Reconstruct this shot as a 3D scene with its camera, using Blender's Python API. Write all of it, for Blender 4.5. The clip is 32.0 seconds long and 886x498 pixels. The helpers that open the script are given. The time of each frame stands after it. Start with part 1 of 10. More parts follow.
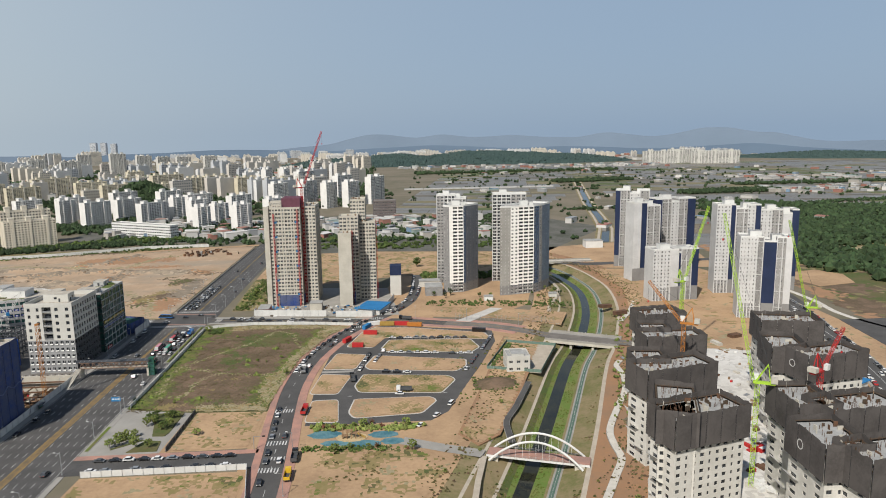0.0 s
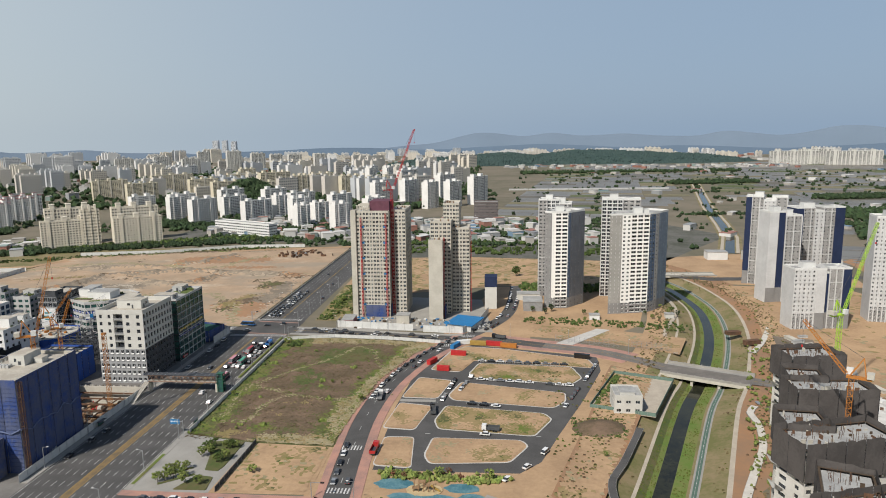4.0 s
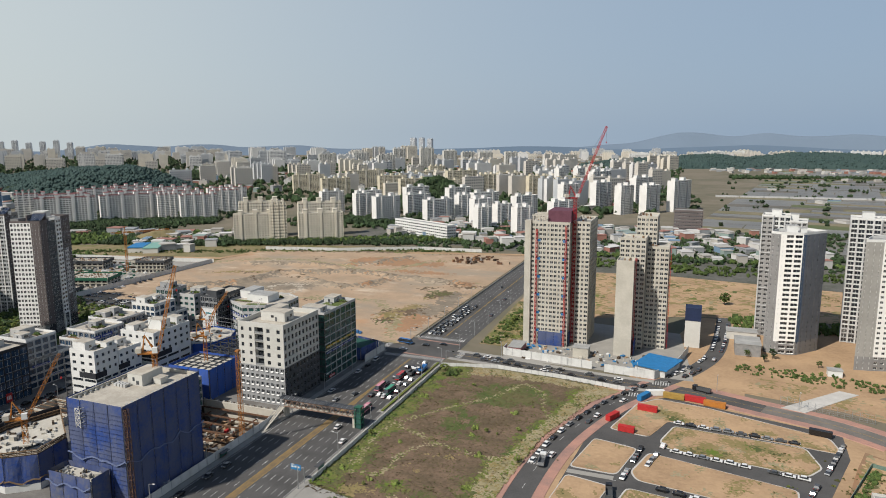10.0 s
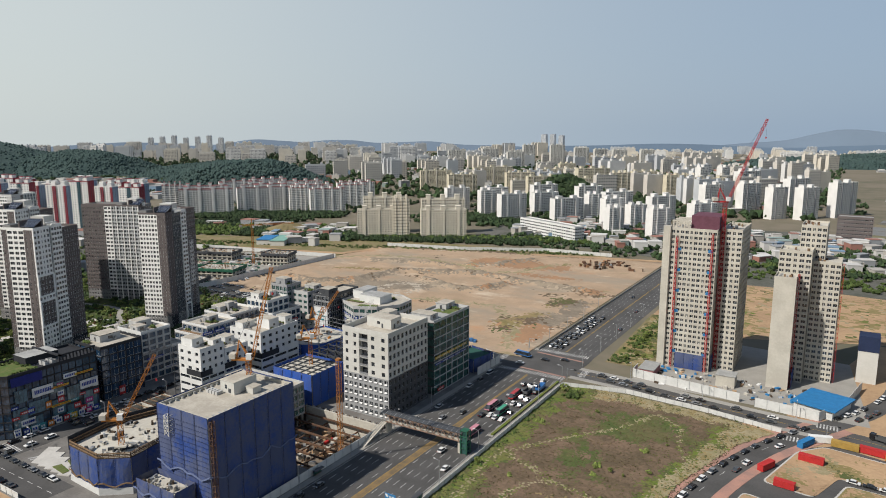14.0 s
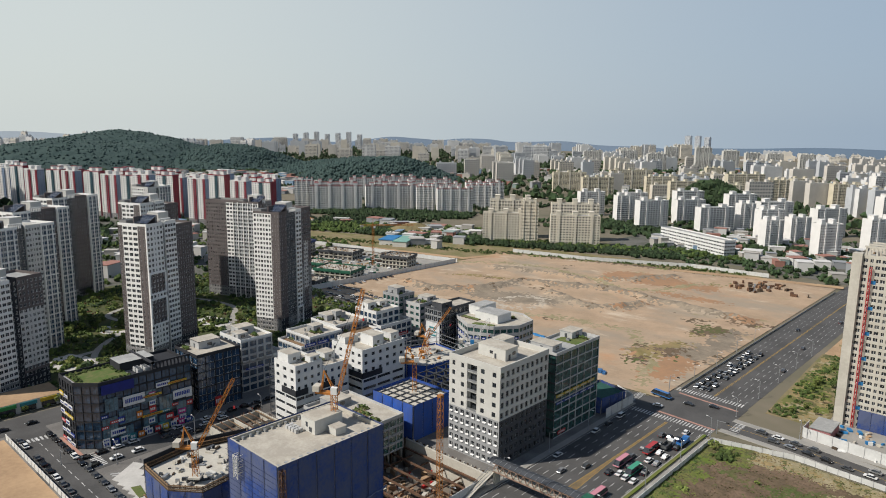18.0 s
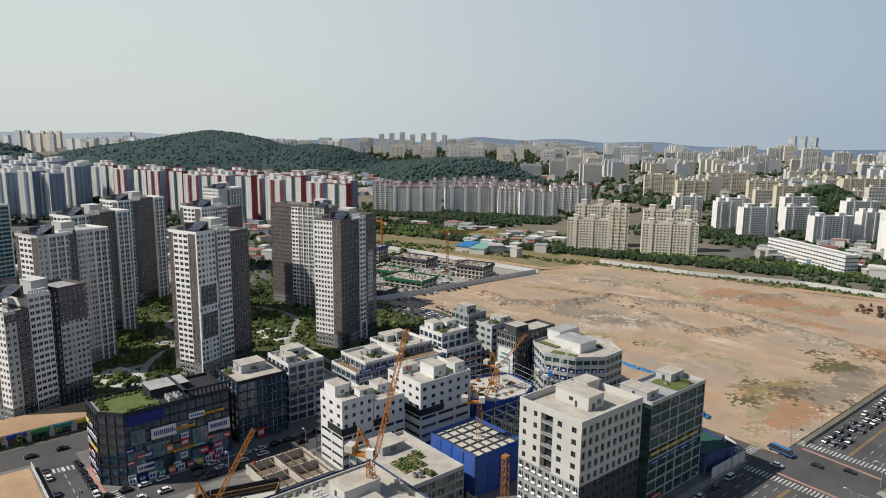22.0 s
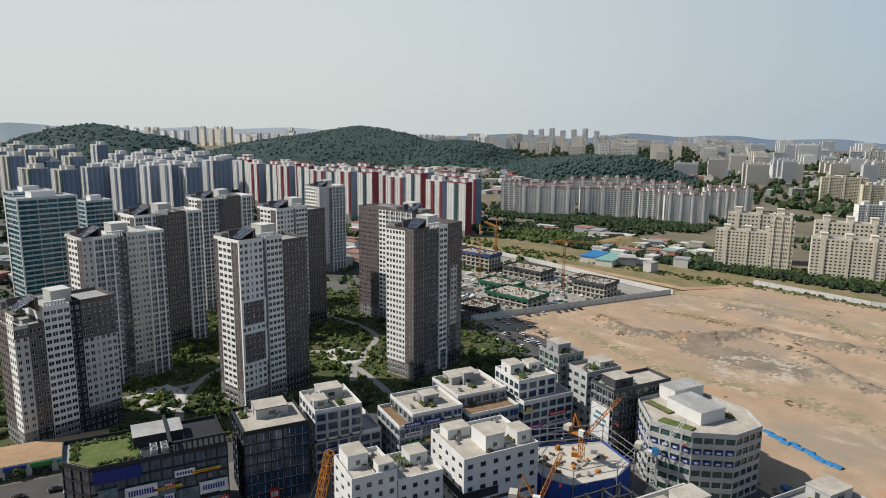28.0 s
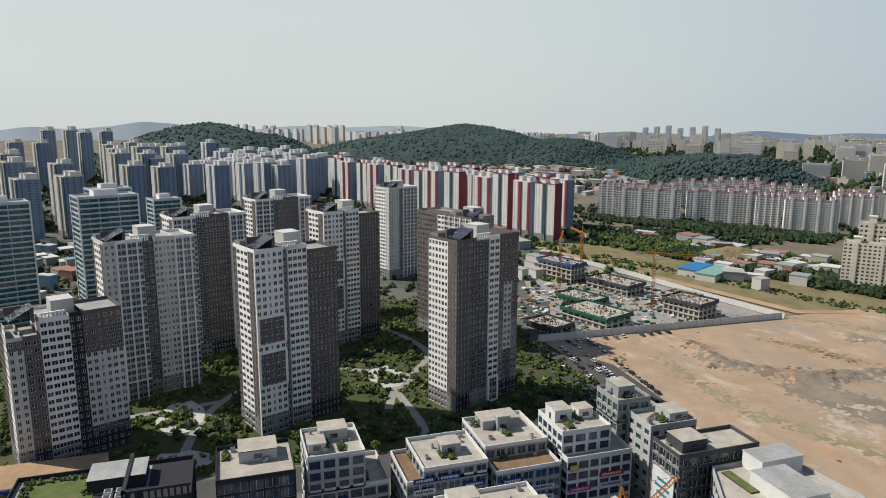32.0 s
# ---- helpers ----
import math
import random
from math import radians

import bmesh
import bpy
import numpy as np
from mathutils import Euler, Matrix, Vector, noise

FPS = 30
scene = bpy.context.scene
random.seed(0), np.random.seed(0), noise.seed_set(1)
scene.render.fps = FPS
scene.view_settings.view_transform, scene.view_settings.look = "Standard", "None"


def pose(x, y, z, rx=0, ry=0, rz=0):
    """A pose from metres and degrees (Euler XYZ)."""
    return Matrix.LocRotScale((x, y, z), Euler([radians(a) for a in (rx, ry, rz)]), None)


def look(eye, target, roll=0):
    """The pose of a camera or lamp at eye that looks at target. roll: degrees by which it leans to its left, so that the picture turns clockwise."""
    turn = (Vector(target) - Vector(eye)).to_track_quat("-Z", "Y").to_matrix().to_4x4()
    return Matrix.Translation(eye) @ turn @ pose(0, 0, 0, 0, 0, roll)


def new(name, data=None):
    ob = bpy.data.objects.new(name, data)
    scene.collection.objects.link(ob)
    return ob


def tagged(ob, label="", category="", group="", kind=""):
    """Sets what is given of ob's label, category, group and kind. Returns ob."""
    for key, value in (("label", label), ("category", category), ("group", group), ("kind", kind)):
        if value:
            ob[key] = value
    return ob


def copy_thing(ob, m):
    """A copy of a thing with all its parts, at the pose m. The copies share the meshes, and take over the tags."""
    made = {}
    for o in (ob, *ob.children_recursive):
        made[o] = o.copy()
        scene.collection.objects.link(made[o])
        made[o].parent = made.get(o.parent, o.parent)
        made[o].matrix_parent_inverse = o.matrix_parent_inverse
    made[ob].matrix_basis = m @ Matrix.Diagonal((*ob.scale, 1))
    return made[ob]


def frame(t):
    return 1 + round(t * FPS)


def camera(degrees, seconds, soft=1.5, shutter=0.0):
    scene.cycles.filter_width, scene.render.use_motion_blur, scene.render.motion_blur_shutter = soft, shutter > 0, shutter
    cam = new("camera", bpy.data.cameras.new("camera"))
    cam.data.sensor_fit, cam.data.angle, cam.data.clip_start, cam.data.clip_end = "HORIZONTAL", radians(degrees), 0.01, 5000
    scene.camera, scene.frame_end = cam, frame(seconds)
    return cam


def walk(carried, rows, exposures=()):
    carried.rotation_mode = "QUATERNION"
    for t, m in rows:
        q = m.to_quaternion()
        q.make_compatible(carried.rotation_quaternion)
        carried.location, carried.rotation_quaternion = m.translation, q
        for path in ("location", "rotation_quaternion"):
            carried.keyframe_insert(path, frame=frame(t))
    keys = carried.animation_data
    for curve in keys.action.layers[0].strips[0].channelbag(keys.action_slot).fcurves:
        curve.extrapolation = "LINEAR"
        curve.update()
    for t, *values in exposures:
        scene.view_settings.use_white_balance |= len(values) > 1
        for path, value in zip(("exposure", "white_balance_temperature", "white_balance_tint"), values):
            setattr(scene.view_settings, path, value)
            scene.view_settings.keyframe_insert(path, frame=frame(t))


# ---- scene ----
# Camera: seconds, eye x y z, yaw to the left of +y, pitch, roll
ROWS = [
    (0, 126.53, -113.59, 132.51, -3.981, -9.617, -0.700),
    (1, 128.85, -100.74, 132.42, -1.371, -9.619, -0.662),
    (2, 131.28, -87.90, 132.30, 0.939, -9.656, -0.611),
    (3, 133.68, -75.34, 132.14, 3.215, -9.639, -0.644),
    (6, 133.14, -37.13, 132.10, 8.686, -9.711, -0.502),
    (7, 131.16, -23.86, 131.88, 11.505, -9.728, -0.334),
    (8, 129.62, -11.53, 131.69, 14.354, -9.706, -0.261),
    (9, 128.70, -1.10, 131.60, 17.588, -9.637, -0.250),
    (10, 127.29, 7.81, 131.43, 20.939, -9.657, -0.162),
    (11, 125.40, 15.96, 131.10, 24.011, -9.685, -0.352),
    (12, 122.97, 23.83, 130.57, 27.008, -9.721, -0.332),
    (13, 120.02, 31.96, 130.00, 29.250, -9.832, -0.024),
    (14, 116.58, 40.68, 129.69, 31.745, -9.911, -0.032),
    (16.5, 103.58, 65.39, 129.43, 38.791, -10.042, 0.445),
    (17, 100.18, 70.22, 129.48, 40.197, -10.025, 0.520),
    (18, 93.14, 79.82, 129.55, 42.756, -10.055, 0.709),
    (19, 86.02, 88.96, 129.55, 45.233, -10.038, 0.733),
    (20, 79.29, 97.43, 129.41, 47.738, -10.053, 0.698),
    (21, 72.05, 105.99, 129.27, 49.058, -10.102, 0.678),
    (22, 65.29, 115.77, 129.10, 49.910, -10.101, 0.622),
    (23, 58.82, 125.95, 128.95, 51.652, -10.148, 0.614),
    (24, 52.92, 137.08, 128.78, 54.099, -10.170, 0.579),
    (25, 47.30, 148.61, 128.69, 56.628, -10.288, 0.687),
    (28, 26.92, 182.95, 127.56, 62.677, -10.546, 0.567),
    (30, 12.33, 205.71, 126.56, 66.787, -10.578, 0.260),
    (32, -2.59, 227.19, 126.36, 72.064, -10.765, 0.318),
]
cam = camera(65.95, 32.0, soft=1.0)


def aim(x, y, z, yaw, pitch, roll):
    a, b = radians(yaw), radians(pitch)
    ahead = Vector((-math.sin(a) * math.cos(b), math.cos(a) * math.cos(b), math.sin(b)))
    eye = Vector((x, y, z))
    return look(eye, eye + ahead * 10, roll)


walk(cam, [(r[0], aim(*r[1:])) for r in ROWS])

# World and sun: hazy afternoon, sun behind the camera's left
SUN_ELEV, SUN_AZ = radians(46), radians(211)  # azimuth clockwise from +y
world = bpy.data.worlds.new("world")
scene.world = world
world.use_nodes = True
wn = world.node_tree.nodes
sky = wn.new("ShaderNodeTexSky")
sky.sky_type = "NISHITA"
sky.sun_disc = False
sky.sun_elevation, sky.sun_rotation = SUN_ELEV, SUN_AZ
sky.air_density, sky.dust_density, sky.ozone_density = 1.0, 2.2, 1.0
coord, parts_xyz, facing = wn.new("ShaderNodeTexCoord"), wn.new("ShaderNodeSeparateXYZ"), wn.new("ShaderNodeVectorMath")
wl = world.node_tree.links
wl.new(coord.outputs["Generated"], parts_xyz.inputs[0])
facing.operation = "DOT_PRODUCT"
facing.inputs[1].default_value = (math.sin(SUN_AZ), math.cos(SUN_AZ), 0.0)
wl.new(coord.outputs["Generated"], facing.inputs[0])


def sky_step(source, lo, hi, first, second):
    """Runs from first to second as the source goes from lo to hi."""
    r, mx = wn.new("ShaderNodeMapRange"), wn.new("ShaderNodeMix")
    r.interpolation_type = "SMOOTHSTEP"
    r.inputs[1].default_value, r.inputs[2].default_value = lo, hi
    wl.new(source, r.inputs[0])
    mx.data_type = "RGBA"
    wl.new(r.outputs[0], mx.inputs[0])
    for slot, col in ((6, first), (7, second)):
        if isinstance(col, tuple):
            mx.inputs[slot].default_value = (*col, 1)
        else:
            wl.new(col, mx.inputs[slot])
    return mx.outputs[2]


# Haze: pale towards the sun, blue-grey away from it, deeper blue overhead
haze = sky_step(facing.outputs["Value"], -1.22, 0.32, (3.8, 5.3, 7.35), (9.2, 9.95, 9.8))
haze = sky_step(parts_xyz.outputs[2], 0.2, 0.72, haze, (1.3, 2.2, 4.0))
veil = wn.new("ShaderNodeMix")
veil.data_type = "RGBA"
veil.inputs[0].default_value = 0.85
wl.new(sky.outputs[0], veil.inputs[6])
wl.new(haze, veil.inputs[7])
wl.new(veil.outputs[2], wn["Background"].inputs[0])
wn["Background"].inputs[1].default_value = 0.072
sun = new("sun", bpy.data.lights.new("sun", "SUN"))
sun.data.energy, sun.data.angle, sun.data.color = 5.0, radians(1.0), (1.0, 0.945, 0.865)
to_sun = Vector((math.sin(SUN_AZ) * math.cos(SUN_ELEV), math.cos(SUN_AZ) * math.cos(SUN_ELEV), math.sin(SUN_ELEV)))
sun.matrix_world = look(to_sun * 500, (0, 0, 0))
scene.view_settings.exposure = 0.06


# ---- materials ----
BASE_SCALE = 0.86  # scales the base colours in mat() down, so shade deepens under the exposure


def mat(name, colour, rough=0.8, other=None, scale=0.5, fine=6.0, amount=0.5, bump=0.0, metal=0.0, vary=0.0, spec=0.25, leafy=0.0):
    """Two-scale noise between colour and other, in metres; vary: brightness change from object to object."""
    m = bpy.data.materials.new(name)
    m.use_nodes = True
    nt = m.node_tree
    n, l = nt.nodes, nt.links
    bsdf = n["Principled BSDF"]
    bsdf.inputs["Roughness"].default_value = rough
    bsdf.inputs["Metallic"].default_value = metal
    bsdf.inputs["Specular IOR Level"].default_value = spec
    other = tuple(c * BASE_SCALE for c in other or tuple(c * 0.78 for c in colour))
    colour = tuple(c * BASE_SCALE for c in colour)
    geo = n.new("ShaderNodeNewGeometry")
    big, small = n.new("ShaderNodeTexNoise"), n.new("ShaderNodeTexNoise")
    for t, s, d in ((big, scale, 5), (small, fine, 3)):
        t.inputs["Scale"].default_value = s
        t.inputs["Detail"].default_value = d
        t.inputs["Roughness"].default_value = 0.6
        l.new(geo.outputs["Position"], t.inputs["Vector"])
    add = n.new("ShaderNodeMath")
    add.operation = "MULTIPLY_ADD"
    l.new(small.outputs[0], add.inputs[0])
    add.inputs[1].default_value = 0.45
    l.new(big.outputs[0], add.inputs[2])
    ramp = n.new("ShaderNodeMapRange")
    ramp.inputs[1].default_value, ramp.inputs[2].default_value = 0.57, 0.88
    ramp.inputs[3].default_value, ramp.inputs[4].default_value = 0.0, amount * 2
    l.new(add.outputs[0], ramp.inputs[0])
    mix = n.new("ShaderNodeMix")
    mix.data_type = "RGBA"
    mix.inputs[6].default_value = (*colour, 1)
    mix.inputs[7].default_value = (*other, 1)
    l.new(ramp.outputs[0], mix.inputs[0])
    out = mix.outputs[2]
    if vary:
        info = n.new("ShaderNodeObjectInfo")
        hsv = n.new("ShaderNodeHueSaturation")
        mr = n.new("ShaderNodeMapRange")
        mr.inputs[3].default_value, mr.inputs[4].default_value = 1 - vary, 1 + vary
        l.new(info.outputs["Random"], mr.inputs[0])
        l.new(mr.outputs[0], hsv.inputs["Value"])
        l.new(out, hsv.inputs["Color"])
        out = hsv.outputs[0]
    if leafy:
        isl, hs, mp = n.new("ShaderNodeNewGeometry"), n.new("ShaderNodeHueSaturation"), n.new("ShaderNodeMapRange")
        mp.inputs[3].default_value, mp.inputs[4].default_value = 1 - leafy, 1 + leafy
        l.new(isl.outputs["Random Per Island"], mp.inputs[0])
        l.new(mp.outputs[0], hs.inputs["Value"])
        l.new(out, hs.inputs["Color"])
        out = hs.outputs[0]
    l.new(out, bsdf.inputs["Base Color"])
    if bump:
        b = n.new("ShaderNodeBump")
        b.inputs["Strength"].default_value = min(1.0, bump)
        b.inputs["Distance"].default_value = bump
        l.new(add.outputs[0], b.inputs["Height"])
        l.new(b.outputs[0], bsdf.inputs["Normal"])
    return m


def glass_mat(name, colour, rough=0.08):
    """Dark panes; behind some hang pale blinds."""
    m = mat(name, colour, rough, tuple(min(1, c * 2.4 + 0.004) for c in colour), 0.35, 0.9, 0.55, spec=0.85)
    n, l = m.node_tree.nodes, m.node_tree.links
    base = n["Principled BSDF"].inputs["Base Color"]
    src = base.links[0].from_socket
    geo, mr, mx = n.new("ShaderNodeNewGeometry"), n.new("ShaderNodeMapRange"), n.new("ShaderNodeMix")
    mr.inputs[1].default_value, mr.inputs[2].default_value = 0.86, 1.08
    l.new(geo.outputs["Random Per Island"], mr.inputs[0])
    mx.data_type = "RGBA"
    mx.inputs[7].default_value = (0.17, 0.17, 0.165, 1)
    l.new(mr.outputs[0], mx.inputs[0])
    l.new(src, mx.inputs[6])
    l.new(mx.outputs[2], base)
    return m


ASPHALT = mat("asphalt", (0.070, 0.068, 0.066), 0.9, (0.102, 0.099, 0.096), 0.06, 1.5, 0.5)
SOIL = mat("sandy_soil", (0.465, 0.315, 0.185), 0.95, (0.335, 0.222, 0.132), 0.035, 0.5, 0.5, 0.25)
SOIL_RED = mat("red_soil", (0.33, 0.185, 0.10), 0.95, (0.27, 0.17, 0.105), 0.04, 0.6, 0.5, 0.2)
SOIL_GREY = mat("gravel_soil", (0.22, 0.18, 0.14), 0.95, (0.15, 0.125, 0.1), 0.06, 0.7, 0.5, 0.3)
WEED = mat("weeds", (0.075, 0.105, 0.030), 0.95, (0.125, 0.11, 0.05), 0.05, 0.5, 0.6, 0.5)
WEEDB = mat("brown_weeds", (0.190, 0.130, 0.088), 0.95, (0.115, 0.085, 0.052), 0.07, 0.7, 0.6, 0.6)
WEEDG = mat("green_weeds", (0.115, 0.165, 0.025), 0.95, (0.15, 0.15, 0.05), 0.09, 0.8, 0.6, 0.6)
TRODDEN = mat("trodden_earth", (0.34, 0.285, 0.18), 0.95, (0.24, 0.21, 0.11), 0.1, 1.0, 0.5, 0.2)
GRAVEL = mat("grey_gravel", (0.30, 0.245, 0.18), 0.95, (0.205, 0.17, 0.13), 0.08, 0.9, 0.6, 0.5)
CLAY = mat("red_clay", (0.375, 0.215, 0.12), 0.95, (0.30, 0.185, 0.11), 0.06, 0.7, 0.5, 0.3)
GRASS = mat("grass", (0.11, 0.175, 0.035), 0.95, (0.17, 0.18, 0.06), 0.08, 0.7, 0.5, 0.3)
PAVE = mat("concrete_paving", (0.34, 0.325, 0.295), 0.9, None, 0.1, 2.0, 0.4)
PINK = mat("pink_paving", (0.46, 0.25, 0.19), 0.9, (0.30, 0.19, 0.16), 0.1, 2.0, 0.5)
WHITE = mat("white_paint", (0.74, 0.74, 0.72), 0.7, (0.62, 0.62, 0.6), 0.15, 2.0, 0.4)
YELLOW = mat("yellow_line", (0.42, 0.27, 0.07), 0.85)
LINE = mat("worn_road_paint", (0.72, 0.71, 0.69), 0.85, (0.36, 0.36, 0.35), 0.3, 1.5, 0.7)
DECK = mat("beige_roof_deck", (0.50, 0.46, 0.39), 0.9, (0.38, 0.345, 0.29), 0.2, 1.2, 0.6)
WOODD = mat("timber_decking", (0.26, 0.17, 0.10), 0.85, (0.19, 0.125, 0.075), 0.4, 2.0, 0.6)
RUST = mat("rusty_steel", (0.16, 0.085, 0.05), 0.9, (0.10, 0.06, 0.04), 0.4, 2.0, 0.6)
PALEC = mat("pale_grey_cladding", (0.50, 0.50, 0.49), 0.7, None, 0.2, 1.5, 0.4)
CREAM = mat("cream_wall", (0.60, 0.59, 0.55), 0.8, (0.53, 0.52, 0.48), 0.1, 1.2, 0.5)
CONC = mat("bare_concrete", (0.55, 0.52, 0.45), 0.9, (0.46, 0.43, 0.37), 0.12, 1.0, 0.6)
GREY = mat("grey_wall", (0.36, 0.365, 0.37), 0.8, (0.29, 0.295, 0.3), 0.12, 1.2, 0.5)
DGREY = mat("dark_grey_cladding", (0.075, 0.08, 0.088), 0.6, None, 0.2, 1.5, 0.5)
BROWN = mat("grey_brown_wall", (0.155, 0.131, 0.126), 0.85, (0.130, 0.110, 0.106), 0.12, 1.0, 0.5)
TWHITE = mat("off_white_wall", (0.88, 0.865, 0.83), 0.8, (0.82, 0.805, 0.77), 0.12, 1.0, 0.4)
CHAR = mat("charcoal_wall", (0.034, 0.036, 0.042), 0.85, None, 0.12, 1.0, 0.5)
NAVY = mat("navy_wall", (0.022, 0.035, 0.085), 0.75, None, 0.12, 1.0, 0.5)
PINKROOF = mat("pink_roof", (0.42, 0.19, 0.19), 0.8, None, 0.12, 1.0, 0.5)
ROOFGREY = mat("roof_waterproofing", (0.40, 0.40, 0.385), 0.85, (0.30, 0.30, 0.29), 0.15, 1.0, 0.6)
GLASS = glass_mat("window_glass", (0.016, 0.019, 0.023))
GLASSB = glass_mat("blue_glass", (0.016, 0.034, 0.06))
GLASSG = glass_mat("green_glass", (0.014, 0.045, 0.04))
BLUENET = mat("blue_safety_net", (0.026, 0.062, 0.235), 0.9, (0.085, 0.105, 0.19), 0.09, 1.1, 0.75, 0.1)
DARKNET = mat("dark_safety_net", (0.070, 0.063, 0.060), 0.95, (0.105, 0.095, 0.09), 0.12, 1.2, 0.6, 0.1)
SHELLW = mat("fresh_concrete_wall", (0.66, 0.64, 0.59), 0.9, (0.56, 0.54, 0.49), 0.15, 1.0, 0.5)
LEAF3 = mat("dark_needles", (0.022, 0.045, 0.018), 0.9, (0.04, 0.06, 0.025), 0.3, 2.0, 0.5, vary=0.2, leafy=0.4)
BARK = mat("bark", (0.09, 0.065, 0.045), 0.95)
LEAF = mat("leaves", (0.05, 0.085, 0.022), 0.9, (0.085, 0.115, 0.03), 0.3, 2.0, 0.5, vary=0.2, leafy=0.4)
# Far-hill woods: distance haze is painted in as a blue tint.
HAZEWOODS = mat("woodland", (0.040, 0.070, 0.066), 0.95, (0.052, 0.084, 0.076), 0.02, 0.25, 0.5, 0.6, leafy=0.12)
WATER = mat("water", (0.016, 0.018, 0.015), 0.1, (0.035, 0.036, 0.022), 0.05, 0.4, 0.6, 0.01, spec=0.15)
STEEL = mat("galvanised_steel", (0.45, 0.46, 0.47), 0.5, metal=0.6)
BLACK = mat("black_rubber", (0.02, 0.02, 0.02), 0.8)
TURF = mat("roof_turf", (0.07, 0.125, 0.025), 0.95, (0.15, 0.15, 0.06), 0.3, 2.0, 0.5)
ORANGE = mat("orange_paint", (0.52, 0.20, 0.035), 0.65, (0.40, 0.16, 0.04), 0.5, 2.0, 0.5)
REDP = mat("red_paint", (0.5, 0.035, 0.035), 0.6)
LIME = mat("lime_paint", (0.42, 0.66, 0.06), 0.6)
BLUEP = mat("blue_paint", (0.03, 0.20, 0.45), 0.6)
SCREEN = mat("white_hoarding", (0.66, 0.66, 0.64), 0.7, (0.55, 0.55, 0.53), 0.3, 1.0, 0.4)


# ---- geometry helpers ----
class Geo:
    """Collects faces with materials, then becomes one mesh."""

    def __init__(self):
        self.v, self.f, self.m, self.mats = [], [], [], []

    def slot(self, m):
        if m not in self.mats:
            self.mats.append(m)
        return self.mats.index(m)

    def face(self, pts, m):
        k = len(self.v)
        self.v.extend(pts)
        self.f.append(tuple(range(k, k + len(pts))))
        self.m.append(self.slot(m))

    def box(self, x0, y0, z0, x1, y1, z1, m, rz=0.0, top=None):
        k, s = len(self.v), self.slot(m)
        pts = [(x0, y0, z0), (x1, y0, z0), (x1, y1, z0), (x0, y1, z0), (x0, y0, z1), (x1, y0, z1), (x1, y1, z1), (x0, y1, z1)]
        if rz:
            c, q, a, b = math.cos(rz), math.sin(rz), (x0 + x1) / 2, (y0 + y1) / 2
            pts = [(a + (x - a) * c - (y - b) * q, b + (x - a) * q + (y - b) * c, z) for x, y, z in pts]
        self.v.extend(pts)
        for f in ((3, 2, 1, 0), (4, 5, 6, 7), (0, 1, 5, 4), (1, 2, 6, 5), (2, 3, 7, 6), (3, 0, 4, 7)):
            self.f.append(tuple(k + i for i in f))
            self.m.append(s)
        if top:
            self.m[-5] = self.slot(top)

    def prism(self, poly, z0, z1, m, top=None):
        n, s = len(poly), self.slot(m)
        k = len(self.v)
        self.v.extend([(x, y, z0) for x, y in poly] + [(x, y, z1) for x, y in poly])
        for i in range(n):
            j = (i + 1) % n
            self.f.append((k + i, k + j, k + n + j, k + n + i))
            self.m.append(s)
        self.f.append(tuple(range(k + n, k + 2 * n)))
        self.m.append(self.slot(top or m))

    def beam(self, a, b, w, m):
        """A square bar from a to b."""
        a, b = Vector(a), Vector(b)
        d = (b - a).normalized()
        u = d.cross(Vector((0, 0, 1)) if abs(d.z) < 0.95 else Vector((1, 0, 0))).normalized() * w / 2
        q = d.cross(u).normalized() * w / 2
        k, s = len(self.v), self.slot(m)
        for p in (a, b):
            self.v.extend([tuple(p + u + q), tuple(p - u + q), tuple(p - u - q), tuple(p + u - q)])
        for f in ((0, 1, 2, 3), (7, 6, 5, 4), (0, 4, 5, 1), (1, 5, 6, 2), (2, 6, 7, 3), (3, 7, 4, 0)):
            self.f.append(tuple(k + i for i in f))
            self.m.append(s)

    def mesh(self, name):
        me = bpy.data.meshes.new(name)
        me.from_pydata(self.v, [], self.f)
        for m in self.mats:
            me.materials.append(m)
        me.polygons.foreach_set("material_index", self.m)
        me.update()
        return me


def part(name, geo, parent=None, label="", m=None):
    ob = new(name, geo.mesh(name) if isinstance(geo, Geo) else geo)
    if parent:
        ob.parent = parent
    if m is not None:
        ob.matrix_basis = m
    if label:
        ob["label"] = label
    return ob


def thing(name, label, category, group="", kind="", m=None):
    ob = new(name)
    ob.empty_display_size = 1
    if m is not None:
        ob.matrix_basis = m
    return tagged(ob, label, category, group, kind)


def solid(name, geo, label, category="", kind="", group="", m=None):
    return tagged(part(name, geo, m=m), label, category, group, kind)


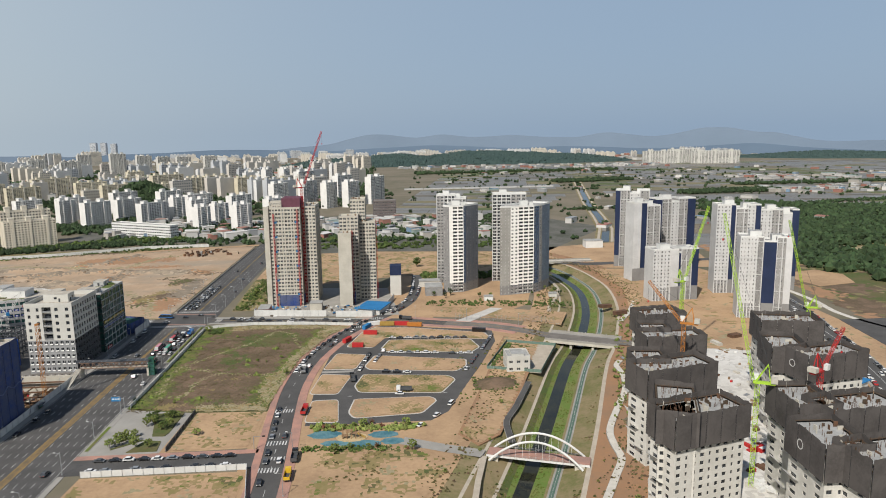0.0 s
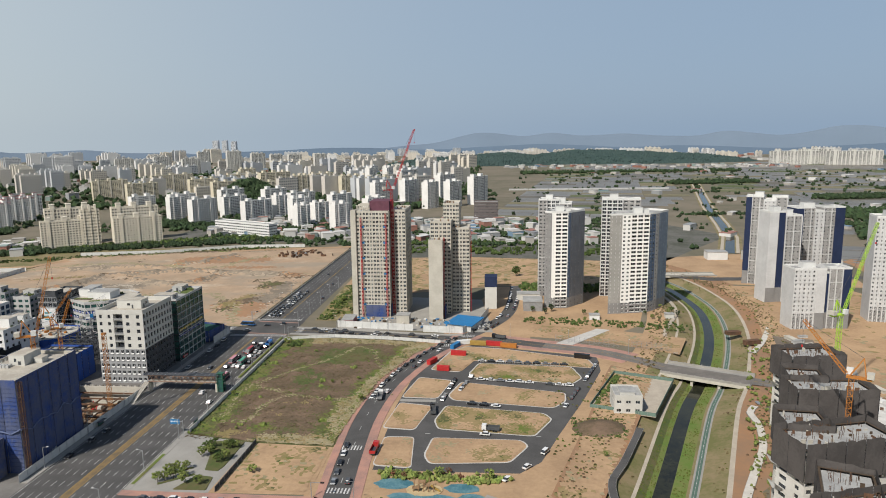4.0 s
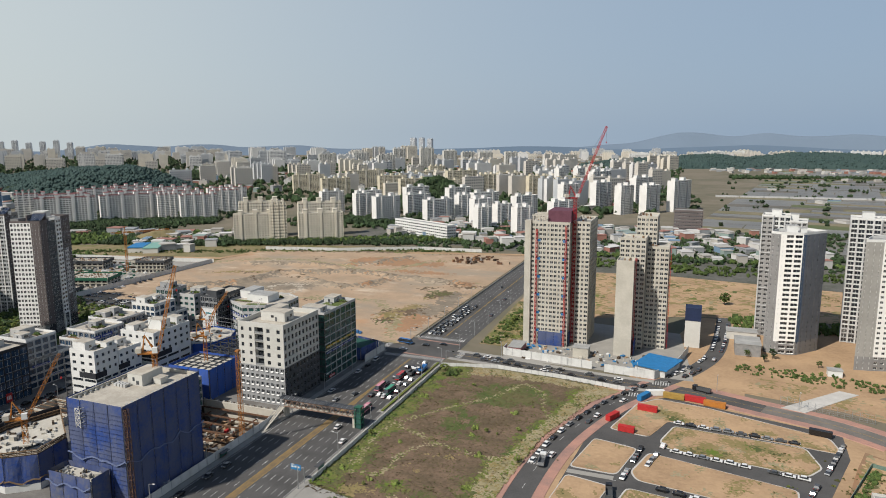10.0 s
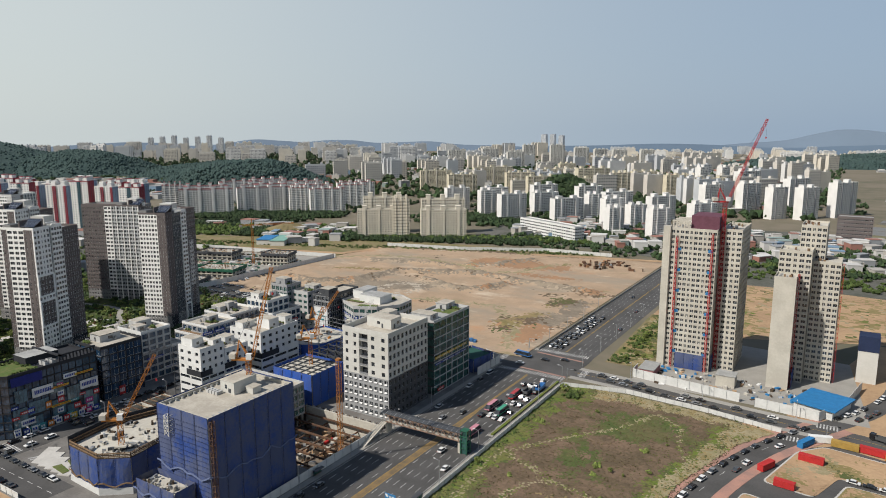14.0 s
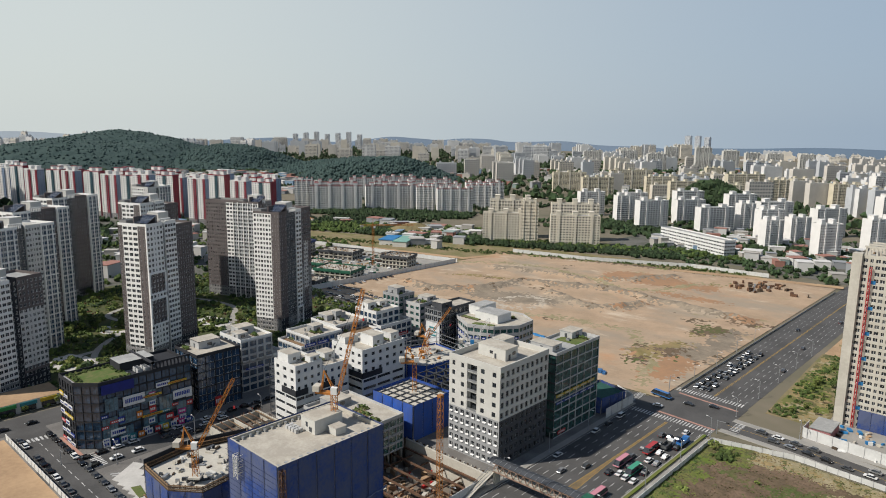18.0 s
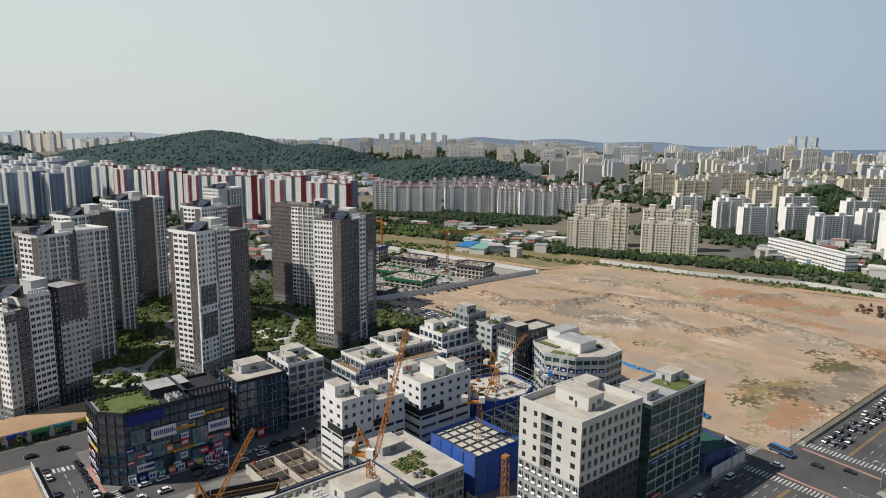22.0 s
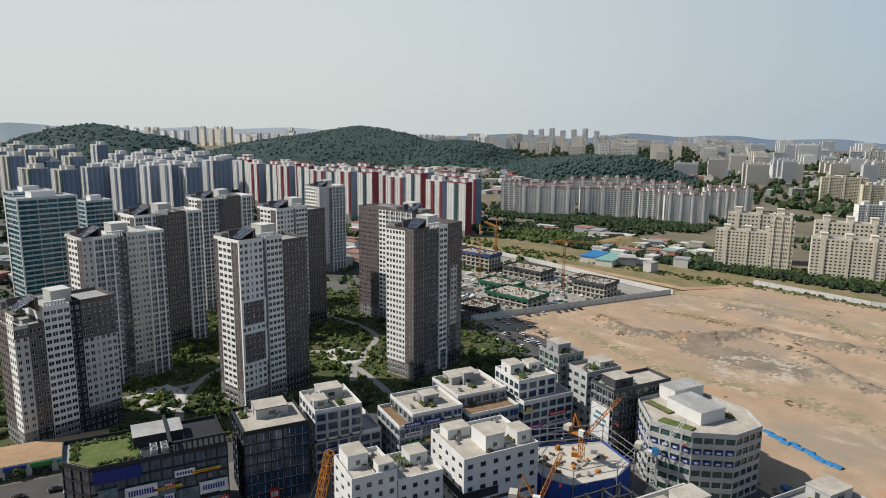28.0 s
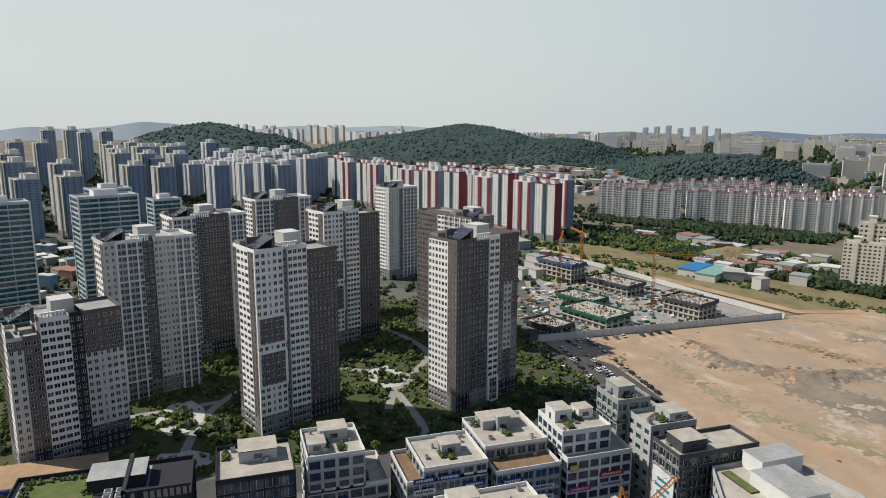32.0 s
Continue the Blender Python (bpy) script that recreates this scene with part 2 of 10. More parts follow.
# ---- facades ----
def facade(root, p0, p1, z0, fh, floors, bays, wall, glass=None, ww=0.55, sill=0.9, head=2.35, depth=0.25, frame=None, single=False, name="wall", top=0.0, bands=None, rhythm=(1.0,), piers=0, full=False, fin=None, base=None, into=None):
    """A wall from p0 to p1 (outside on its right) with a grid of recessed windows; windows go column by column, or one by one when single."""
    glass, frame = glass or GLASS, frame or WHITE
    p0, p1 = Vector((*p0, 0)), Vector((*p1, 0))
    length = (p1 - p0).length
    d = (p1 - p0) / length
    nrm = Vector((d.y, -d.x, 0))

    def at(u, z, back=0.0):
        q = p0 + d * u - nrm * back
        return (q.x, q.y, z)

    g = Geo()
    cell = length / bays
    share = [ww * rhythm[i % len(rhythm)] for i in range(bays)]
    us = [(cell * (i + 0.5 - q / 2), cell * (i + 0.5 + q / 2)) for i, q in enumerate(share)]
    z1 = z0 + fh * floors
    zs = [(z0 + fh * k + sill, z0 + fh * k + head) for k in range(floors)]
    edges = [z0] + [z for pair in zs for z in pair] + [z1 + top]
    def skin(k):
        if base and k < base[1]:
            return base[0]
        return wall if not bands or not any(lo <= k < hi for lo, hi in bands[1]) else bands[0]

    for k in range(floors + 1):
        g.face([at(0, edges[2 * k]), at(length, edges[2 * k]), at(length, edges[2 * k + 1]), at(0, edges[2 * k + 1])], skin(k))
    ends = [0.0] + [u for pair in us for u in pair] + [length]
    for k, (a, b) in enumerate(zs):
        for i in range(bays + 1):
            g.face([at(ends[2 * i], a), at(ends[2 * i + 1], a), at(ends[2 * i + 1], b), at(ends[2 * i], b)], skin(k))
    cols = []
    for i, (u0, u1) in enumerate(us):
        w = Geo()
        for k, (a, b) in enumerate(zs):
            g.face([at(u0, a), at(u1, a), at(u1, a, depth), at(u0, a, depth)], wall)
            g.face([at(u0, b, depth), at(u1, b, depth), at(u1, b), at(u0, b)], wall)
            g.face([at(u0, a, depth), at(u0, b, depth), at(u0, b), at(u0, a)], wall)
            g.face([at(u1, a), at(u1, b), at(u1, b, depth), at(u1, a, depth)], wall)
            if single and k:
                continue
            e = depth - 0.02
            w.face([at(u0, a, e), at(u1, a, e), at(u1, b, e), at(u0, b, e)], glass)
            t, f = 0.1, depth - 0.08
            um = (u0 + u1) / 2
            bars = [(u0, u0 + t, a, b), (u1 - t, u1, a, b), (u0, u1, a, a + t), (u0, u1, b - t, b), (um - t / 2, um + t / 2, a, b)]
            for q0, q1, r0, r1 in bars if single or full else bars[4:] + bars[2:3]:
                w.face([at(q0, r0, f), at(q1, r0, f), at(q1, r1, f), at(q0, r1, f)], frame)
        if single:
            me = w.mesh("window")
            for k in range(floors):
                part("window", me, root, m=Matrix.Translation((0, 0, fh * k)))
        else:
            cols.append(w)
    for c in cols:
        merge(PANES.setdefault(root.name, Geo()), c)
    if piers:
        p = Geo()
        for i in range(0, bays + 1, piers):
            u = min(max(cell * i, 0.25), length - 0.25)
            k = len(p.v)
            p.v.extend([at(u - 0.34, z0, -0.02), at(u + 0.34, z0, -0.02), at(u + 0.34, z0, -0.4), at(u - 0.34, z0, -0.4), at(u - 0.34, z1 + 0.4, -0.02), at(u + 0.34, z1 + 0.4, -0.02), at(u + 0.34, z1 + 0.4, -0.4), at(u - 0.34, z1 + 0.4, -0.4)])
            for f in ((2, 1, 5, 6), (0, 3, 7, 4), (3, 2, 6, 7), (4, 7, 6, 5)):
                p.f.append(tuple(k + j for j in f))
                p.m.append(p.slot(fin or TWHITE))
        for lo in range(3, floors, 4):
            za = z0 + fh * lo
            p.face([at(0, za - 0.25, -0.3), at(length, za - 0.25, -0.3), at(length, za + 0.25, -0.3), at(0, za + 0.25, -0.3)], fin or TWHITE)
        part("facade_grid", p, root, "white facade grid")["kind"] = "stuff"
    if into is not None:
        merge(into, g)
        return None
    return part(name, g, root)


def merge(into, g):
    off = len(into.v)
    into.v.extend(g.v)
    into.f.extend([tuple(j + off for j in f) for f in g.f])
    into.m.extend([into.slot(g.mats[j]) for j in g.m])


PANES = {}


def close(root):
    """Joins the many small windows of a tall block into its one part."""
    if root.name in PANES:
        part("glazing", PANES.pop(root.name), root)["kind"] = "stuff"
    return root


def rect(x0, y0, x1, y1):
    return [(x0, y0), (x1, y0), (x1, y1), (x0, y1)]


def flat_roof(root, poly, z, m=None, para=1.1, wall=None, th=0.25):
    """Roof deck with a parapet all round."""
    g = Geo()
    g.face([(x, y, z) for x, y in poly], m or ROOFGREY)
    part("roof", g, root)
    if para:
        g = Geo()
        n = len(poly)
        c = Vector((sum(p[0] for p in poly) / n, sum(p[1] for p in poly) / n))
        inner = []
        for i in range(n):
            a, b, q = Vector(poly[i - 1]), Vector(poly[i]), Vector(poly[(i + 1) % n])
            d1, d2 = (b - a).normalized(), (q - b).normalized()
            n1, n2 = Vector((-d1.y, d1.x)), Vector((-d2.y, d2.x))
            inner.append(b + (n1 + n2) * (th / (1 + n1.dot(n2))))
        for i in range(n):
            j = (i + 1) % n
            a, b, p, q = poly[i], poly[j], inner[i], inner[j]
            g.face([(*a, z), (*b, z), (*b, z + para), (*a, z + para)], wall or WHITE)
            g.face([(*q, z), (*p, z), (*p, z + para), (*q, z + para)], wall or WHITE)
            g.face([(*a, z + para), (*b, z + para), (*q, z + para), (*p, z + para)], wall or WHITE)
        part("parapet", g, root)


# ---- ground ----
RIVER = [(120, -10), (150, 60), (173, 120), (196, 179), (227, 263), (246, 306), (273, 383), (287, 450), (287, 500), (280, 545), (262, 590), (235, 640)]


def smooth_line(pts, step=6.0):
    """Catmull-Rom through pts, sampled about every step metres."""
    p = [Vector(q) for q in pts]
    p = [p[0] * 2 - p[1]] + p + [p[-1] * 2 - p[-2]]
    out = []
    for i in range(1, len(p) - 2):
        a, b, c, d = p[i - 1 : i + 3]
        n = max(1, round((c - b).length / step))
        for k in range(n):
            t = k / n
            out.append(0.5 * (2 * b + (c - a) * t + (2 * a - 5 * b + 4 * c - d) * t * t + (3 * b - a - 3 * c + d) * t**3))
    return out + [p[-2]]


RIVER_LINE = smooth_line(RIVER)
RIVER_ARR = np.array([tuple(p) for p in RIVER_LINE])


def river_gap(x, y):
    return float(np.sqrt(((RIVER_ARR - (x, y)) ** 2).sum(1).min()))


def side_normals(line):
    out = []
    for i in range(len(line)):
        d = (line[min(i + 1, len(line) - 1)] - line[max(i - 1, 0)]).normalized()
        out.append(Vector((d.y, -d.x)))
    return out


def ribbon(name, line, bands, label, category="", kind="structure", group=""):
    """Strips along a line; bands: (offset to the right, z, material up to the next one)."""
    line = [Vector(p) for p in line]
    nor = side_normals(line)
    g = Geo()
    for i in range(len(line) - 1):
        for (o0, z0, m), (o1, z1, _) in zip(bands, bands[1:]):
            if m is None:
                continue
            a, b, c, d = line[i] + nor[i] * o0, line[i + 1] + nor[i + 1] * o0, line[i + 1] + nor[i + 1] * o1, line[i] + nor[i] * o1
            g.face([(d.x, d.y, z1), (c.x, c.y, z1), (b.x, b.y, z0), (a.x, a.y, z0)], m)
    return solid(name, g, label, category, kind, group)


def grid_lines(lo, hi, dense_lo, dense_hi, step):
    out = list(np.arange(dense_lo, dense_hi + 0.1, step))
    a, d = dense_lo, step
    while a > lo:
        d *= 1.35
        a -= d
        out.insert(0, max(a, lo))
    a, d = dense_hi, step
    while a < hi:
        d *= 1.35
        a += d
        out.append(min(a, hi))
    return out


FARM = mat("farmland", (0.125, 0.118, 0.078), 0.95, (0.20, 0.17, 0.125), 0.006, 0.03, 0.6, 0.5)
gx, gy = grid_lines(-4900, 4900, -110, 380, 10), grid_lines(-4900, 4900, -120, 660, 10)
g = Geo()
nx = len(gx)
for y in gy:
    for x in gx:
        z = 0.0
        if 80 < x < 360 and 8 < y < 680 and river_gap(x, y) < 31:
            z = -7.0
        if -106 < x < -49 and 219 < y < 271:
            z = -9.0
        g.v.append((x, y, z))
s = g.slot(FARM)
for j in range(len(gy) - 1):
    for i in range(nx - 1):
        k = j * nx + i
        g.f.append((k, k + 1, k + nx + 1, k + nx))
        g.m.append(s)
solid("ground", g, "wide flat plain of fields and dry soil", "ground", "structure")

# River corridor: banks, towpaths, grass berms and water
CYCLE = mat("green_cycle_path", (0.10, 0.165, 0.13), 0.9)
BANK = mat("grassy_bank", (0.145, 0.145, 0.055), 0.95, (0.25, 0.195, 0.11), 0.06, 0.6, 0.6, 0.3)
PATHS = mat("pale_path", (0.47, 0.41, 0.33), 0.95, None, 0.2, 1.5, 0.4)
ribbon("river_bank", RIVER_LINE, [(-44, 0.04, SOIL), (-31, 0.06, BANK), (-24, -0.6, PATHS), (-22.5, -0.6, BANK), (-13, -3.6, PATHS), (-11.5, -3.6, WEED), (-8.5, -4.7, GRASS), (-6.2, -5.0, SOIL_GREY), (-6.0, -5.4, None),
    (-0.2, -5.4, SOIL_GREY), (0.0, -5.0, GRASS), (5.5, -4.1, BANK), (6.6, -4.0, PAVE), (7.4, -4.0, CYCLE), (9.2, -4.0, PAVE), (10.0, -4.0, BANK), (19.5, -0.9, PATHS), (21.5, -0.7, SOIL_RED), (35, 0.06, SOIL_RED), (48, 0.04, None)],
    "landscaped river banks with grass berms and paths", "river bank")
ribbon("river_water", RIVER_LINE, [(-6.4, -5.1, WATER), (0.2, -5.1, None)], "dark slow water in a straight channel", "water")


def slab(name, poly, z, m, label, category, kind="structure", base=-0.3):
    if sum(poly[i - 1][0] * p[1] - p[0] * poly[i - 1][1] for i, p in enumerate(poly)) < 0:
        poly = poly[::-1]
    g = Geo()
    g.prism(poly, base, z, m)
    return solid(name, g, label, category, kind)


# Roads
slab("road", rect(-49, -300, -9.5, 372), 0.05, ASPHALT, "wide asphalt main road with lane markings", "road", base=-9.5)
slab("road", rect(-49, 372, -7, 402), 0.06, ASPHALT, "asphalt road crossing", "road")
slab("road", rect(-40.5, 402, -7.5, 735), 0.05, ASPHALT, "wide asphalt main road beyond the crossing", "road")
slab("road", rect(-120, 372, -49, 385), 0.05, ASPHALT, "asphalt side street", "road")
CURVE = smooth_line([(75, -200), (75, 60), (75, 125), (73, 168), (71, 200), (70, 240), (75, 285), (90, 332), (110, 368), (128, 400), (140, 440), (146, 520), (150, 640)], 8)
ribbon("road", CURVE, [(-4.9, 0.07, ASPHALT), (4.9, 0.07, None)], "curved asphalt street with queuing cars", "road")
ribbon("pavement", CURVE[:73], [(-8.3, 0.0, PINK), (-8.2, 0.18, PINK), (-5.0, 0.18, PINK), (-4.9, 0.0, None), (4.9, 0.0, PINK), (5.0, 0.18, PINK), (9.2, 0.18, PINK), (9.3, 0.0, None)], "pink block pavement along the curved street", "pavement")
slab("road", rect(-9.5, 148.5, 68, 162), 0.055, ASPHALT, "asphalt cross street lined with parked cars", "road")
slab("pavement", rect(-9.5, 162, 66, 165.5), 0.18, PINK, "pink pavement along the cross street", "pavement")
NORTH = smooth_line([(-8, 378), (20, 376), (50, 371), (90, 366), (125, 364), (160, 353), (190, 343), (215, 326), (229, 314), (262, 298), (300, 284), (360, 262)], 8)
ribbon("road", NORTH[:23], [(-5.4, 0.09, ASPHALT), (5.4, 0.09, None)], "asphalt street running to the river bridge", "road")
DUSTROAD = mat("dusty_asphalt", (0.205, 0.185, 0.165), 0.95, (0.15, 0.138, 0.125), 0.1, 1.0, 0.6)
ribbon("road", NORTH[22:], [(-5.4, 0.09, DUSTROAD), (5.4, 0.09, None)], "dusty unfinished street over the river bridge", "road")
ribbon("pavement", NORTH[:16], [(5.5, 0.0, PAVE), (5.6, 0.2, PAVE), (9.0, 0.2, PAVE), (9.1, 0.0, None), (-9.1, 0.0, PAVE), (-9.0, 0.2, PAVE), (-5.6, 0.2, PAVE), (-5.5, 0.0, None)], "pale pavement along the street", "pavement")
ribbon("pavement", NORTH[18:30], [(5.5, 0.0, PINK), (5.6, 0.2, PINK), (10.4, 0.2, PINK), (10.5, 0.0, None), (-10.5, 0.0, PINK), (-10.4, 0.2, PINK), (-5.6, 0.2, PINK), (-5.5, 0.0, None)], "pink block pavement", "pavement")

slab("earth_plot", [(62, 20), (97, 20), (129, 100), (149, 150), (168, 200), (186, 250), (205, 300), (210, 318), (190, 342), (128, 360), (80, 362), (60, 240)], 0.02, SOIL, "bare sandy earth between streets and river", "plot")

# Parking quarter: asphalt with raised earth plots
slab("parking_area", [(82.5, 187.5), (112, 187.5), (141, 188), (150, 198), (160, 226), (175, 266), (189, 308), (190, 332), (116, 352), (100, 340), (86, 300), (82, 250)], 0.04, ASPHALT, "asphalt lanes round empty building plots", "parking area")


def rounded(poly, r=3.0):
    out = []
    n = len(poly)
    for i in range(n):
        a, b, c = Vector(poly[i - 1]), Vector(poly[i]), Vector(poly[(i + 1) % n])
        d1, d2 = (a - b).normalized(), (c - b).normalized()
        p, q = b + d1 * r, b + d2 * r
        for t in (0, 0.33, 0.67, 1):
            v = p * (1 - t) ** 2 + b * 2 * t * (1 - t) + q * t * t
            out.append((v.x, v.y))
    return out


PLAZA = mat("white_plaza_paving", (0.56, 0.54, 0.50), 0.9, (0.46, 0.44, 0.41), 0.15, 1.5, 0.5)
DRYGRASS = mat("dry_grass_plot", (0.30, 0.22, 0.11), 0.95, (0.22, 0.18, 0.075), 0.07, 0.6, 0.6, 0.3)
PLOTS = [([(116, 299), (121, 317), (173, 313), (177, 296), (171, 287), (119, 293)], DRYGRASS), ([(107, 267), (112.5, 286), (166, 273.5), (165, 262), (158.5, 254), (110, 261)], SOIL),
    ([(103, 236), (107, 253.5), (153.5, 247), (157, 240.5), (148, 222), (105.5, 227)], DRYGRASS), ([(102, 201), (104, 217.5), (142, 217.3), (145, 212), (137, 197), (105, 194)], SOIL),
    ([(83.5, 263.5), (89, 292), (107, 288), (101.5, 263)], SOIL), ([(80, 227), (83.5, 256), (100, 252.5), (94.5, 225.5)], SOIL), ([(82, 191.5), (82.5, 217), (95.3, 217.5), (97.5, 190)], SOIL), ([(94, 305), (103, 338), (112, 348), (135, 344), (184, 327), (187, 312), (118, 322), (111, 302)], SOIL)]
for poly, m in PLOTS:
    mx, my = sum(p[0] for p in poly) / len(poly), sum(p[1] for p in poly) / len(poly)
    slab("kerb", rounded([(mx + (x - mx) * (1 + 0.7 / math.hypot(x - mx, y - my)), my + (y - my) * (1 + 0.7 / math.hypot(x - mx, y - my))) for x, y in poly], 2.5), 0.185, PLAZA, "pale concrete kerb round a plot", "kerb")
    slab("building_plot", rounded(poly, 2.5), 0.2, m, "empty kerbed plot of dry earth and weeds", "plot")
slab("kerb_plot", rect(83, 258, 101, 261), 0.14, PAVE, "pale concrete footway strip between plots", "pavement")

# Earth and weed plots
slab("weed_field", [(-8.5, 215), (26, 208), (62, 206), (64, 240), (68, 285), (81, 330), (94, 352), (60, 359), (25, 362), (-3, 360), (-8, 352)], 0.12, WEED, "overgrown building field with trodden paths", "field")
slab("earth_plot", [(24, 166), (62, 167), (62, 206), (26, 208)], 0.1, SOIL, "bare sandy earth plot with weeds", "plot")
slab("plaza", [(-8.5, 164), (24, 166), (26, 208), (-8.5, 215)], 0.1, PAVE, "pale paved corner plaza with planting beds", "plaza")
for bed in ([(5, 208), (22.3, 208.6), (22, 186), (21, 182.3), (15.5, 182.6), (12, 196)], [(9.7, 167.2), (22.5, 167.4), (21.2, 177.2), (14.3, 178.5)], [(2, 170.2), (13.3, 178.6), (12.6, 179.6), (1.6, 171.4)], [(2, 177), (10.4, 184.2), (9.8, 185), (1.6, 178.2)]):
    slab("planting_bed", rounded(bed, 0.5), 0.35, WEED, "raised planting bed with a low hedge", "planting bed")
slab("planting_bed", rect(-8.4, 170, -7, 195), 0.3, WEEDG, "narrow hedge strip beside the road", "planting bed")
slab("earth_plot", [(-6, 30), (64, 30), (65, 146), (0, 146)], 0.1, SOIL, "bare sandy building plot behind a white fence", "plot")
slab("earth_plot", [(87, 20), (97, 20), (129, 100), (148, 146), (130, 163), (88, 160)], 0.1, SOIL, "bare sandy earth by the river", "plot")
slab("earth_plot", [(152, 172), (160, 160), (171, 170), (193, 230), (207, 270), (218, 302), (196, 318), (190, 300), (172, 236)], 0.1, SOIL_RED, "reddish bare earth by the river path", "plot")
slab("earth_plot", [(150, 372), (196, 362), (240, 340), (252, 372), (200, 392), (152, 400)], 0.1, SOIL, "levelled sandy sports ground", "plot")
slab("earth_plot", [(95, 376), (152, 362), (154, 402), (98, 404)], 0.025, SOIL, "bare trodden earth beside the street", "plot")
slab("earth_plot", [(286, 600), (318, 535), (440, 524), (470, 660), (452, 760), (400, 690), (300, 660)], 0.03, SOIL, "bare dusty ground behind the river towers", "plot")
slab("road", [(286, 566), (318, 548), (470, 560), (470, 572), (320, 562), (290, 580)], 0.1, ASPHALT, "asphalt street behind the river towers", "road")
slab("footway", [(168, 357), (178, 354), (206, 388), (198, 391)], 0.42, PLAZA, "pale diagonal footway across the sports ground", "path")
slab("earth_plot", [(0, 404), (24, 404), (24, 420), (5, 520), (-5, 520)], 0.1, BANK, "grassy verge with a sandy footpath", "verge")
slab("earth_plot", [(-4, 520), (30, 480), (130, 520), (270, 540), (250, 640), (100, 660), (-5, 650)], 0.08, SOIL, "levelled brown earth behind the towers", "plot")
slab("earth_plot", [(262, 100), (320, 90), (430, 180), (440, 420), (420, 520), (318, 530), (318, 440), (290, 330), (258, 230), (234, 150)], 0.06, SOIL, "dusty construction yard", "plot")
slab("concrete_yard", [(246, 112), (262, 80), (288, 88), (300, 120), (345, 180), (350, 270), (300, 280), (265, 200)], 0.45, PLAZA, "pale concrete construction deck", "yard")
slab("site_yard", [(20, 382), (128, 380), (118, 470), (30, 480)], 0.1, PAVE, "dusty concrete site yard", "yard")
YARD = mat("worn_yard_paving", (0.21, 0.20, 0.185), 0.9, (0.15, 0.14, 0.13), 0.1, 1.2, 0.6)
for r in (rect(-222, 120, -49.1, 222.5), rect(-222, 222.5, -101, 372), rect(-101, 269, -49.1, 372), rect(-54, 222.5, -49.1, 269)):
    slab("city_block", r, 0.03, YARD, "paved ground between commercial buildings", "pavement", base=-9.5)
slab("road", rect(-180, 60, -166, 372), 0.06, ASPHALT, "asphalt street between commercial buildings", "road")
slab("road", rect(-222, 153, -122, 167.5), 0.065, ASPHALT, "asphalt street with queuing traffic", "road")
slab("pavement", rect(-205, 167.6, -181, 168.9), 0.2, PINK, "pink pavement before the shops", "pavement")
slab("pavement", rect(-181.4, 168, -180.1, 372), 0.2, PAVE, "pale pavement beside the shops", "pavement")
slab("earth_plot", [(-220, 100), (-130, 100), (-130, 151), (-219, 151)], 0.12, SOIL, "bare sandy plot behind a white fence", "plot")
slab("road", rect(-240, -100, -222, 400), 0.06, ASPHALT, "asphalt street beside the shops", "road")
slab("earth_plot", [(100, 402), (150, 400), (212, 384), (228, 400), (238, 440), (238, 520), (130, 518), (118, 472)], 0.03, SOIL, "bare earth round the twin towers", "plot")
URBAN = mat("mixed_town_ground", (0.075, 0.08, 0.06), 0.95, (0.14, 0.135, 0.12), 0.03, 0.25, 0.6)
slab("town_ground", [(-1900, -400), (-246, -400), (-246, 392), (-345, 392), (-420, 442), (-545, 470), (-545, 530), (-700, 545), (-760, 660), (-1900, 1000)], 0.03, URBAN, "built-up ground with streets and planting", "ground")
slab("town_ground", [(-6, 652), (100, 662), (250, 642), (300, 640), (420, 820), (320, 1010), (-320, 1010), (-300, 790), (-40, 738)], 0.03, URBAN, "built-up ground of the low town", "ground")
slab("road", [(338, 120), (354, 120), (396, 232), (424, 310), (450, 420), (455, 520), (441, 520), (436, 424), (410, 316), (382, 238)], 0.2, ASPHALT, "asphalt street east of the site", "road")
slab("parking_area", [(416, 205), (446, 215), (470, 330), (436, 330)], 0.3, ASPHALT, "asphalt parking strip beside the site", "parking area")
GARDEN = mat("planted_garden", (0.045, 0.07, 0.022), 0.95, (0.085, 0.085, 0.035), 0.06, 0.5, 0.6, 0.3)
slab("garden", [(-245, 90), (-240, 330), (-262, 395), (-420, 400), (-470, 300), (-470, 90)], 0.08, GARDEN, "planted garden courts between apartment towers", "garden")
slab("road", [(-222, 371), (-222, 386), (-284, 397), (-345, 404), (-425, 444), (-425, 428), (-347, 389), (-286, 380)], 0.13, ASPHALT, "asphalt street past the apartment garden", "road")

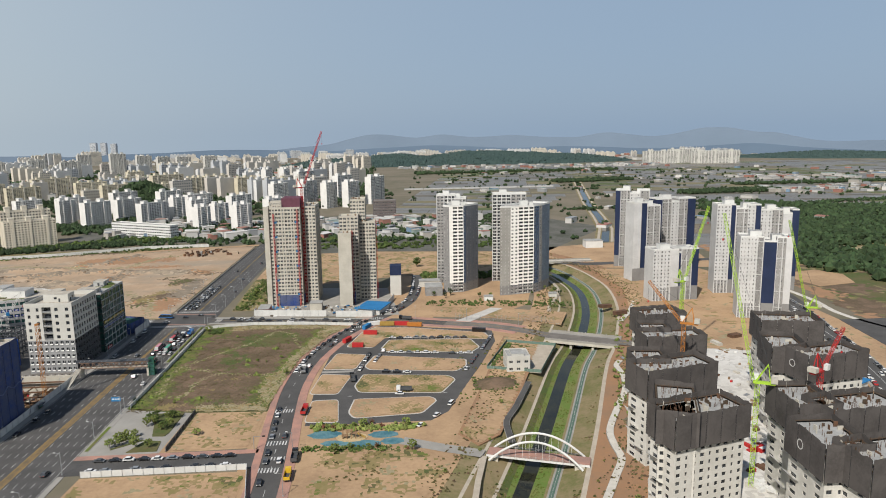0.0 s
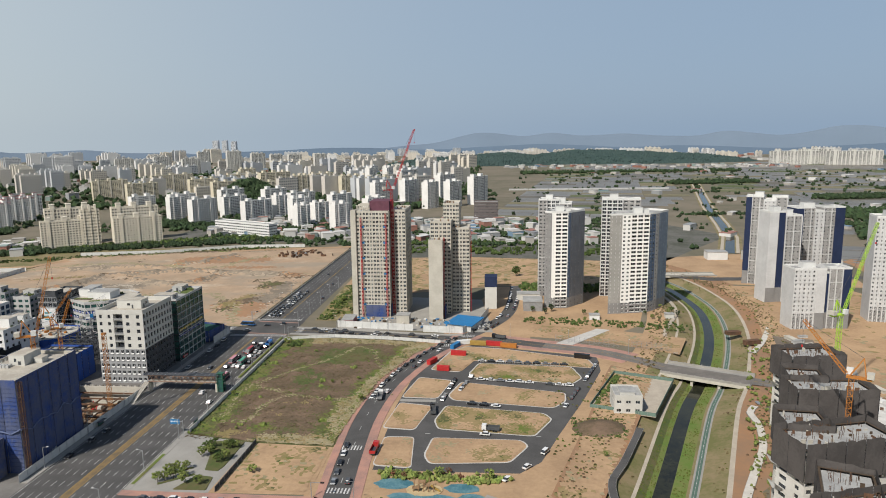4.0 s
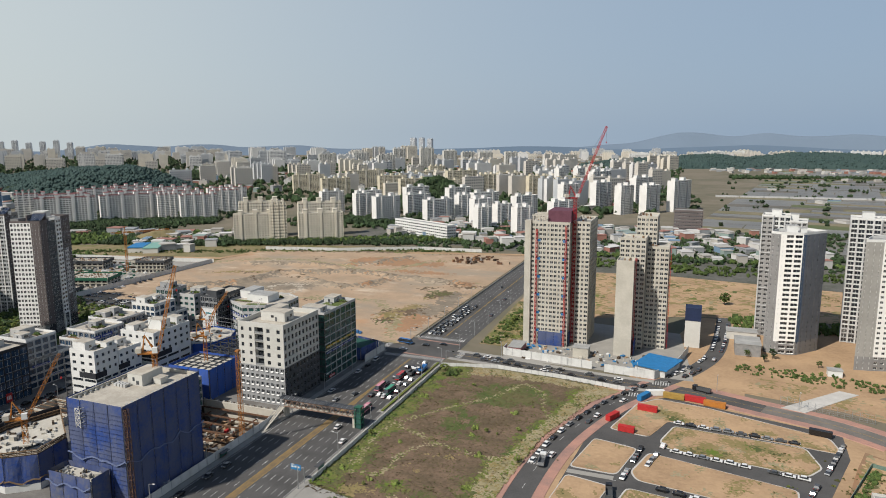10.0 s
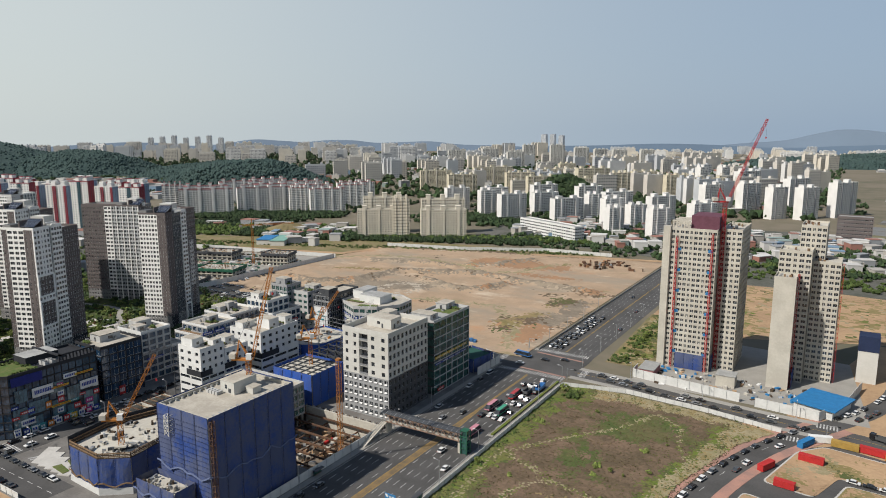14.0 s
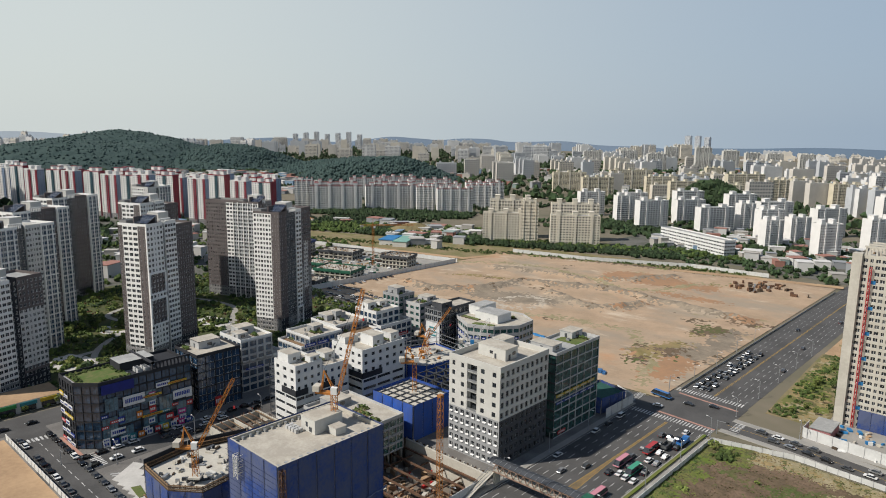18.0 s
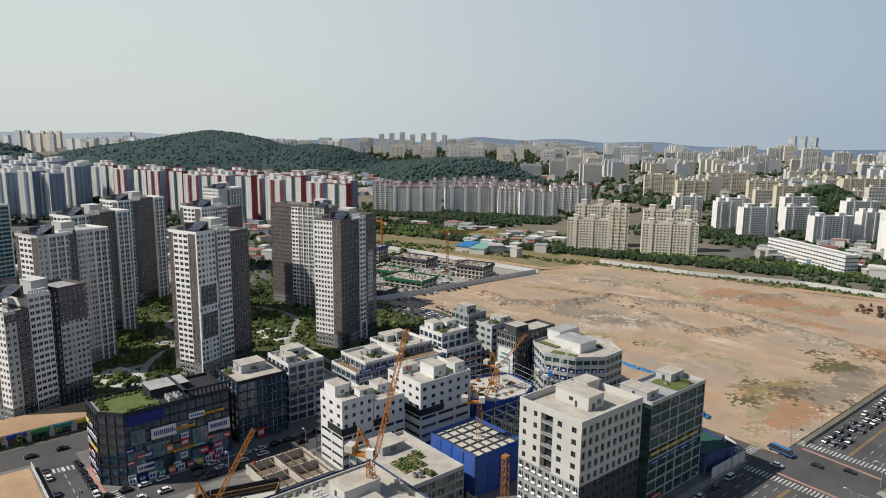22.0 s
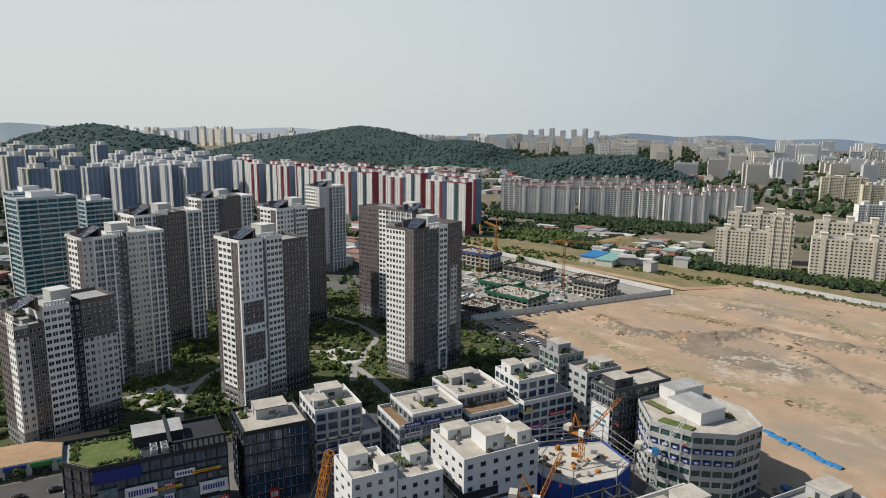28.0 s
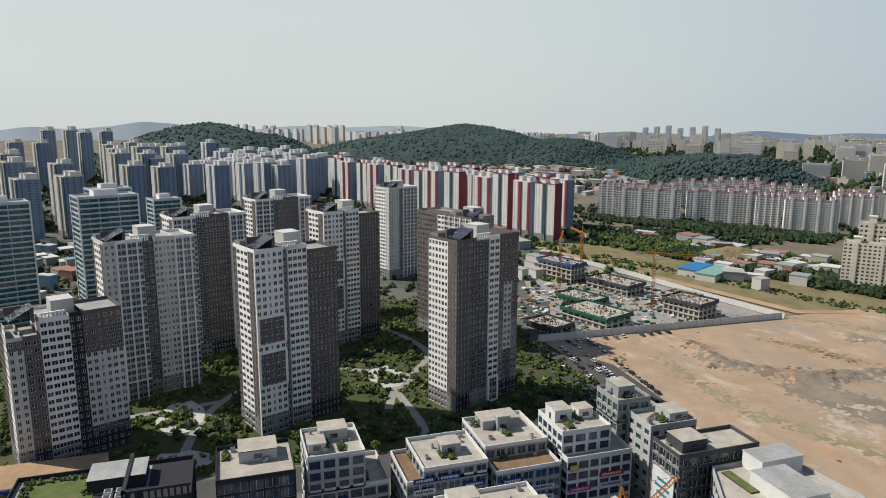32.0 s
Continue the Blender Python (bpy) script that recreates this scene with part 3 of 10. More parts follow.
# Vacant land with low mounds
def earth_mat():
    """Sandy earth with grey gravel, red clay and weedy patches running into one another."""
    m = mat("mixed_earth", (0.44, 0.318, 0.215), 0.95, (0.35, 0.255, 0.17), 0.06, 0.7, 0.5, 0.25)
    n, l = m.node_tree.nodes, m.node_tree.links
    bsdf = n["Principled BSDF"]
    src = bsdf.inputs["Base Color"].links[0].from_socket
    geo = n.new("ShaderNodeNewGeometry")
    for k, (col, sc, lo, hi) in enumerate((((0.28, 0.228, 0.17), 0.013, 0.50, 0.63), ((0.40, 0.21, 0.105), 0.012, 0.61, 0.74), ((0.22, 0.19, 0.10), 0.02, 0.63, 0.72), ((0.47, 0.38, 0.285), 0.03, 0.56, 0.7))):
        mp = n.new("ShaderNodeMapping")
        mp.inputs["Location"].default_value = (37.0 * k, 61.0 * k, 0)
        mp.inputs["Scale"].default_value = (1.0, 1.7, 1.0)
        t = n.new("ShaderNodeTexNoise")
        t.inputs["Scale"].default_value, t.inputs["Detail"].default_value, t.inputs["Roughness"].default_value = sc, 7, 0.62
        r = n.new("ShaderNodeMapRange")
        r.inputs[1].default_value, r.inputs[2].default_value = lo, hi
        mx = n.new("ShaderNodeMix")
        mx.data_type = "RGBA"
        mx.inputs[7].default_value = (*col, 1)
        l.new(geo.outputs["Position"], mp.inputs[0])
        l.new(mp.outputs[0], t.inputs["Vector"])
        l.new(t.outputs[0], r.inputs[0])
        l.new(r.outputs[0], mx.inputs[0])
        l.new(src, mx.inputs[6])
        src = mx.outputs[2]
    l.new(src, bsdf.inputs["Base Color"])
    return m


EARTH = earth_mat()


def line_gap(x, y, line):
    best = 1e9
    for (ax, ay), (bx, by) in zip(line, line[1:]):
        dx, dy = bx - ax, by - ay
        t = max(0.0, min(1.0, ((x - ax) * dx + (y - ay) * dy) / (dx * dx + dy * dy)))
        best = min(best, math.hypot(x - ax - dx * t, y - ay - dy * t))
    return best


def inside(x, y, poly):
    hit = False
    for (ax, ay), (bx, by) in zip(poly, poly[1:] + poly[:1]):
        if (ay > y) != (by > y) and x < (bx - ax) * (y - ay) / (by - ay) + ax:
            hit = not hit
    return hit


def grain(x, y, size, seed):
    return noise.noise((x / size, y / size, seed)) + 0.5 * noise.noise((x / size * 2.3, y / size * 2.3, seed + 9)) + 0.3 * noise.noise((x / size * 6, y / size * 6, seed + 17))


def patch_ground(name, poly, z, step, pick, label, category, rough=0.12):
    """An uneven sheet over a plot, its patches of earth and growth given by pick."""
    r = random.Random(len(poly) * 7 + int(poly[0][0]))
    blur = step * 1.3
    xs, ys = [p[0] for p in poly], [p[1] for p in poly]
    nx, ny = int((max(xs) - min(xs)) / step) + 2, int((max(ys) - min(ys)) / step) + 2
    edge = poly + poly[:1]
    g, seen = Geo(), {}

    def corner(i, j):
        if (i, j) not in seen:
            x, y = min(xs) + (i + r.uniform(-0.38, 0.38)) * step, min(ys) + (j + r.uniform(-0.38, 0.38)) * step
            seen[i, j] = len(g.v)
            g.v.append((x, y, z + 0.03 + rough * max(0.0, 0.5 + grain(x, y, 4, 1.0)) + rough * r.uniform(0, 0.6)))
        return seen[i, j]

    for j in range(ny):
        for i in range(nx):
            x, y = min(xs) + (i + 0.5) * step, min(ys) + (j + 0.5) * step
            if inside(x, y, poly) and line_gap(x, y, edge) > step * 1.1:
                g.f.append((corner(i, j), corner(i + 1, j), corner(i + 1, j + 1), corner(i, j + 1)))
                g.m.append(g.slot(pick(x + r.gauss(0, blur), y + r.gauss(0, blur))))
    return solid(name, g, label, category, "stuff")


RIDGES = [(3.0, 8, [(-201, 526), (-165, 510), (-149, 514), (-135, 545)]), (2.6, 7, [(-300, 574), (-264, 587), (-213, 590)]),
    (3.2, 9, [(-312, 474), (-280, 470), (-252, 496), (-245, 546), (-216, 553), (-183, 573), (-157, 571), (-131, 566), (-92, 561), (-62, 556)]),
    (2.6, 9, [(-200, 606), (-181, 620), (-160, 655)]), (1.6, 10, [(-84, 440), (-66, 462)])]
TRACKS = [[(-345, 570), (-300, 604), (-269, 612), (-208, 600), (-172, 583), (-147, 600), (-133, 650)], [(-60, 395), (-75, 440), (-110, 480), (-160, 470), (-230, 440), (-300, 445)]]


LOT = [(-326, 392), (-318, 412), (-300, 420), (-226, 416), (-220, 398), (-240, 384)]


def vac_height(x, y):
    h = 0.4 * noise.noise((x / 30, y / 30, 0)) + 0.9 * noise.noise((x / 75, y / 60, 3.0)) + 0.2 * noise.noise((x / 7, y / 7, 5.0)) + 0.12 * noise.noise((x / 2.5, y / 2.5, 8.0))
    for up, w, line in RIDGES:
        d = line_gap(x, y, line)
        if d < 3 * w:
            h += 1.05 * up * math.exp(-(d / w / 0.75) ** 2) * (1 + 0.45 * noise.noise((x / 6, y / 6, up)))
    edge = min(1.0, min(x + 345, -44 - x, y - 386, 716 - y) / 25)
    if inside(x, y, LOT):
        return 0.2
    return 0.35 + max(0.0, edge) * (h + 0.5)


def vac_pick(x, y):
    n = grain(x, y, 22, 4.0)
    if abs(math.hypot((x + 204) / 15, (y - 486) / 19) - 1) < 0.14:
        return PATHS
    if math.hypot((x + 283) / 26, (y - 536 - (x + 283) * 0.45) / 4.5) < 1 + 0.4 * n or math.hypot((x + 78 - (y - 455) * 0.1) / 14, (y - 455) / 36) < 0.75 + 0.5 * n or math.hypot((x + 72 - (y - 505) * 0.2) / 10, (y - 505) / 34) < 0.7 + 0.6 * n:
        return WEED if n > 0.4 else DRYGRASS if n < 0.05 else WEEDB
    if min(line_gap(x, y, t) for t in TRACKS) < 3 + n:
        return TRODDEN
    for up, w, line in RIDGES:
        if line_gap(x, y, line) < w * (0.75 + 0.6 * n):
            return WEEDB if grain(x, y, 9, 7.0) > 0.55 else GRAVEL if grain(x, y, 30, 12.0) > -0.35 else CLAY
    if math.hypot((x + 218) / 42, (y - 494 + (x + 218) * -0.3) / 20) < 0.85 + 0.35 * n:
        return GRAVEL
    if math.hypot((x + 165) / 55, (y - 632) / 26) < 0.8 + 0.4 * n or math.hypot((x + 60) / 13, (y - 428) / 27) < 0.75 + 0.5 * n or math.hypot((x + 120) / 30, (y - 594) / 9) < 0.8 + 0.4 * n:
        return CLAY
    if math.hypot((x + 57) / 15, (y - 490) / 55) < 0.75 + 0.5 * n:
        return GRAVEL if n < 0.3 else WEEDB
    if y > 640 + (x + 345) * 64 / 241 or grain(x, y, 40, 21.0) > 0.62:
        return WEEDB if n < 0.3 else WEEDG
    return EARTH


g = Geo()
cols_n, rows_n = 165, 175
jit = random.Random(8)
for j in range(rows_n):
    for i in range(cols_n):
        x, y = -345 + 301 * i / (cols_n - 1), 386 + 332 * j / (rows_n - 1)
        if 0 < i < cols_n - 1 and 0 < j < rows_n - 1:
            x, y = x + jit.uniform(-0.6, 0.6), y + jit.uniform(-0.6, 0.6)
        g.v.append((x, y, vac_height(x, y)))
for j in range(rows_n - 1):
    for i in range(cols_n - 1):
        k = j * cols_n + i
        x, y = g.v[k][:2]
        if y > 648 + (x + 345) * 64 / 241 or (x < -150 and y < 398):
            continue
        g.f.append((k, k + 1, k + cols_n + 1, k + cols_n))
        g.m.append(g.slot(vac_pick(x + jit.gauss(0, 2.6), y + jit.gauss(0, 2.6))))
slab("parking_area", [(-322, 398), (-315, 410), (-299, 417.5), (-229, 413.5), (-224, 400), (-240, 390)], 0.3, ASPHALT, "asphalt parking lot beside the vacant land", "parking area")
solid("vacant_land", g, "levelled brown building land with low gravel mounds", "vacant land", "structure")

# Weeds, trodden lines and bare spots on the open plots
FIELD = [(-8.5, 215), (26, 208), (62, 206), (64, 240), (68, 285), (81, 330), (94, 352), (60, 359), (25, 362), (-3, 360), (-8, 352)]
TRAILS = [[(3, 228), (16, 230), (16, 249), (25, 263), (56, 257), (62, 275), (64, 287)], [(4, 274), (17, 268), (27, 261)], [(2, 234), (-1, 260), (0, 275), (16, 298), (35, 323), (44, 345), (57, 335), (61, 316), (68, 304)], [(54, 206), (59, 217), (61, 248), (62, 279), (68, 308)]]


def field_pick(x, y):
    n, f = grain(x, y, 12, 2.0), grain(x, y, 3.5, 31.0)
    d = min(line_gap(x, y, t) for t in TRAILS)
    if d < 0.45 + 0.25 * f:
        return TRODDEN
    if d < 0.8 + 1.3 * n + 0.5 * f:
        return WEEDG if f > -0.1 else WEED
    east = 56 + max(0, y - 250) * 0.22
    if math.hypot((x - 40) / 22, (y - 208) / 9) < 1 + 0.3 * n or x > east - 2 + 3 * n and grain(x, y, 9, 3.0) > -0.45 or y > 350 + 4 * n and x > 12:
        return TRODDEN if f > -0.1 else DRYGRASS if f > -0.5 else WEED
    if math.hypot(x - 22, (y - 224) * 1.3) < 7 + 8 * n or math.hypot(x - 5, y - 350) < 9 + 5 * n or math.hypot(x - 74, (y - 340) * 1.5) < 10 + 8 * n or x < 3 + 6 * n or x > east - 5 + 6 * n:
        return WEEDG if f > -0.1 else WEED
    k = grain(x, y, 38, 8.0) + 0.3 * f
    return WEED if k > 0.22 else DRYGRASS if k < -0.8 else WEEDB


def plot_pick(seed, green, soil):
    def pick(x, y):
        n = grain(x, y, 10, seed)
        if n > green:
            return WEEDG if grain(x, y, 14, seed + 4) > 0.1 else WEED
        return DRYGRASS if n > green - 0.4 else TRODDEN if grain(x, y, 8, seed + 6) > 0.5 else soil
    return pick


patch_ground("field_weeds", FIELD, 0.12, 0.7, field_pick, "dry brown weeds with green trodden lines", "weeds", 0.3)
for k, (poly, m) in enumerate(PLOTS):
    patch_ground("plot_weeds", poly, 0.2, 0.8, plot_pick(k * 3.1, (0.45, 0.8, 0.4, 0.9, 0.9, 0.75, 0.9, 0.6)[k], SOIL), "patchy earth and dry weeds on a plot", "weeds")
for k, (poly, green, soil) in enumerate((([(24, 166), (62, 167), (62, 206), (26, 208)], 0.6, SOIL), ([(-6, 30), (64, 30), (65, 146), (0, 146)], 0.6, SOIL), ([(87, 20), (97, 20), (129, 100), (148, 146), (130, 163), (88, 160)], 0.5, SOIL),
        ([(152, 172), (160, 160), (171, 170), (193, 230), (207, 270), (218, 302), (196, 318), (190, 300), (172, 236)], 0.7, SOIL), ([(150, 372), (196, 362), (240, 340), (252, 372), (200, 392), (152, 400)], 0.8, SOIL), ([(0, 404), (24, 404), (24, 420), (5, 520), (-5, 520)], -0.1, TRODDEN),
        ([(-4, 520), (30, 480), (130, 520), (270, 540), (250, 640), (100, 660), (-5, 650)], 0.55, SOIL), ([(262, 100), (320, 90), (430, 180), (440, 420), (420, 520), (318, 530), (318, 440), (290, 330), (258, 230), (234, 150)], 0.85, SOIL))):
    patch_ground("plot_weeds", poly, 0.1, 1.4 if k < 6 else 3.0, plot_pick(40 + k * 5.3, green, soil), "patchy earth and dry weeds on open ground", "weeds")


# Paths along the river banks and a weedy mound
WHITEP = mat("white_gravel_path", (0.60, 0.57, 0.51), 0.95, None, 0.3, 1.5, 0.4)
for name, line, half, z, m, lab in (("footpath", [(256, 262), (251, 254), (250, 240), (244, 218), (233, 196), (221, 171), (218, 156), (217, 143), (210, 129), (200, 110)], 1.5, 0.14, WHITEP, "winding white gravel footpath"),
        ("footpath", [(284, 345), (300, 372), (321, 419), (327, 456), (326, 488)], 1.6, 0.14, WHITEP, "winding white gravel footpath"), ("footpath", [(238, 341), (241, 383), (260, 432), (265, 466), (262, 500)], 1.2, 0.14, PATHS, "sandy footpath on the bank"),
        ("service_lane", [(196, 233), (183.5, 201), (176, 184), (174.8, 168), (174.7, 161)], 1.4, 0.27, ASPHALT, "narrow asphalt service lane")):
    ribbon(name, smooth_line(line, 4), [(-half - 0.2, z - 0.5, PAVE), (-half - 0.1, z, PAVE), (-half, z, m), (half, z, PAVE), (half + 0.1, z, PAVE), (half + 0.2, z - 0.5, None)], lab, "path")
ribbon("cycle_markings", RIVER_LINE, [(8.22, -3.98, LINE), (8.32, -3.98, None)], "white line along the green cycle path", "road marking")

def east_pick(x, y):
    """Long strips of bare and planted ground with grassy banks between."""
    u, v = x * 0.93 + y * 0.36, y * 0.93 - x * 0.36
    n = grain(x, y, 30, 51.0)
    i, j = math.floor((u + 4 * n) / 46), math.floor(v / 95)
    if (u + 4 * n) % 46 < 3.5 or v % 95 < 4:
        return BANK if n < 0.2 else WEED
    return (SOIL, WEEDB, CLAY, DRYGRASS, WEED, SOIL_RED, TRODDEN, WEEDB)[(i * 5 + j * 3 + (n > 0.75)) % 8]


patch_ground("plot_weeds", [(395, 120), (900, 120), (860, 640), (470, 660), (462, 420), (452, 340), (448, 300), (425, 220)], 0.02, 4.0, east_pick, "strips of dry earth and crops beyond the site", "weeds", 0.1)
ribbon("footpath", smooth_line([(452, 420), (452, 385), (447, 350), (452, 318), (462, 296), (470, 270)], 4), [(-2.2, 0.0, WHITEP), (-1.8, 0.3, WHITEP), (1.8, 0.3, WHITEP), (2.2, 0.0, None)], "winding line of white stones beside the street", "path")
slab("earth_plot", [(480, 468), (500, 490), (524, 498), (536, 474), (524, 440), (486, 430)], 0.3, SOIL, "bare earth clearing before the wood", "plot")

# Street beyond the netted shells and dust on the concrete deck
SITE_ROAD = smooth_line([(434, 420), (420, 345), (409, 306), (402, 276), (391, 240), (378, 203), (366, 182), (340, 130), (310, 60)], 6)
ribbon("road", SITE_ROAD, [(-8.4, 0.1, PAVE), (-8.2, 0.45, PAVE), (-7, 0.45, ASPHALT), (7, 0.45, PAVE), (8.2, 0.45, PAVE), (8.4, 0.1, None)], "asphalt street beyond the building site", "road")
ribbon("lane_markings", SITE_ROAD, [(-0.15, 0.455, LINE), (0.15, 0.455, None)], "white centre line of the street", "road marking")
YARDC = mat("pale_site_concrete", (0.66, 0.64, 0.60), 0.9, (0.55, 0.53, 0.49), 0.1, 1.0, 0.5)
patch_ground("yard_dust", [(246, 112), (262, 80), (288, 88), (300, 120), (345, 180), (350, 270), (300, 280), (265, 200)], 0.46, 1.8, lambda x, y: TRODDEN if grain(x, y, 15, 71.0) > 0.75 else PAVE if grain(x, y, 10, 77.0) > 0.7 else PLAZA if grain(x, y, 9, 74.0) > 0.2 else YARDC, "dust and dried mud on the concrete deck", "dust", 0.02)


# ---- buildings ----
def box_building(name, label, category, x0, y0, x1, y1, floors, fh, wall, group="", bays=(6, 6), single=False, m=None, glass=None, sides="sewn", walls=None, ww=0.6, sill=0.9, head=2.4, roof=None, para=1.1, z0=0.0, frame=None, depth=0.25):
    """A block with windows on all sides, a deck roof and a parapet."""
    root = thing(name, label, category, group, m=m)
    walls = walls or {}
    bx, by = bays
    faces = {"s": ((x0, y0), (x1, y0), bx), "e": ((x1, y0), (x1, y1), by), "n": ((x1, y1), (x0, y1), bx), "w": ((x0, y1), (x0, y0), by)}
    for k, (a, b, n) in faces.items():
        w = walls.get(k, wall)
        if k in sides:
            facade(root, a, b, z0, fh, floors, n, w, glass, ww, sill, head, depth, frame, single and k in "se")
        else:
            g = Geo()
            g.face([(*a, z0), (*b, z0), (*b, z0 + fh * floors), (*a, z0 + fh * floors)], w)
            part("wall", g, root)
    flat_roof(root, rect(x0, y0, x1, y1), z0 + fh * floors, roof, para, wall)
    return close(root)


def roof_boxes(root, boxes, m=None, top=None):
    for x0, y0, x1, y1, z, h in boxes:
        g = Geo()
        g.box(x0, y0, z, x1, y1, z + h, m or WHITE, top=top or ROOFGREY)
        g.box(x0 - 0.15, y0 - 0.15, z + h, x1 + 0.15, y1 + 0.15, z + h + 0.2, m or WHITE, top=top or ROOFGREY)
        part("penthouse", g, root)


MIDG = mat("mid_grey_wall", (0.27, 0.265, 0.26), 0.8, None, 0.12, 1.0, 0.4)
GRIDG = mat("pale_grey_panel", (0.50, 0.51, 0.505), 0.8, None, 0.12, 1.0, 0.4)
LIGHTG = mat("light_grey_wall", (0.66, 0.645, 0.615), 0.8, None, 0.12, 1.0, 0.4)
SOLAR = mat("solar_cells", (0.012, 0.022, 0.05), 0.15, None, 0.3, 1.0, 0.4, spec=0.6)
# Residential towers in grey-brown and white
def tower(label, pos, rz, floors, left, front, fh=2.9, depth=19.0, group="garden apartment towers", roof=True):
    """Near corner at the origin, long face towards +x, end face towards -y. left: width, wall, bays, window share, other wall by floors;
    front: the same after how far it stands out, with storeys left off at the end."""
    root = thing("apartment_tower", label, "apartment tower", group, m=pose(pos[0], pos[1], 0, 0, 0, rz))
    x = -depth
    total = sum(s[0] for s in left)
    for w, wall, bays, ww, bands in left:
        w = w * depth / total
        facade(root, (x, 0), (x + w, 0), 0, fh, floors, bays, GRIDG if wall is TWHITE and ww > 0.56 else wall, piers=2 if wall is TWHITE and ww > 0.56 else 0, ww=min(0.74, ww * (1.55 if wall is TWHITE else 1.4)), sill=0.65, head=2.3, frame=LIGHTG, bands=bands, rhythm=(1.1, 0.9), full=wall is not TWHITE, base=(MIDG, 3))
        x += w
    y = 0.0
    ztop = fh * floors
    for k, (w, out, wall, bays, ww, bands, drop) in enumerate(front):
        fl = floors - drop
        grid = wall is TWHITE and ww > 0.56
        facade(root, (out, y), (out, y + w), 0, fh, fl, max(1, round(bays * 1.25)), GRIDG if grid else wall, GLASSB if grid else GLASS, ww=min(0.8, ww * (1.45 if wall is TWHITE else 1.3)), sill=0.5 if grid else 0.65, head=2.4 if grid else 2.3, frame=GRIDG if grid else TWHITE, bands=bands, rhythm=(1.12, 1.12, 0.6, 1.0) if wall is not TWHITE or ww < 0.5 else (1.0,), piers=2 if grid else 0, full=wall is not TWHITE, base=(CHAR if wall in (CHAR, BROWN) else MIDG, 3))
        facade(root, (-depth, y + w), (-depth, y), 0, fh, fl, max(2, bays - 1), wall, ww=0.45, frame=TWHITE)
        g = Geo()
        if k:
            g.face([(-depth, y, 0), (out, y, 0), (out, y, fh * fl), (-depth, y, fh * fl)], wall)
        elif out > 0:
            g.face([(0, y, 0), (out, y, 0), (out, y, fh * fl), (0, y, fh * fl)], wall)
        g.face([(out, y + w, 0), (-depth, y + w, 0), (-depth, y + w, fh * fl), (out, y + w, fh * fl)], wall)
        part("side_wall", g, root)
        flat_roof(root, rect(-depth, y, out, y + w), fh * fl, ROOFGREY, 1.3, wall)
        if bands and bands[0] is not wall and wall is TWHITE:
            for lo, hi in bands[1]:
                for f in (lo, hi):
                    g = Geo()
                    g.box(out + 0.02, y - 0.2, fh * f - 0.5, out + 0.45, y + w + 0.2, fh * f + 0.5, TWHITE)
                    part("band", g, root, "white moulding band")
                for q in (y - 0.2, y + w - 0.6):
                    g = Geo()
                    g.box(out + 0.02, q, fh * lo + 0.52, out + 0.4, q + 1.0, fh * hi - 0.52, TWHITE)
                    part("panel_frame", g, root, "white panel frame")
        y += w
    if roof:
        m = y * 0.5
        roof_boxes(root, [(-13, m - 3.5, -5, m + 4, ztop, 5.5)], CREAM, LIGHTG)
        g = Geo()
        g.box(-8.2, 8.6, ztop, -0.4, 9.4, ztop + 5.4, BROWN)
        g.box(-9.0, 1.2, ztop, -8.3, 9.4, ztop + 4.8, BROWN)
        part("fin_wall", g, root, "dark roof fin")
        g = Geo()
        z0, z1 = 1.6, 5.2
        g.face([(-8.2, 1.2, ztop + z0), (0.2, 1.2, ztop + z0), (0.2, 8.4, ztop + z1), (-8.2, 8.4, ztop + z1)], SOLAR)
        g.face([(-8.2, 1.2, ztop + z0 - 0.1), (-8.2, 8.4, ztop + z1 - 0.1), (0.2, 8.4, ztop + z1 - 0.1), (0.2, 1.2, ztop + z0 - 0.1)], DGREY)
        part("solar_panel", g, root, "dark tilted solar panels")
        g = Geo()
        for q in range(9):
            xx = -8.2 + 8.4 * q / 8
            g.beam((xx, 1.2, ztop + z0 + 0.03), (xx, 8.4, ztop + z1 + 0.03), 0.12, STEEL)
        g.beam((-8.2, 4.8, ztop + 3.43), (0.2, 4.8, ztop + 3.43), 0.1, STEEL)
        part("panel_frame", g, root, "steel frame of the solar panels")["kind"] = "stuff"
        for yy, zz in ((1.4, 1.6), (8.2, 5.0)):
            for xx in (-8.0, -0.2):
                g = Geo()
                g.beam((xx, yy, ztop), (xx, yy, ztop + zz), 0.15, STEEL)
                part("panel_leg", g, root)
        g = Geo()
        g.box(-18.5, 0.6, ztop, -13.5, 8, ztop + 2.6, MIDG, top=SLATEG)
        part("roof_room", g, root, "dark roof room")
        g = Geo()
        n = 7
        for q in range(n):
            yy = y * 0.3 + (y * 0.2) * q / n
            g.box(-0.5, yy, ztop, 0.0, yy + 0.45, ztop + 2.4, TWHITE)
        g.box(-0.7, y * 0.29, ztop + 2.4, 0.1, y * 0.5, ztop + 2.9, TWHITE)
        part("roof_pergola", g, root, "white roof pergola")["kind"] = "stuff"
    return close(root)


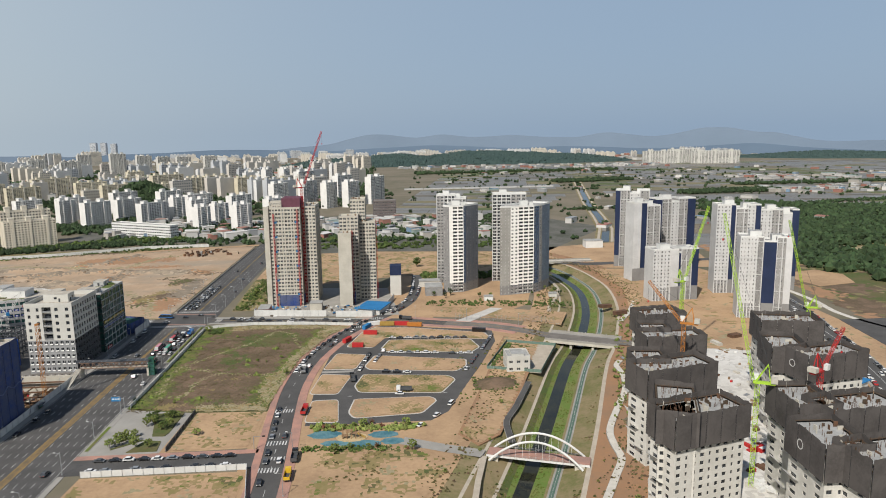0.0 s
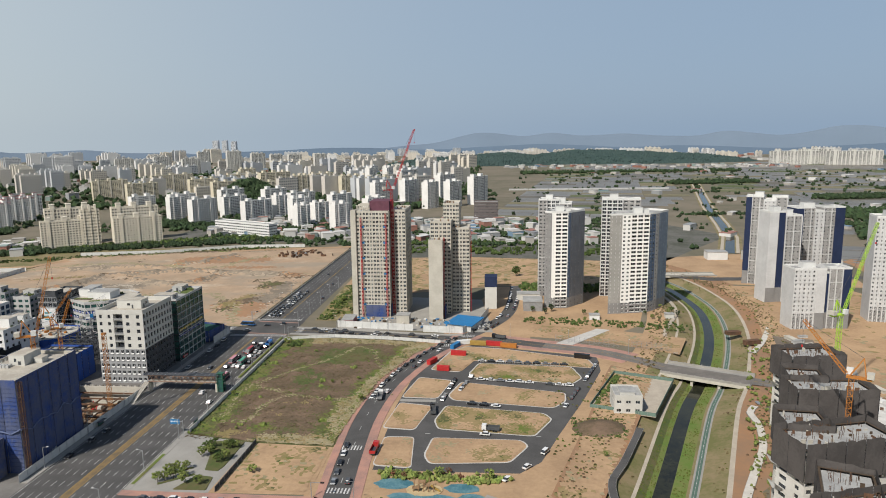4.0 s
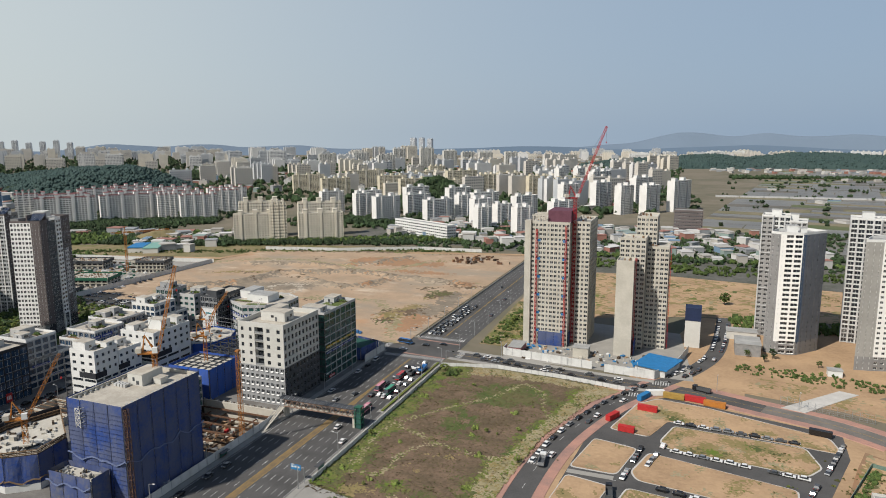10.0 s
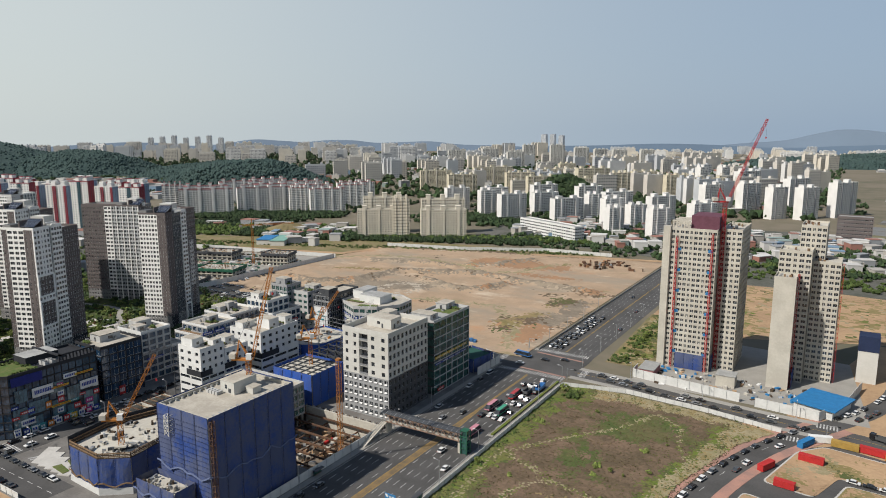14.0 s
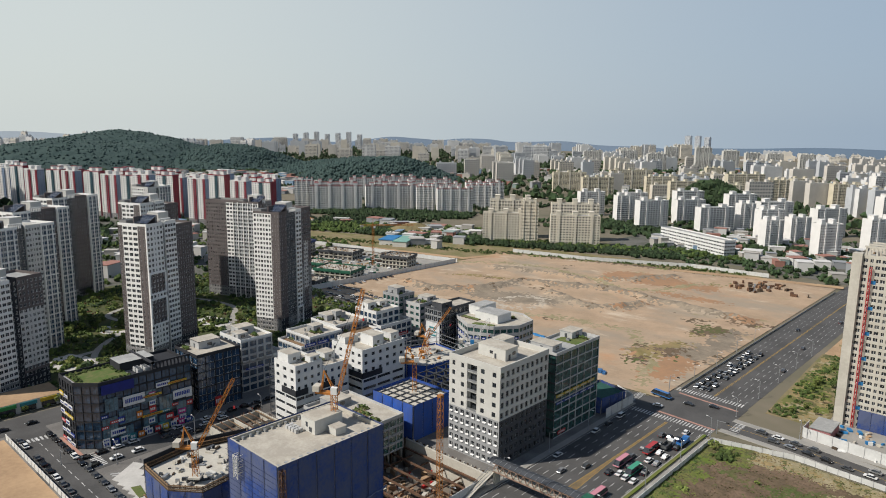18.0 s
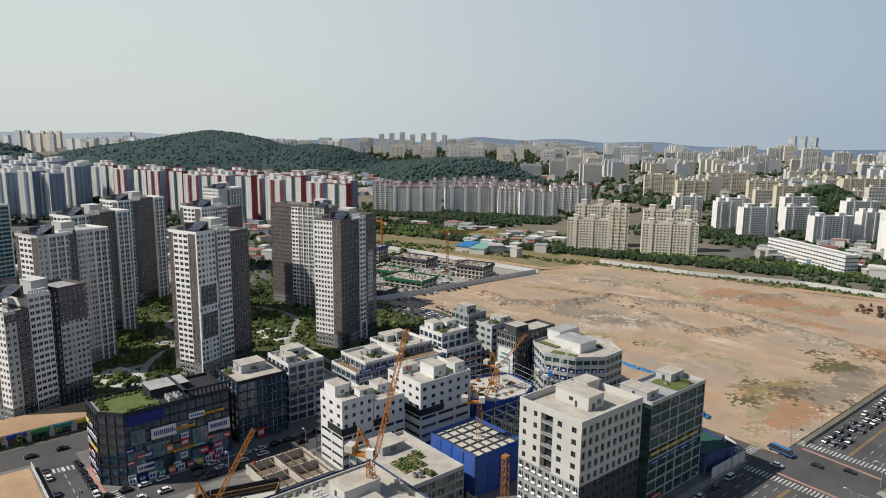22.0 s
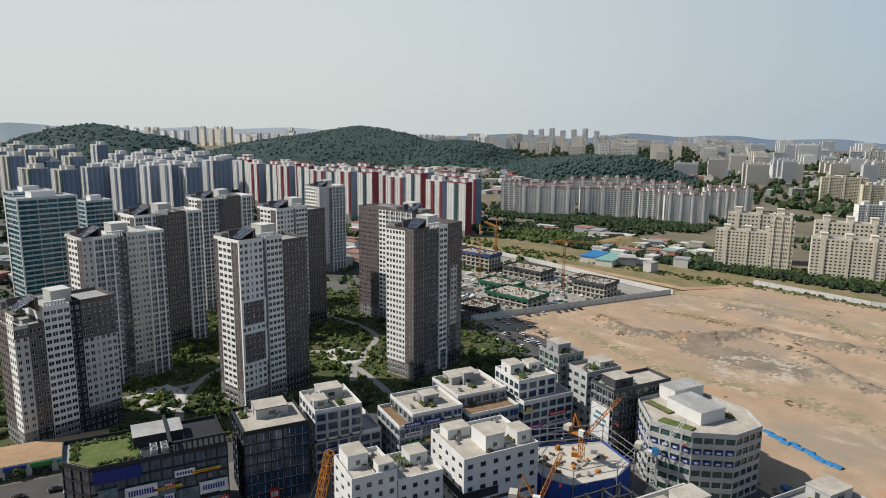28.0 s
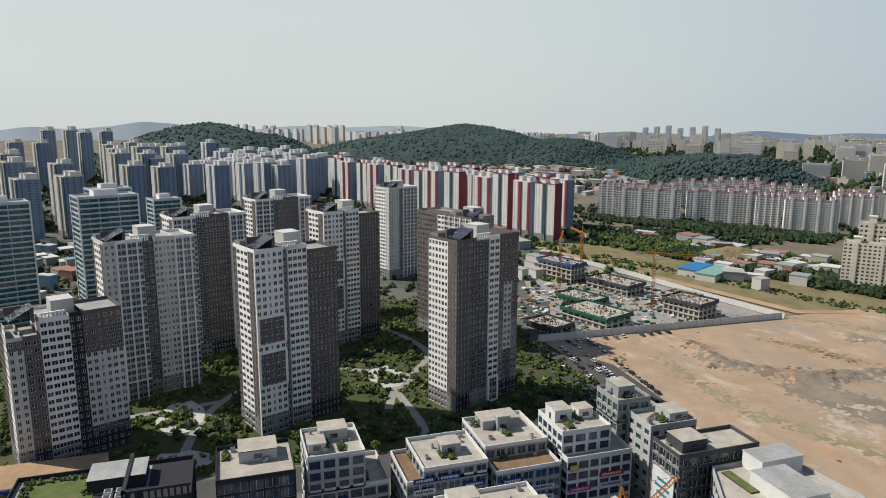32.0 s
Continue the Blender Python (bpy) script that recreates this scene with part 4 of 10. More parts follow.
SLATEG = mat("slate_grey_wall", (0.105, 0.112, 0.118), 0.85, None, 0.12, 1.0, 0.4)
TL = "tall apartment tower in grey-brown and off-white"
LEFT1 = [(3, BROWN, 2, 0.3, None), (10, TWHITE, 3, 0.55, None), (5, BROWN, 2, 0.2, None)]
LEFT2 = [(13, TWHITE, 6, 0.42, None), (6, BROWN, 3, 0.2, None)]
FRONT1 = [(12, 0.8, TWHITE, 4, 0.38, (BROWN, [(7, 12), (13, 17)]), 0), (2.5, -0.8, MIDG, 1, 0.5, None, 0), (8.5, 0.0, TWHITE, 3, 0.55, None, 0), (15, -1.5, BROWN, 6, 0.42, None, 1)]
FRONT2 = [(8, 0.0, BROWN, 3, 0.2, None, 0), (11, -0.8, SLATEG, 5, 0.5, None, 0), (6, 0.0, TWHITE, 2, 0.55, (SLATEG, [(0, 4)]), 0), (4, -1.0, BROWN, 2, 0.4, (MIDG, [(0, 13)]), 0), (5, -1.0, BROWN, 2, 0.42, (LIGHTG, [(8, 19)]), 0), (4, -1.0, BROWN, 2, 0.4, (MIDG, [(0, 13)]), 0)]
FRONT3 = [(5, 0.0, LIGHTG, 2, 0.3, None, 0), (11, 0.3, TWHITE, 4, 0.6, None, 0), (5, -1.0, SLATEG, 2, 0.5, None, 0), (9, 0.2, LIGHTG, 4, 0.5, None, 0), (9, 0.6, TWHITE, 4, 0.6, None, 0)]
FRONT4 = [(12, 0.0, TWHITE, 4, 0.6, None, 0), (5, -0.8, SLATEG, 2, 0.5, None, 0), (13, -1.0, BROWN, 6, 0.42, None, 0), (9, 0.4, TWHITE, 4, 0.6, None, 0)]
FRONT0 = [(5, 0.0, LIGHTG, 2, 0.36, (BROWN, [(16, 20)]), 2), (5.5, 0.2, BROWN, 2, 0.45, None, 2), (9.5, 0.8, TWHITE, 3, 0.55, None, 0), (4.5, -0.8, CHAR, 2, 0.4, None, 0), (13.5, -0.6, BROWN, 5, 0.45, (LIGHTG, [(4, 14)]), 0)]
one = tower(TL, (-270, 237), 22, 26, LEFT1, FRONT1)
copy_thing(one, pose(-371, 278, 0, 0, 0, 22))
tower("tall apartment tower with a white end and grey-brown front", (-267, 319), 22, 26, LEFT2, FRONT2)
tower("lower apartment tower in brown, white and charcoal", (-264, 153), 22, 19, [(10, BROWN, 5, 0.4, None), (6, TWHITE, 3, 0.4, None)], FRONT0)
tower("off-white apartment tower with solar panels on its roof", (-321, 177), 22, 25, LEFT1, FRONT3)
four = tower("apartment tower with a white and a charcoal wing", (-370, 202), 22, 26, LEFT1, FRONT4)
copy_thing(four, pose(-440, 246, 0, 0, 0, 22))
tower("long apartment tower with brown and white wings", (-347.5, 355), 22, 25, [(19, BROWN, 8, 0.38, None), (6, TWHITE, 2, 0.5, None), (23, TWHITE, 10, 0.6, None)], [(7, 0.0, BROWN, 3, 0.3, None, 0), (11, -0.8, MIDG, 5, 0.45, None, 0)], depth=48.0)
tower("pale grey and white apartment tower behind the garden", (-520, 350), 22, 25, [(14, TWHITE, 6, 0.5, None), (5, LIGHTG, 2, 0.2, None)], [(10, 0.0, LIGHTG, 3, 0.25, None, 0), (4, -0.8, MIDG, 2, 0.5, None, 0), (14, 0.0, TWHITE, 6, 0.58, None, 0)])
GLASST = glass_mat("teal_glass", (0.012, 0.055, 0.072))
GLASST.node_tree.nodes["Principled BSDF"].inputs["Specular IOR Level"].default_value = 0.3
TEAL = mat("teal_band_wall", (0.56, 0.61, 0.62), 0.6, None, 0.12, 1.0, 0.4)
for x, y, w, d, fl, lab in ((-500, 132, 22, 36, 23, "teal glass tower with white floor bands"), (-560, 172, 16, 20, 20, "teal glass block with white frames"), (-470, 78, 20, 34, 23, "blue glass tower with white frames"), (-620, 120, 22, 30, 21, "blue glass tower with white frames")):
    root = box_building("glass_tower", lab, "tower", 0, 0, w, d, fl, 3.3, TEAL, "glass towers", (2, 3), glass=GLASST, ww=0.97, sill=0.4, head=2.75, m=pose(x, y, 0, 0, 0, 22))
    roof_boxes(root, [(w * 0.2, d * 0.3, w * 0.7, d * 0.7, 3.3 * fl, 4)], TWHITE)
    g = Geo()
    for i in (0, 4):
        g.box(w * i / 4 - 0.45, -0.4, 0, w * i / 4 + 0.45, -0.03, 3.3 * fl + 1.2, TWHITE)
        g.box(w + 0.03, d * i / 4 - 0.45, 0, w + 0.4, d * i / 4 + 0.45, 3.3 * fl + 1.2, TWHITE)
    part("frame_ribs", g, root, "white vertical facade ribs")["kind"] = "stuff"


# White and navy slab towers beyond the river
def slab_tower(x, y, w, d, h, group, cols, label, rz=0.0, ends=None):
    """cols: material, window bays, relative width, window share, forward step."""
    root = thing("apartment_tower", label, "apartment tower", group, m=pose(x, y, 0, 0, 0, rz))
    fl = round(h / 2.9)
    total = sum(c[2] for c in cols)
    x0 = 0.0
    for i, (m, bays, share, ww, off) in enumerate(cols):
        x1 = x0 + w * share / total
        top = fl - (i % 3 == 2)
        if bays:
            facade(root, (x0, off), (x1, off), 0, 2.9, top, bays, m, ww=ww if ww > 0.55 else ww * 0.85, sill=0.35 if ww > 0.6 else 0.75, head=2.55 if ww > 0.6 else 2.15, depth=0.5, frame=WHITE, base=(MIDG, 4), rhythm=(1.0, 0.7) if ww < 0.6 else (1.0,), piers=1 if ww > 0.75 or m is SLABW else 2, full=True, fin=SLABW)
            facade(root, (x1, d), (x0, d), 0, 2.9, top, bays, m, ww=0.45, sill=0.7, head=2.3, frame=WHITE)
        else:
            g = Geo()
            g.face([(x0, off, 0), (x1, off, 0), (x1, off, 2.9 * top), (x0, off, 2.9 * top)], m)
            g.face([(x1, d, 0), (x0, d, 0), (x0, d, 2.9 * top), (x1, d, 2.9 * top)], m)
            part("wall", g, root)
            g = Geo()
            g.box(x0 + 0.05, off - 0.12, 0, x1 - 0.05, off - 0.02, 11.5, MIDG)
            part("plinth", g, root, "grey stone plinth")
        for xx, q, side in ((x0, 1, i == 0), (x1, -1, i == len(cols) - 1)):
            if side and ends:
                facade(root, *(((xx, d), (xx, off)) if q > 0 else ((xx, off), (xx, d))), 0, 2.9, top, 3, ends, ww=0.4, frame=WHITE)
            else:
                g = Geo()
                pts = [(xx, off, 0), (xx, d, 0), (xx, d, 2.9 * top), (xx, off, 2.9 * top)]
                g.face(pts if q < 0 else pts[::-1], m)
                part("side_wall", g, root)
        flat_roof(root, rect(x0, off, x1, d), 2.9 * top, ROOFGREY, 1.2, WHITE)
        x0 = x1
    roof_boxes(root, [(w * 0.2, d * 0.3, w * 0.42, d * 0.75, 2.9 * fl, 4), (w * 0.62, d * 0.3, w * 0.8, d * 0.7, 2.9 * fl - 2.9, 4.5)])
    return close(root)


EL, EG = "white and navy apartment tower by the river", "river apartment towers"
PALE = mat("pale_grey_wall", (0.36, 0.352, 0.34), 0.8, None, 0.12, 1.0, 0.4)
SLABW = mat("white_slab_wall", (0.64, 0.637, 0.63), 0.8, None, 0.1, 1.0, 0.4)
slab_tower(342, 540, 32, 16, 74, EG, [(NAVY, 0, 0.5, 0, 0), (PALE, 3, 1, 0.52, 0.8), (SLABW, 3, 1, 0.4, 0), (PALE, 2, 1, 0.4, 1.5)], EL, -22)
slab_tower(336, 470, 26, 15, 71, EG, [(SLABW, 0, 0.8, 0, 0), (NAVY, 0, 0.6, 0, 0.8), (PALE, 4, 1.4, 0.5, 0)], EL, 10)
slab_tower(368, 500, 40, 15, 70, EG, [(NAVY, 0, 0.6, 0, 0), (PALE, 3, 1, 0.52, 0.8), (SLABW, 2, 0.8, 0.4, 0), (PALE, 3, 1, 0.52, 1.2), (NAVY, 0, 0.8, 0, 0.4)], EL, 8)
slab_tower(326, 396, 38, 15, 40, EG, [(SLABW, 5, 1.6, 0.5, 0), (SLABW, 0, 0.7, 0, -1), (NAVY, 0, 0.3, 0, 1), (PALE, 4, 1, 0.4, 0.6), (NAVY, 0, 0.6, 0, 0)], "lower white and navy apartment tower", 5)
slab_tower(386, 418, 34, 16, 72, EG, [(SLABW, 4, 1.4, 0.5, 0), (NAVY, 0, 0.5, 0, 1), (PALE, 3, 1.2, 0.4, 0), (SLABW, 2, 0.8, 0.4, 0.8), (NAVY, 0, 0.5, 0, 0)], EL, -10)
slab_tower(368, 344, 34, 16, 59, EG, [(SLABW, 5, 1.5, 0.4, 0), (MIDG, 2, 0.6, 0.4, 1), (NAVY, 0, 1.1, 0, 0), (PALE, 3, 0.8, 0.4, 1), (SLABW, 0, 0.6, 0, 0)], EL, -18)
slab_tower(428, 428, 30, 16, 66, EG, [(SLABW, 3, 1, 0.4, 0), (PALE, 3, 1, 0.52, 1), (SLABW, 0, 0.8, 0.4, 0), (NAVY, 0, 0.6, 0, 0)], EL, -14)

# White twin towers beside the sports ground
SLATE = mat("slate_blue_wall", (0.09, 0.13, 0.20), 0.8, None, 0.12, 1.0, 0.5)
BEIGEG = mat("beige_grey_wall", (0.36, 0.35, 0.325), 0.8, None, 0.12, 1.0, 0.4)
# Shade of the turned-away sides is painted into these two wall colours.
SHADEBLUE = mat("pale_blue_wall", (0.22, 0.275, 0.345), 0.8, None, 0.12, 1.0, 0.5)
SHADEGREY = mat("blue_grey_side_wall", (0.185, 0.20, 0.225), 0.8, None, 0.12, 1.0, 0.4)
TW = "white twin towers"
slab_tower(163, 486, 26, 15, 77, TW, [(PALE, 2, 0.7, 0.6, 0), (WHITE, 3, 1, 0.7, 1.0), (PALE, 3, 1.0, 0.6, 0)], "white apartment tower with balcony fronts", -8)
def bent_tower(x, y, fl, deep, cols, label):
    """A tower whose front bends round its corner; cols: wall, bays, width, window share, heading in degrees."""
    root = thing("apartment_tower", label, "apartment tower", TW)
    p, line = Vector((x, y)), [(x, y)]
    for m, bays, w, ww, head in cols:
        q = p + Vector((math.cos(radians(head)), math.sin(radians(head)))) * w
        open_front = ww > 0.75
        facade(root, p, q, 0, 2.9, fl, bays, m, ww=ww, sill=0.85 if open_front else 0.8, head=2.6 if open_front else 2.2, depth=0.8 if open_front else 0.3, frame=WHITE, base=(MIDG, 3), full=not open_front)
        p = q
        line.append((q.x, q.y))
    h = radians(cols[-1][4])
    back = [(line[-1][0] - math.sin(h) * deep, line[-1][1] + math.cos(h) * deep), (line[0][0] + deep * 0.35, line[0][1] + deep)]
    poly = line + back
    for a, b in zip(poly[len(line) - 1:], poly[len(line):] + poly[:1]):
        facade(root, a, b, 0, 2.9, fl, 3, MIDG, ww=0.35, frame=WHITE)
    flat_roof(root, poly, 2.9 * fl, ROOFGREY, 1.4, WHITE)
    cx, cy = sum(v[0] for v in poly) / len(poly), sum(v[1] for v in poly) / len(poly)
    roof_boxes(root, [(cx - 5, cy - 3, cx + 1, cy + 4, 2.9 * fl, 4.5), (cx + 2.5, cy - 1, cx + 6, cy + 3, 2.9 * fl, 3)])
    return close(root)


bent_tower(166, 449.5, 25, 13, [(MIDG, 2, 6, 0.25, -35), (TWHITE, 1, 2.6, 0.12, 4), (TWHITE, 2, 9.5, 0.8, 8), (SLATE, 1, 2.5, 0.3, 40), (SHADEGREY, 4, 18, 0.2, 48)], "white apartment tower with balcony bands and grey side walls")
slab_tower(213, 488, 30, 15, 78, TW, [(WHITE, 4, 1.2, 0.8, 0), (PALE, 3, 1, 0.6, 1.0)], "white apartment tower with balcony fronts", -8)
bent_tower(211, 431, 25, 16, [(BEIGEG, 3, 9, 0.12, 8), (TWHITE, 2, 7, 0.5, 14), (TWHITE, 3, 14, 0.82, 14), (SLATE, 2, 7, 0.5, 42), (PALE, 1, 5, 0.3, 48), (SHADEBLUE, 4, 16, 0.18, 55)], "white and slate-blue apartment tower with balcony bands")

# Shells under construction in pale concrete
def lattice(root, name, p, q, w, m, step=2.5, bar=0.14, label=""):
    """A square lattice boom from p to q."""
    p, q = Vector(p), Vector(q)
    d = (q - p).normalized()
    u = d.cross(Vector((0, 0, 1)) if abs(d.z) < 0.95 else Vector((1, 0, 0))).normalized() * w / 2
    v = d.cross(u).normalized() * w / 2
    g = Geo()
    cs = [u + v, u - v, -u - v, -u + v]
    for c in cs:
        g.beam(p + c, q + c, bar * 1.25, m)
    n = max(1, round((q - p).length / step))
    for i in range(n):
        a, b = p + (q - p) * (i / n), p + (q - p) * ((i + 1) / n)
        for k in range(4):
            g.beam(a + cs[k], b + cs[(k + 1) % 4], bar, m)
            g.beam(b + cs[k], b + cs[(k + 1) % 4], bar, m)
    return part(name, g, root, label)


SEAM = mat("dark_net_seam", (0.03, 0.045, 0.12), 0.9)


def net_panels(root, pts, z0, z1, m, width=7.0, label="", name="safety_net", wave=0.25, rim=0.0):
    """Hanging net sheets along a line of points, each bay its own slightly bellied sheet."""
    for a, b in zip(pts, pts[1:]):
        a, b = Vector(a), Vector(b)
        n = max(1, round((b - a).length / width))
        d = (b - a) / n
        nor = Vector((d.y, -d.x)).normalized()
        for i in range(n):
            g = Geo()
            k = 5
            drop = [rim * random.random() ** 2 for _ in range(k)]
            for r in range(k):
                for s in range(k):
                    u, t = s / (k - 1), r / (k - 1)
                    o = nor * (0.15 + wave * math.sin(math.pi * u) * math.sin(math.pi * ((t * 3) % 1)) + 0.1 * random.random())
                    q = a + d * (i + u * 0.985) + o
                    g.v.append((q.x, q.y, z0 + (z1 - z0) * t - drop[s] * (r == k - 1)))
            for r in range(k - 1):
                for s in range(k - 1):
                    j = r * k + s
                    g.f.append((j, j + 1, j + k + 1, j + k))
                    g.m.append(g.slot(m))
            part(name, g, root, label if i == 0 else "")
        g = Geo()
        ln = (b - a).length
        u = (b - a) / ln
        for q in range(n + 1):
            p = a + u * (ln * q / n) + nor * (0.2 + wave * 0.4)
            g.beam((p.x, p.y, z0), (p.x, p.y, z1 - rim * 0.5), 0.07, SEAM if m is BLUENET else CHAR)
        part("scaffold", g, root)["kind"] = "stuff"


random.seed(2)
PURPLE = mat("purple_formwork", (0.15, 0.06, 0.085), 0.8)


def shell(x0, y0, x1, y1, fl, bays, label, sides="sewn", extra=None):
    root = thing("building_shell", label, "building shell", "tower shells")
    faces = {"s": ((x0, y0), (x1, y0), bays[0]), "e": ((x1, y0), (x1, y1), bays[1]), "n": ((x1, y1), (x0, y1), bays[0]), "w": ((x0, y1), (x0, y0), bays[1])}
    for k, (a, b, n) in faces.items():
        if k in sides:
            facade(root, a, b, 0, 2.85, fl, n, CONC, ww=0.68, sill=0.7, head=2.3, depth=0.4, frame=WHITE, rhythm=(1.05, 1.05, 0.7))
        else:
            g = Geo()
            g.face([(*a, 0), (*b, 0), (*b, 2.85 * fl), (*a, 2.85 * fl)], CONC)
            part("wall", g, root, "blank concrete wall")
    z = fl * 2.85
    flat_roof(root, rect(x0, y0, x1, y1), z, CONC, 1.0, CONC)
    for _ in range(9):
        g = Geo()
        x, y, w = random.uniform(x0 + 1, x1 - 2.5), random.uniform(y0 + 1, y1 - 2.5), random.uniform(0.3, 1.2)
        g.box(x, y, z, x + w, y + random.uniform(0.3, 1.4), z + random.uniform(0.5, 1.8), random.choice((CONC, RUST, STEEL, WOODD)), random.random() * 3)
        part("site_material", g, root)
    if extra:
        extra(root, z)
    return close(root)


def hoist(root, x, y, z):
    lattice(root, "hoist_mast", (x, y, 0), (x, y, z), 0.9, REDP, 2.4, 0.09, "red builders' hoist mast")


def extra_a(root, z):
    hoist(root, 33, 414.9, z - 4)
    hoist(root, 51, 415, z - 1)
    net_panels(root, [(35, 415.6), (50, 415.6)], 0.2, 9, BLUENET, 5, "blue net at the foot")
    net_panels(root, [(53.3, 417), (53.3, 440)], 0.2, 9, BLUENET, 5)
    g = Geo()
    g.box(25.6, 414.6, 0, 29.4, 419, z + 1.5, CONC)
    part("corner_pier", g, root, "smooth concrete corner pier")
    for x in (30, 34, 38):
        for y in (416.6, 424, 431):
            g = Geo()
            g.box(x, y, z, x + 0.7, y + 0.7, z + 4.2, CONC)
            part("column", g, root, "bare top storey column")
    for y in (416.6, 424, 431):
        g = Geo()
        g.box(29.6, y - 0.1, z + 4.2, 39, y + 0.8, z + 4.9, CONC)
        part("beam", g, root)
    g = Geo()
    g.box(39, 419, z + 0.05, 53.2, 439, z + 7.5, PURPLE)
    part("formwork", g, root, "purple climbing formwork")
    g = Geo()
    for f in range(3, 26, 4):
        for x in (33, 49):
            g.box(x, 415.85, 2.85 * f, x + 2.2, 416.02, 2.85 * f + 1.5, BLUEP)
    part("tarpaulin", g, root, "blue tarpaulin sheets over openings")["kind"] = "stuff"


shell(27, 416, 53, 440, 27, (11, 9), "unfinished concrete apartment tower with hoists and blue netting", extra=extra_a)
shell(53.3, 424, 64, 455, 27, (4, 9), "unfinished concrete apartment tower wing")


def extra_b(root, z):
    hoist(root, 92.6, 414, z + 2)
    net_panels(root, [(93, 411), (93, 424)], 0.2, 9, BLUENET, 6, "dark blue net at the foot")


shell(82, 410, 92, 424, 20, (3, 6), "unfinished concrete tower with a blank end wall", "ew", extra_b)
shell(82, 424.3, 97, 440, 24, (5, 8), "unfinished concrete tower with a raised core")
shell(90, 440.3, 102, 462, 28, (5, 8), "unfinished concrete tower with a raised core")
shell(97.3, 432, 110, 450, 22, (5, 8), "unfinished concrete tower wing", extra=lambda r, z: hoist(r, 110.8, 434, z))

# Dark-netted shells by the river
def netted(x, y, w, d, h, rz, label, mark=False):
    root = thing("building_shell", label, "building shell", "netted shells", m=pose(x, y, 0, 0, 0, rz))
    fl = max(1, int((h - 1) / 2.9))
    for a, b, n in (((0, 0), (w, 0), round(w / 3.3)), ((w, 0), (w, d), round(d / 3.6)), ((w, d), (0, d), round(w / 3.3)), ((0, d), (0, 0), max(2, round(d / 7)))):
        facade(root, a, b, 0, 2.9, fl, n, SHELLW, ww=0.5, sill=0.7, head=2.1, depth=0.35, frame=DGREY, rhythm=(1.1, 0.6, 0.9))
    z = fl * 2.9
    for a, b in (((-1, -1), (w + 1, -1)), ((w + 1, -1), (w + 1, d + 1)), ((w + 1, d + 1), (-1, d + 1)), ((-1, d + 1), (-1, -1))):
        net_panels(root, [a, b], z - 9.4, z + 3.0, DARKNET, 6.5, "dark mesh safety screen", wave=0.1, rim=0.7)
    g = Geo()
    for q in (0.2, 2.2):
        for x0, y0, x1, y1 in ((-0.85, -0.85, w + 0.85, -0.25), (-0.85, d + 0.25, w + 0.85, d + 0.85), (-0.85, -0.25, -0.25, d + 0.25), (w + 0.25, -0.25, w + 0.85, d + 0.25)):
            g.box(x0, y0, z + q - 1.4, x1, y1, z + q - 1.3, BARK)
    part("walkway", g, root, "dark scaffold walkway behind the screen")
    g = Geo()
    g.box(0, 0, z, w, d, z + 0.4, GREY, top=ROOFGREY)
    part("deck", g, root, "rough concrete top deck")
    g = Geo()
    for i in range(int(w / 2.6)):
        for j in range(int(d / 2.6)):
            x0, y0 = i * 2.6 + random.uniform(0.4, 1.4), j * 2.6 + random.uniform(0.4, 1.4)
            k = random.random()
            if k < 0.4:
                g.box(x0, y0, z + 0.4, x0 + random.uniform(0.3, 2.2), y0 + 0.25, z + random.uniform(0.8, 2.2), random.choice((CONC, RUST, BARK)), random.choice((0, 1.57)))
            elif k < 0.8:
                for _ in range(4):
                    xx, yy = x0 + random.random() * 2, y0 + random.random() * 2
                    g.beam((xx, yy, z), (xx, yy, z + random.uniform(1.0, 2.4)), 0.09, RUST)
    part("formwork", g, root, "formwork panels and rusty starter bars")["kind"] = "stuff"
    for k in range(3):
        g = Geo()
        zz, yy = 6 + k * 7.5, d * (0.15 + 0.25 * k)
        if zz < z - 3:
            g.face([(-0.1, yy, zz), (-2.4, yy, zz + 1.6), (-2.4, yy + d * 0.4, zz + 1.6), (-0.1, yy + d * 0.4, zz)], SCREEN)
            g.face([(-0.1, yy, zz - 0.1), (-0.1, yy + d * 0.4, zz - 0.1), (-2.4, yy + d * 0.4, zz + 1.5), (-2.4, yy, zz + 1.5)], SCREEN)
            part("catch_platform", g, root, "white sloping catch platform")
    if mark:
        g = Geo()
        n = 20
        for i in range(n):
            p, q = 2 * math.pi * i / n, 2 * math.pi * (i + 1) / n
            g.beam((-1.15, d * 0.6 + 1.5 * math.cos(p), h - 4.5 + 1.5 * math.sin(p)), (-1.15, d * 0.6 + 1.5 * math.cos(q), h - 4.5 + 1.5 * math.sin(q)), 0.3, SCREEN)
        g.box(-1.2, d * 0.6 - 0.6, h - 5.0, -1.0, d * 0.6 + 0.6, h - 4.2, SCREEN)
        for i in range(2):
            g.box(-1.2, d * 0.6 - 4.2 - i * 2.2, h - 5.4, -1.0, d * 0.6 - 2.6 - i * 2.2, h - 3.9, SCREEN)
        part("emblem", g, root, "white ring emblem and bars on the net")["kind"] = "stuff"
    return close(root)


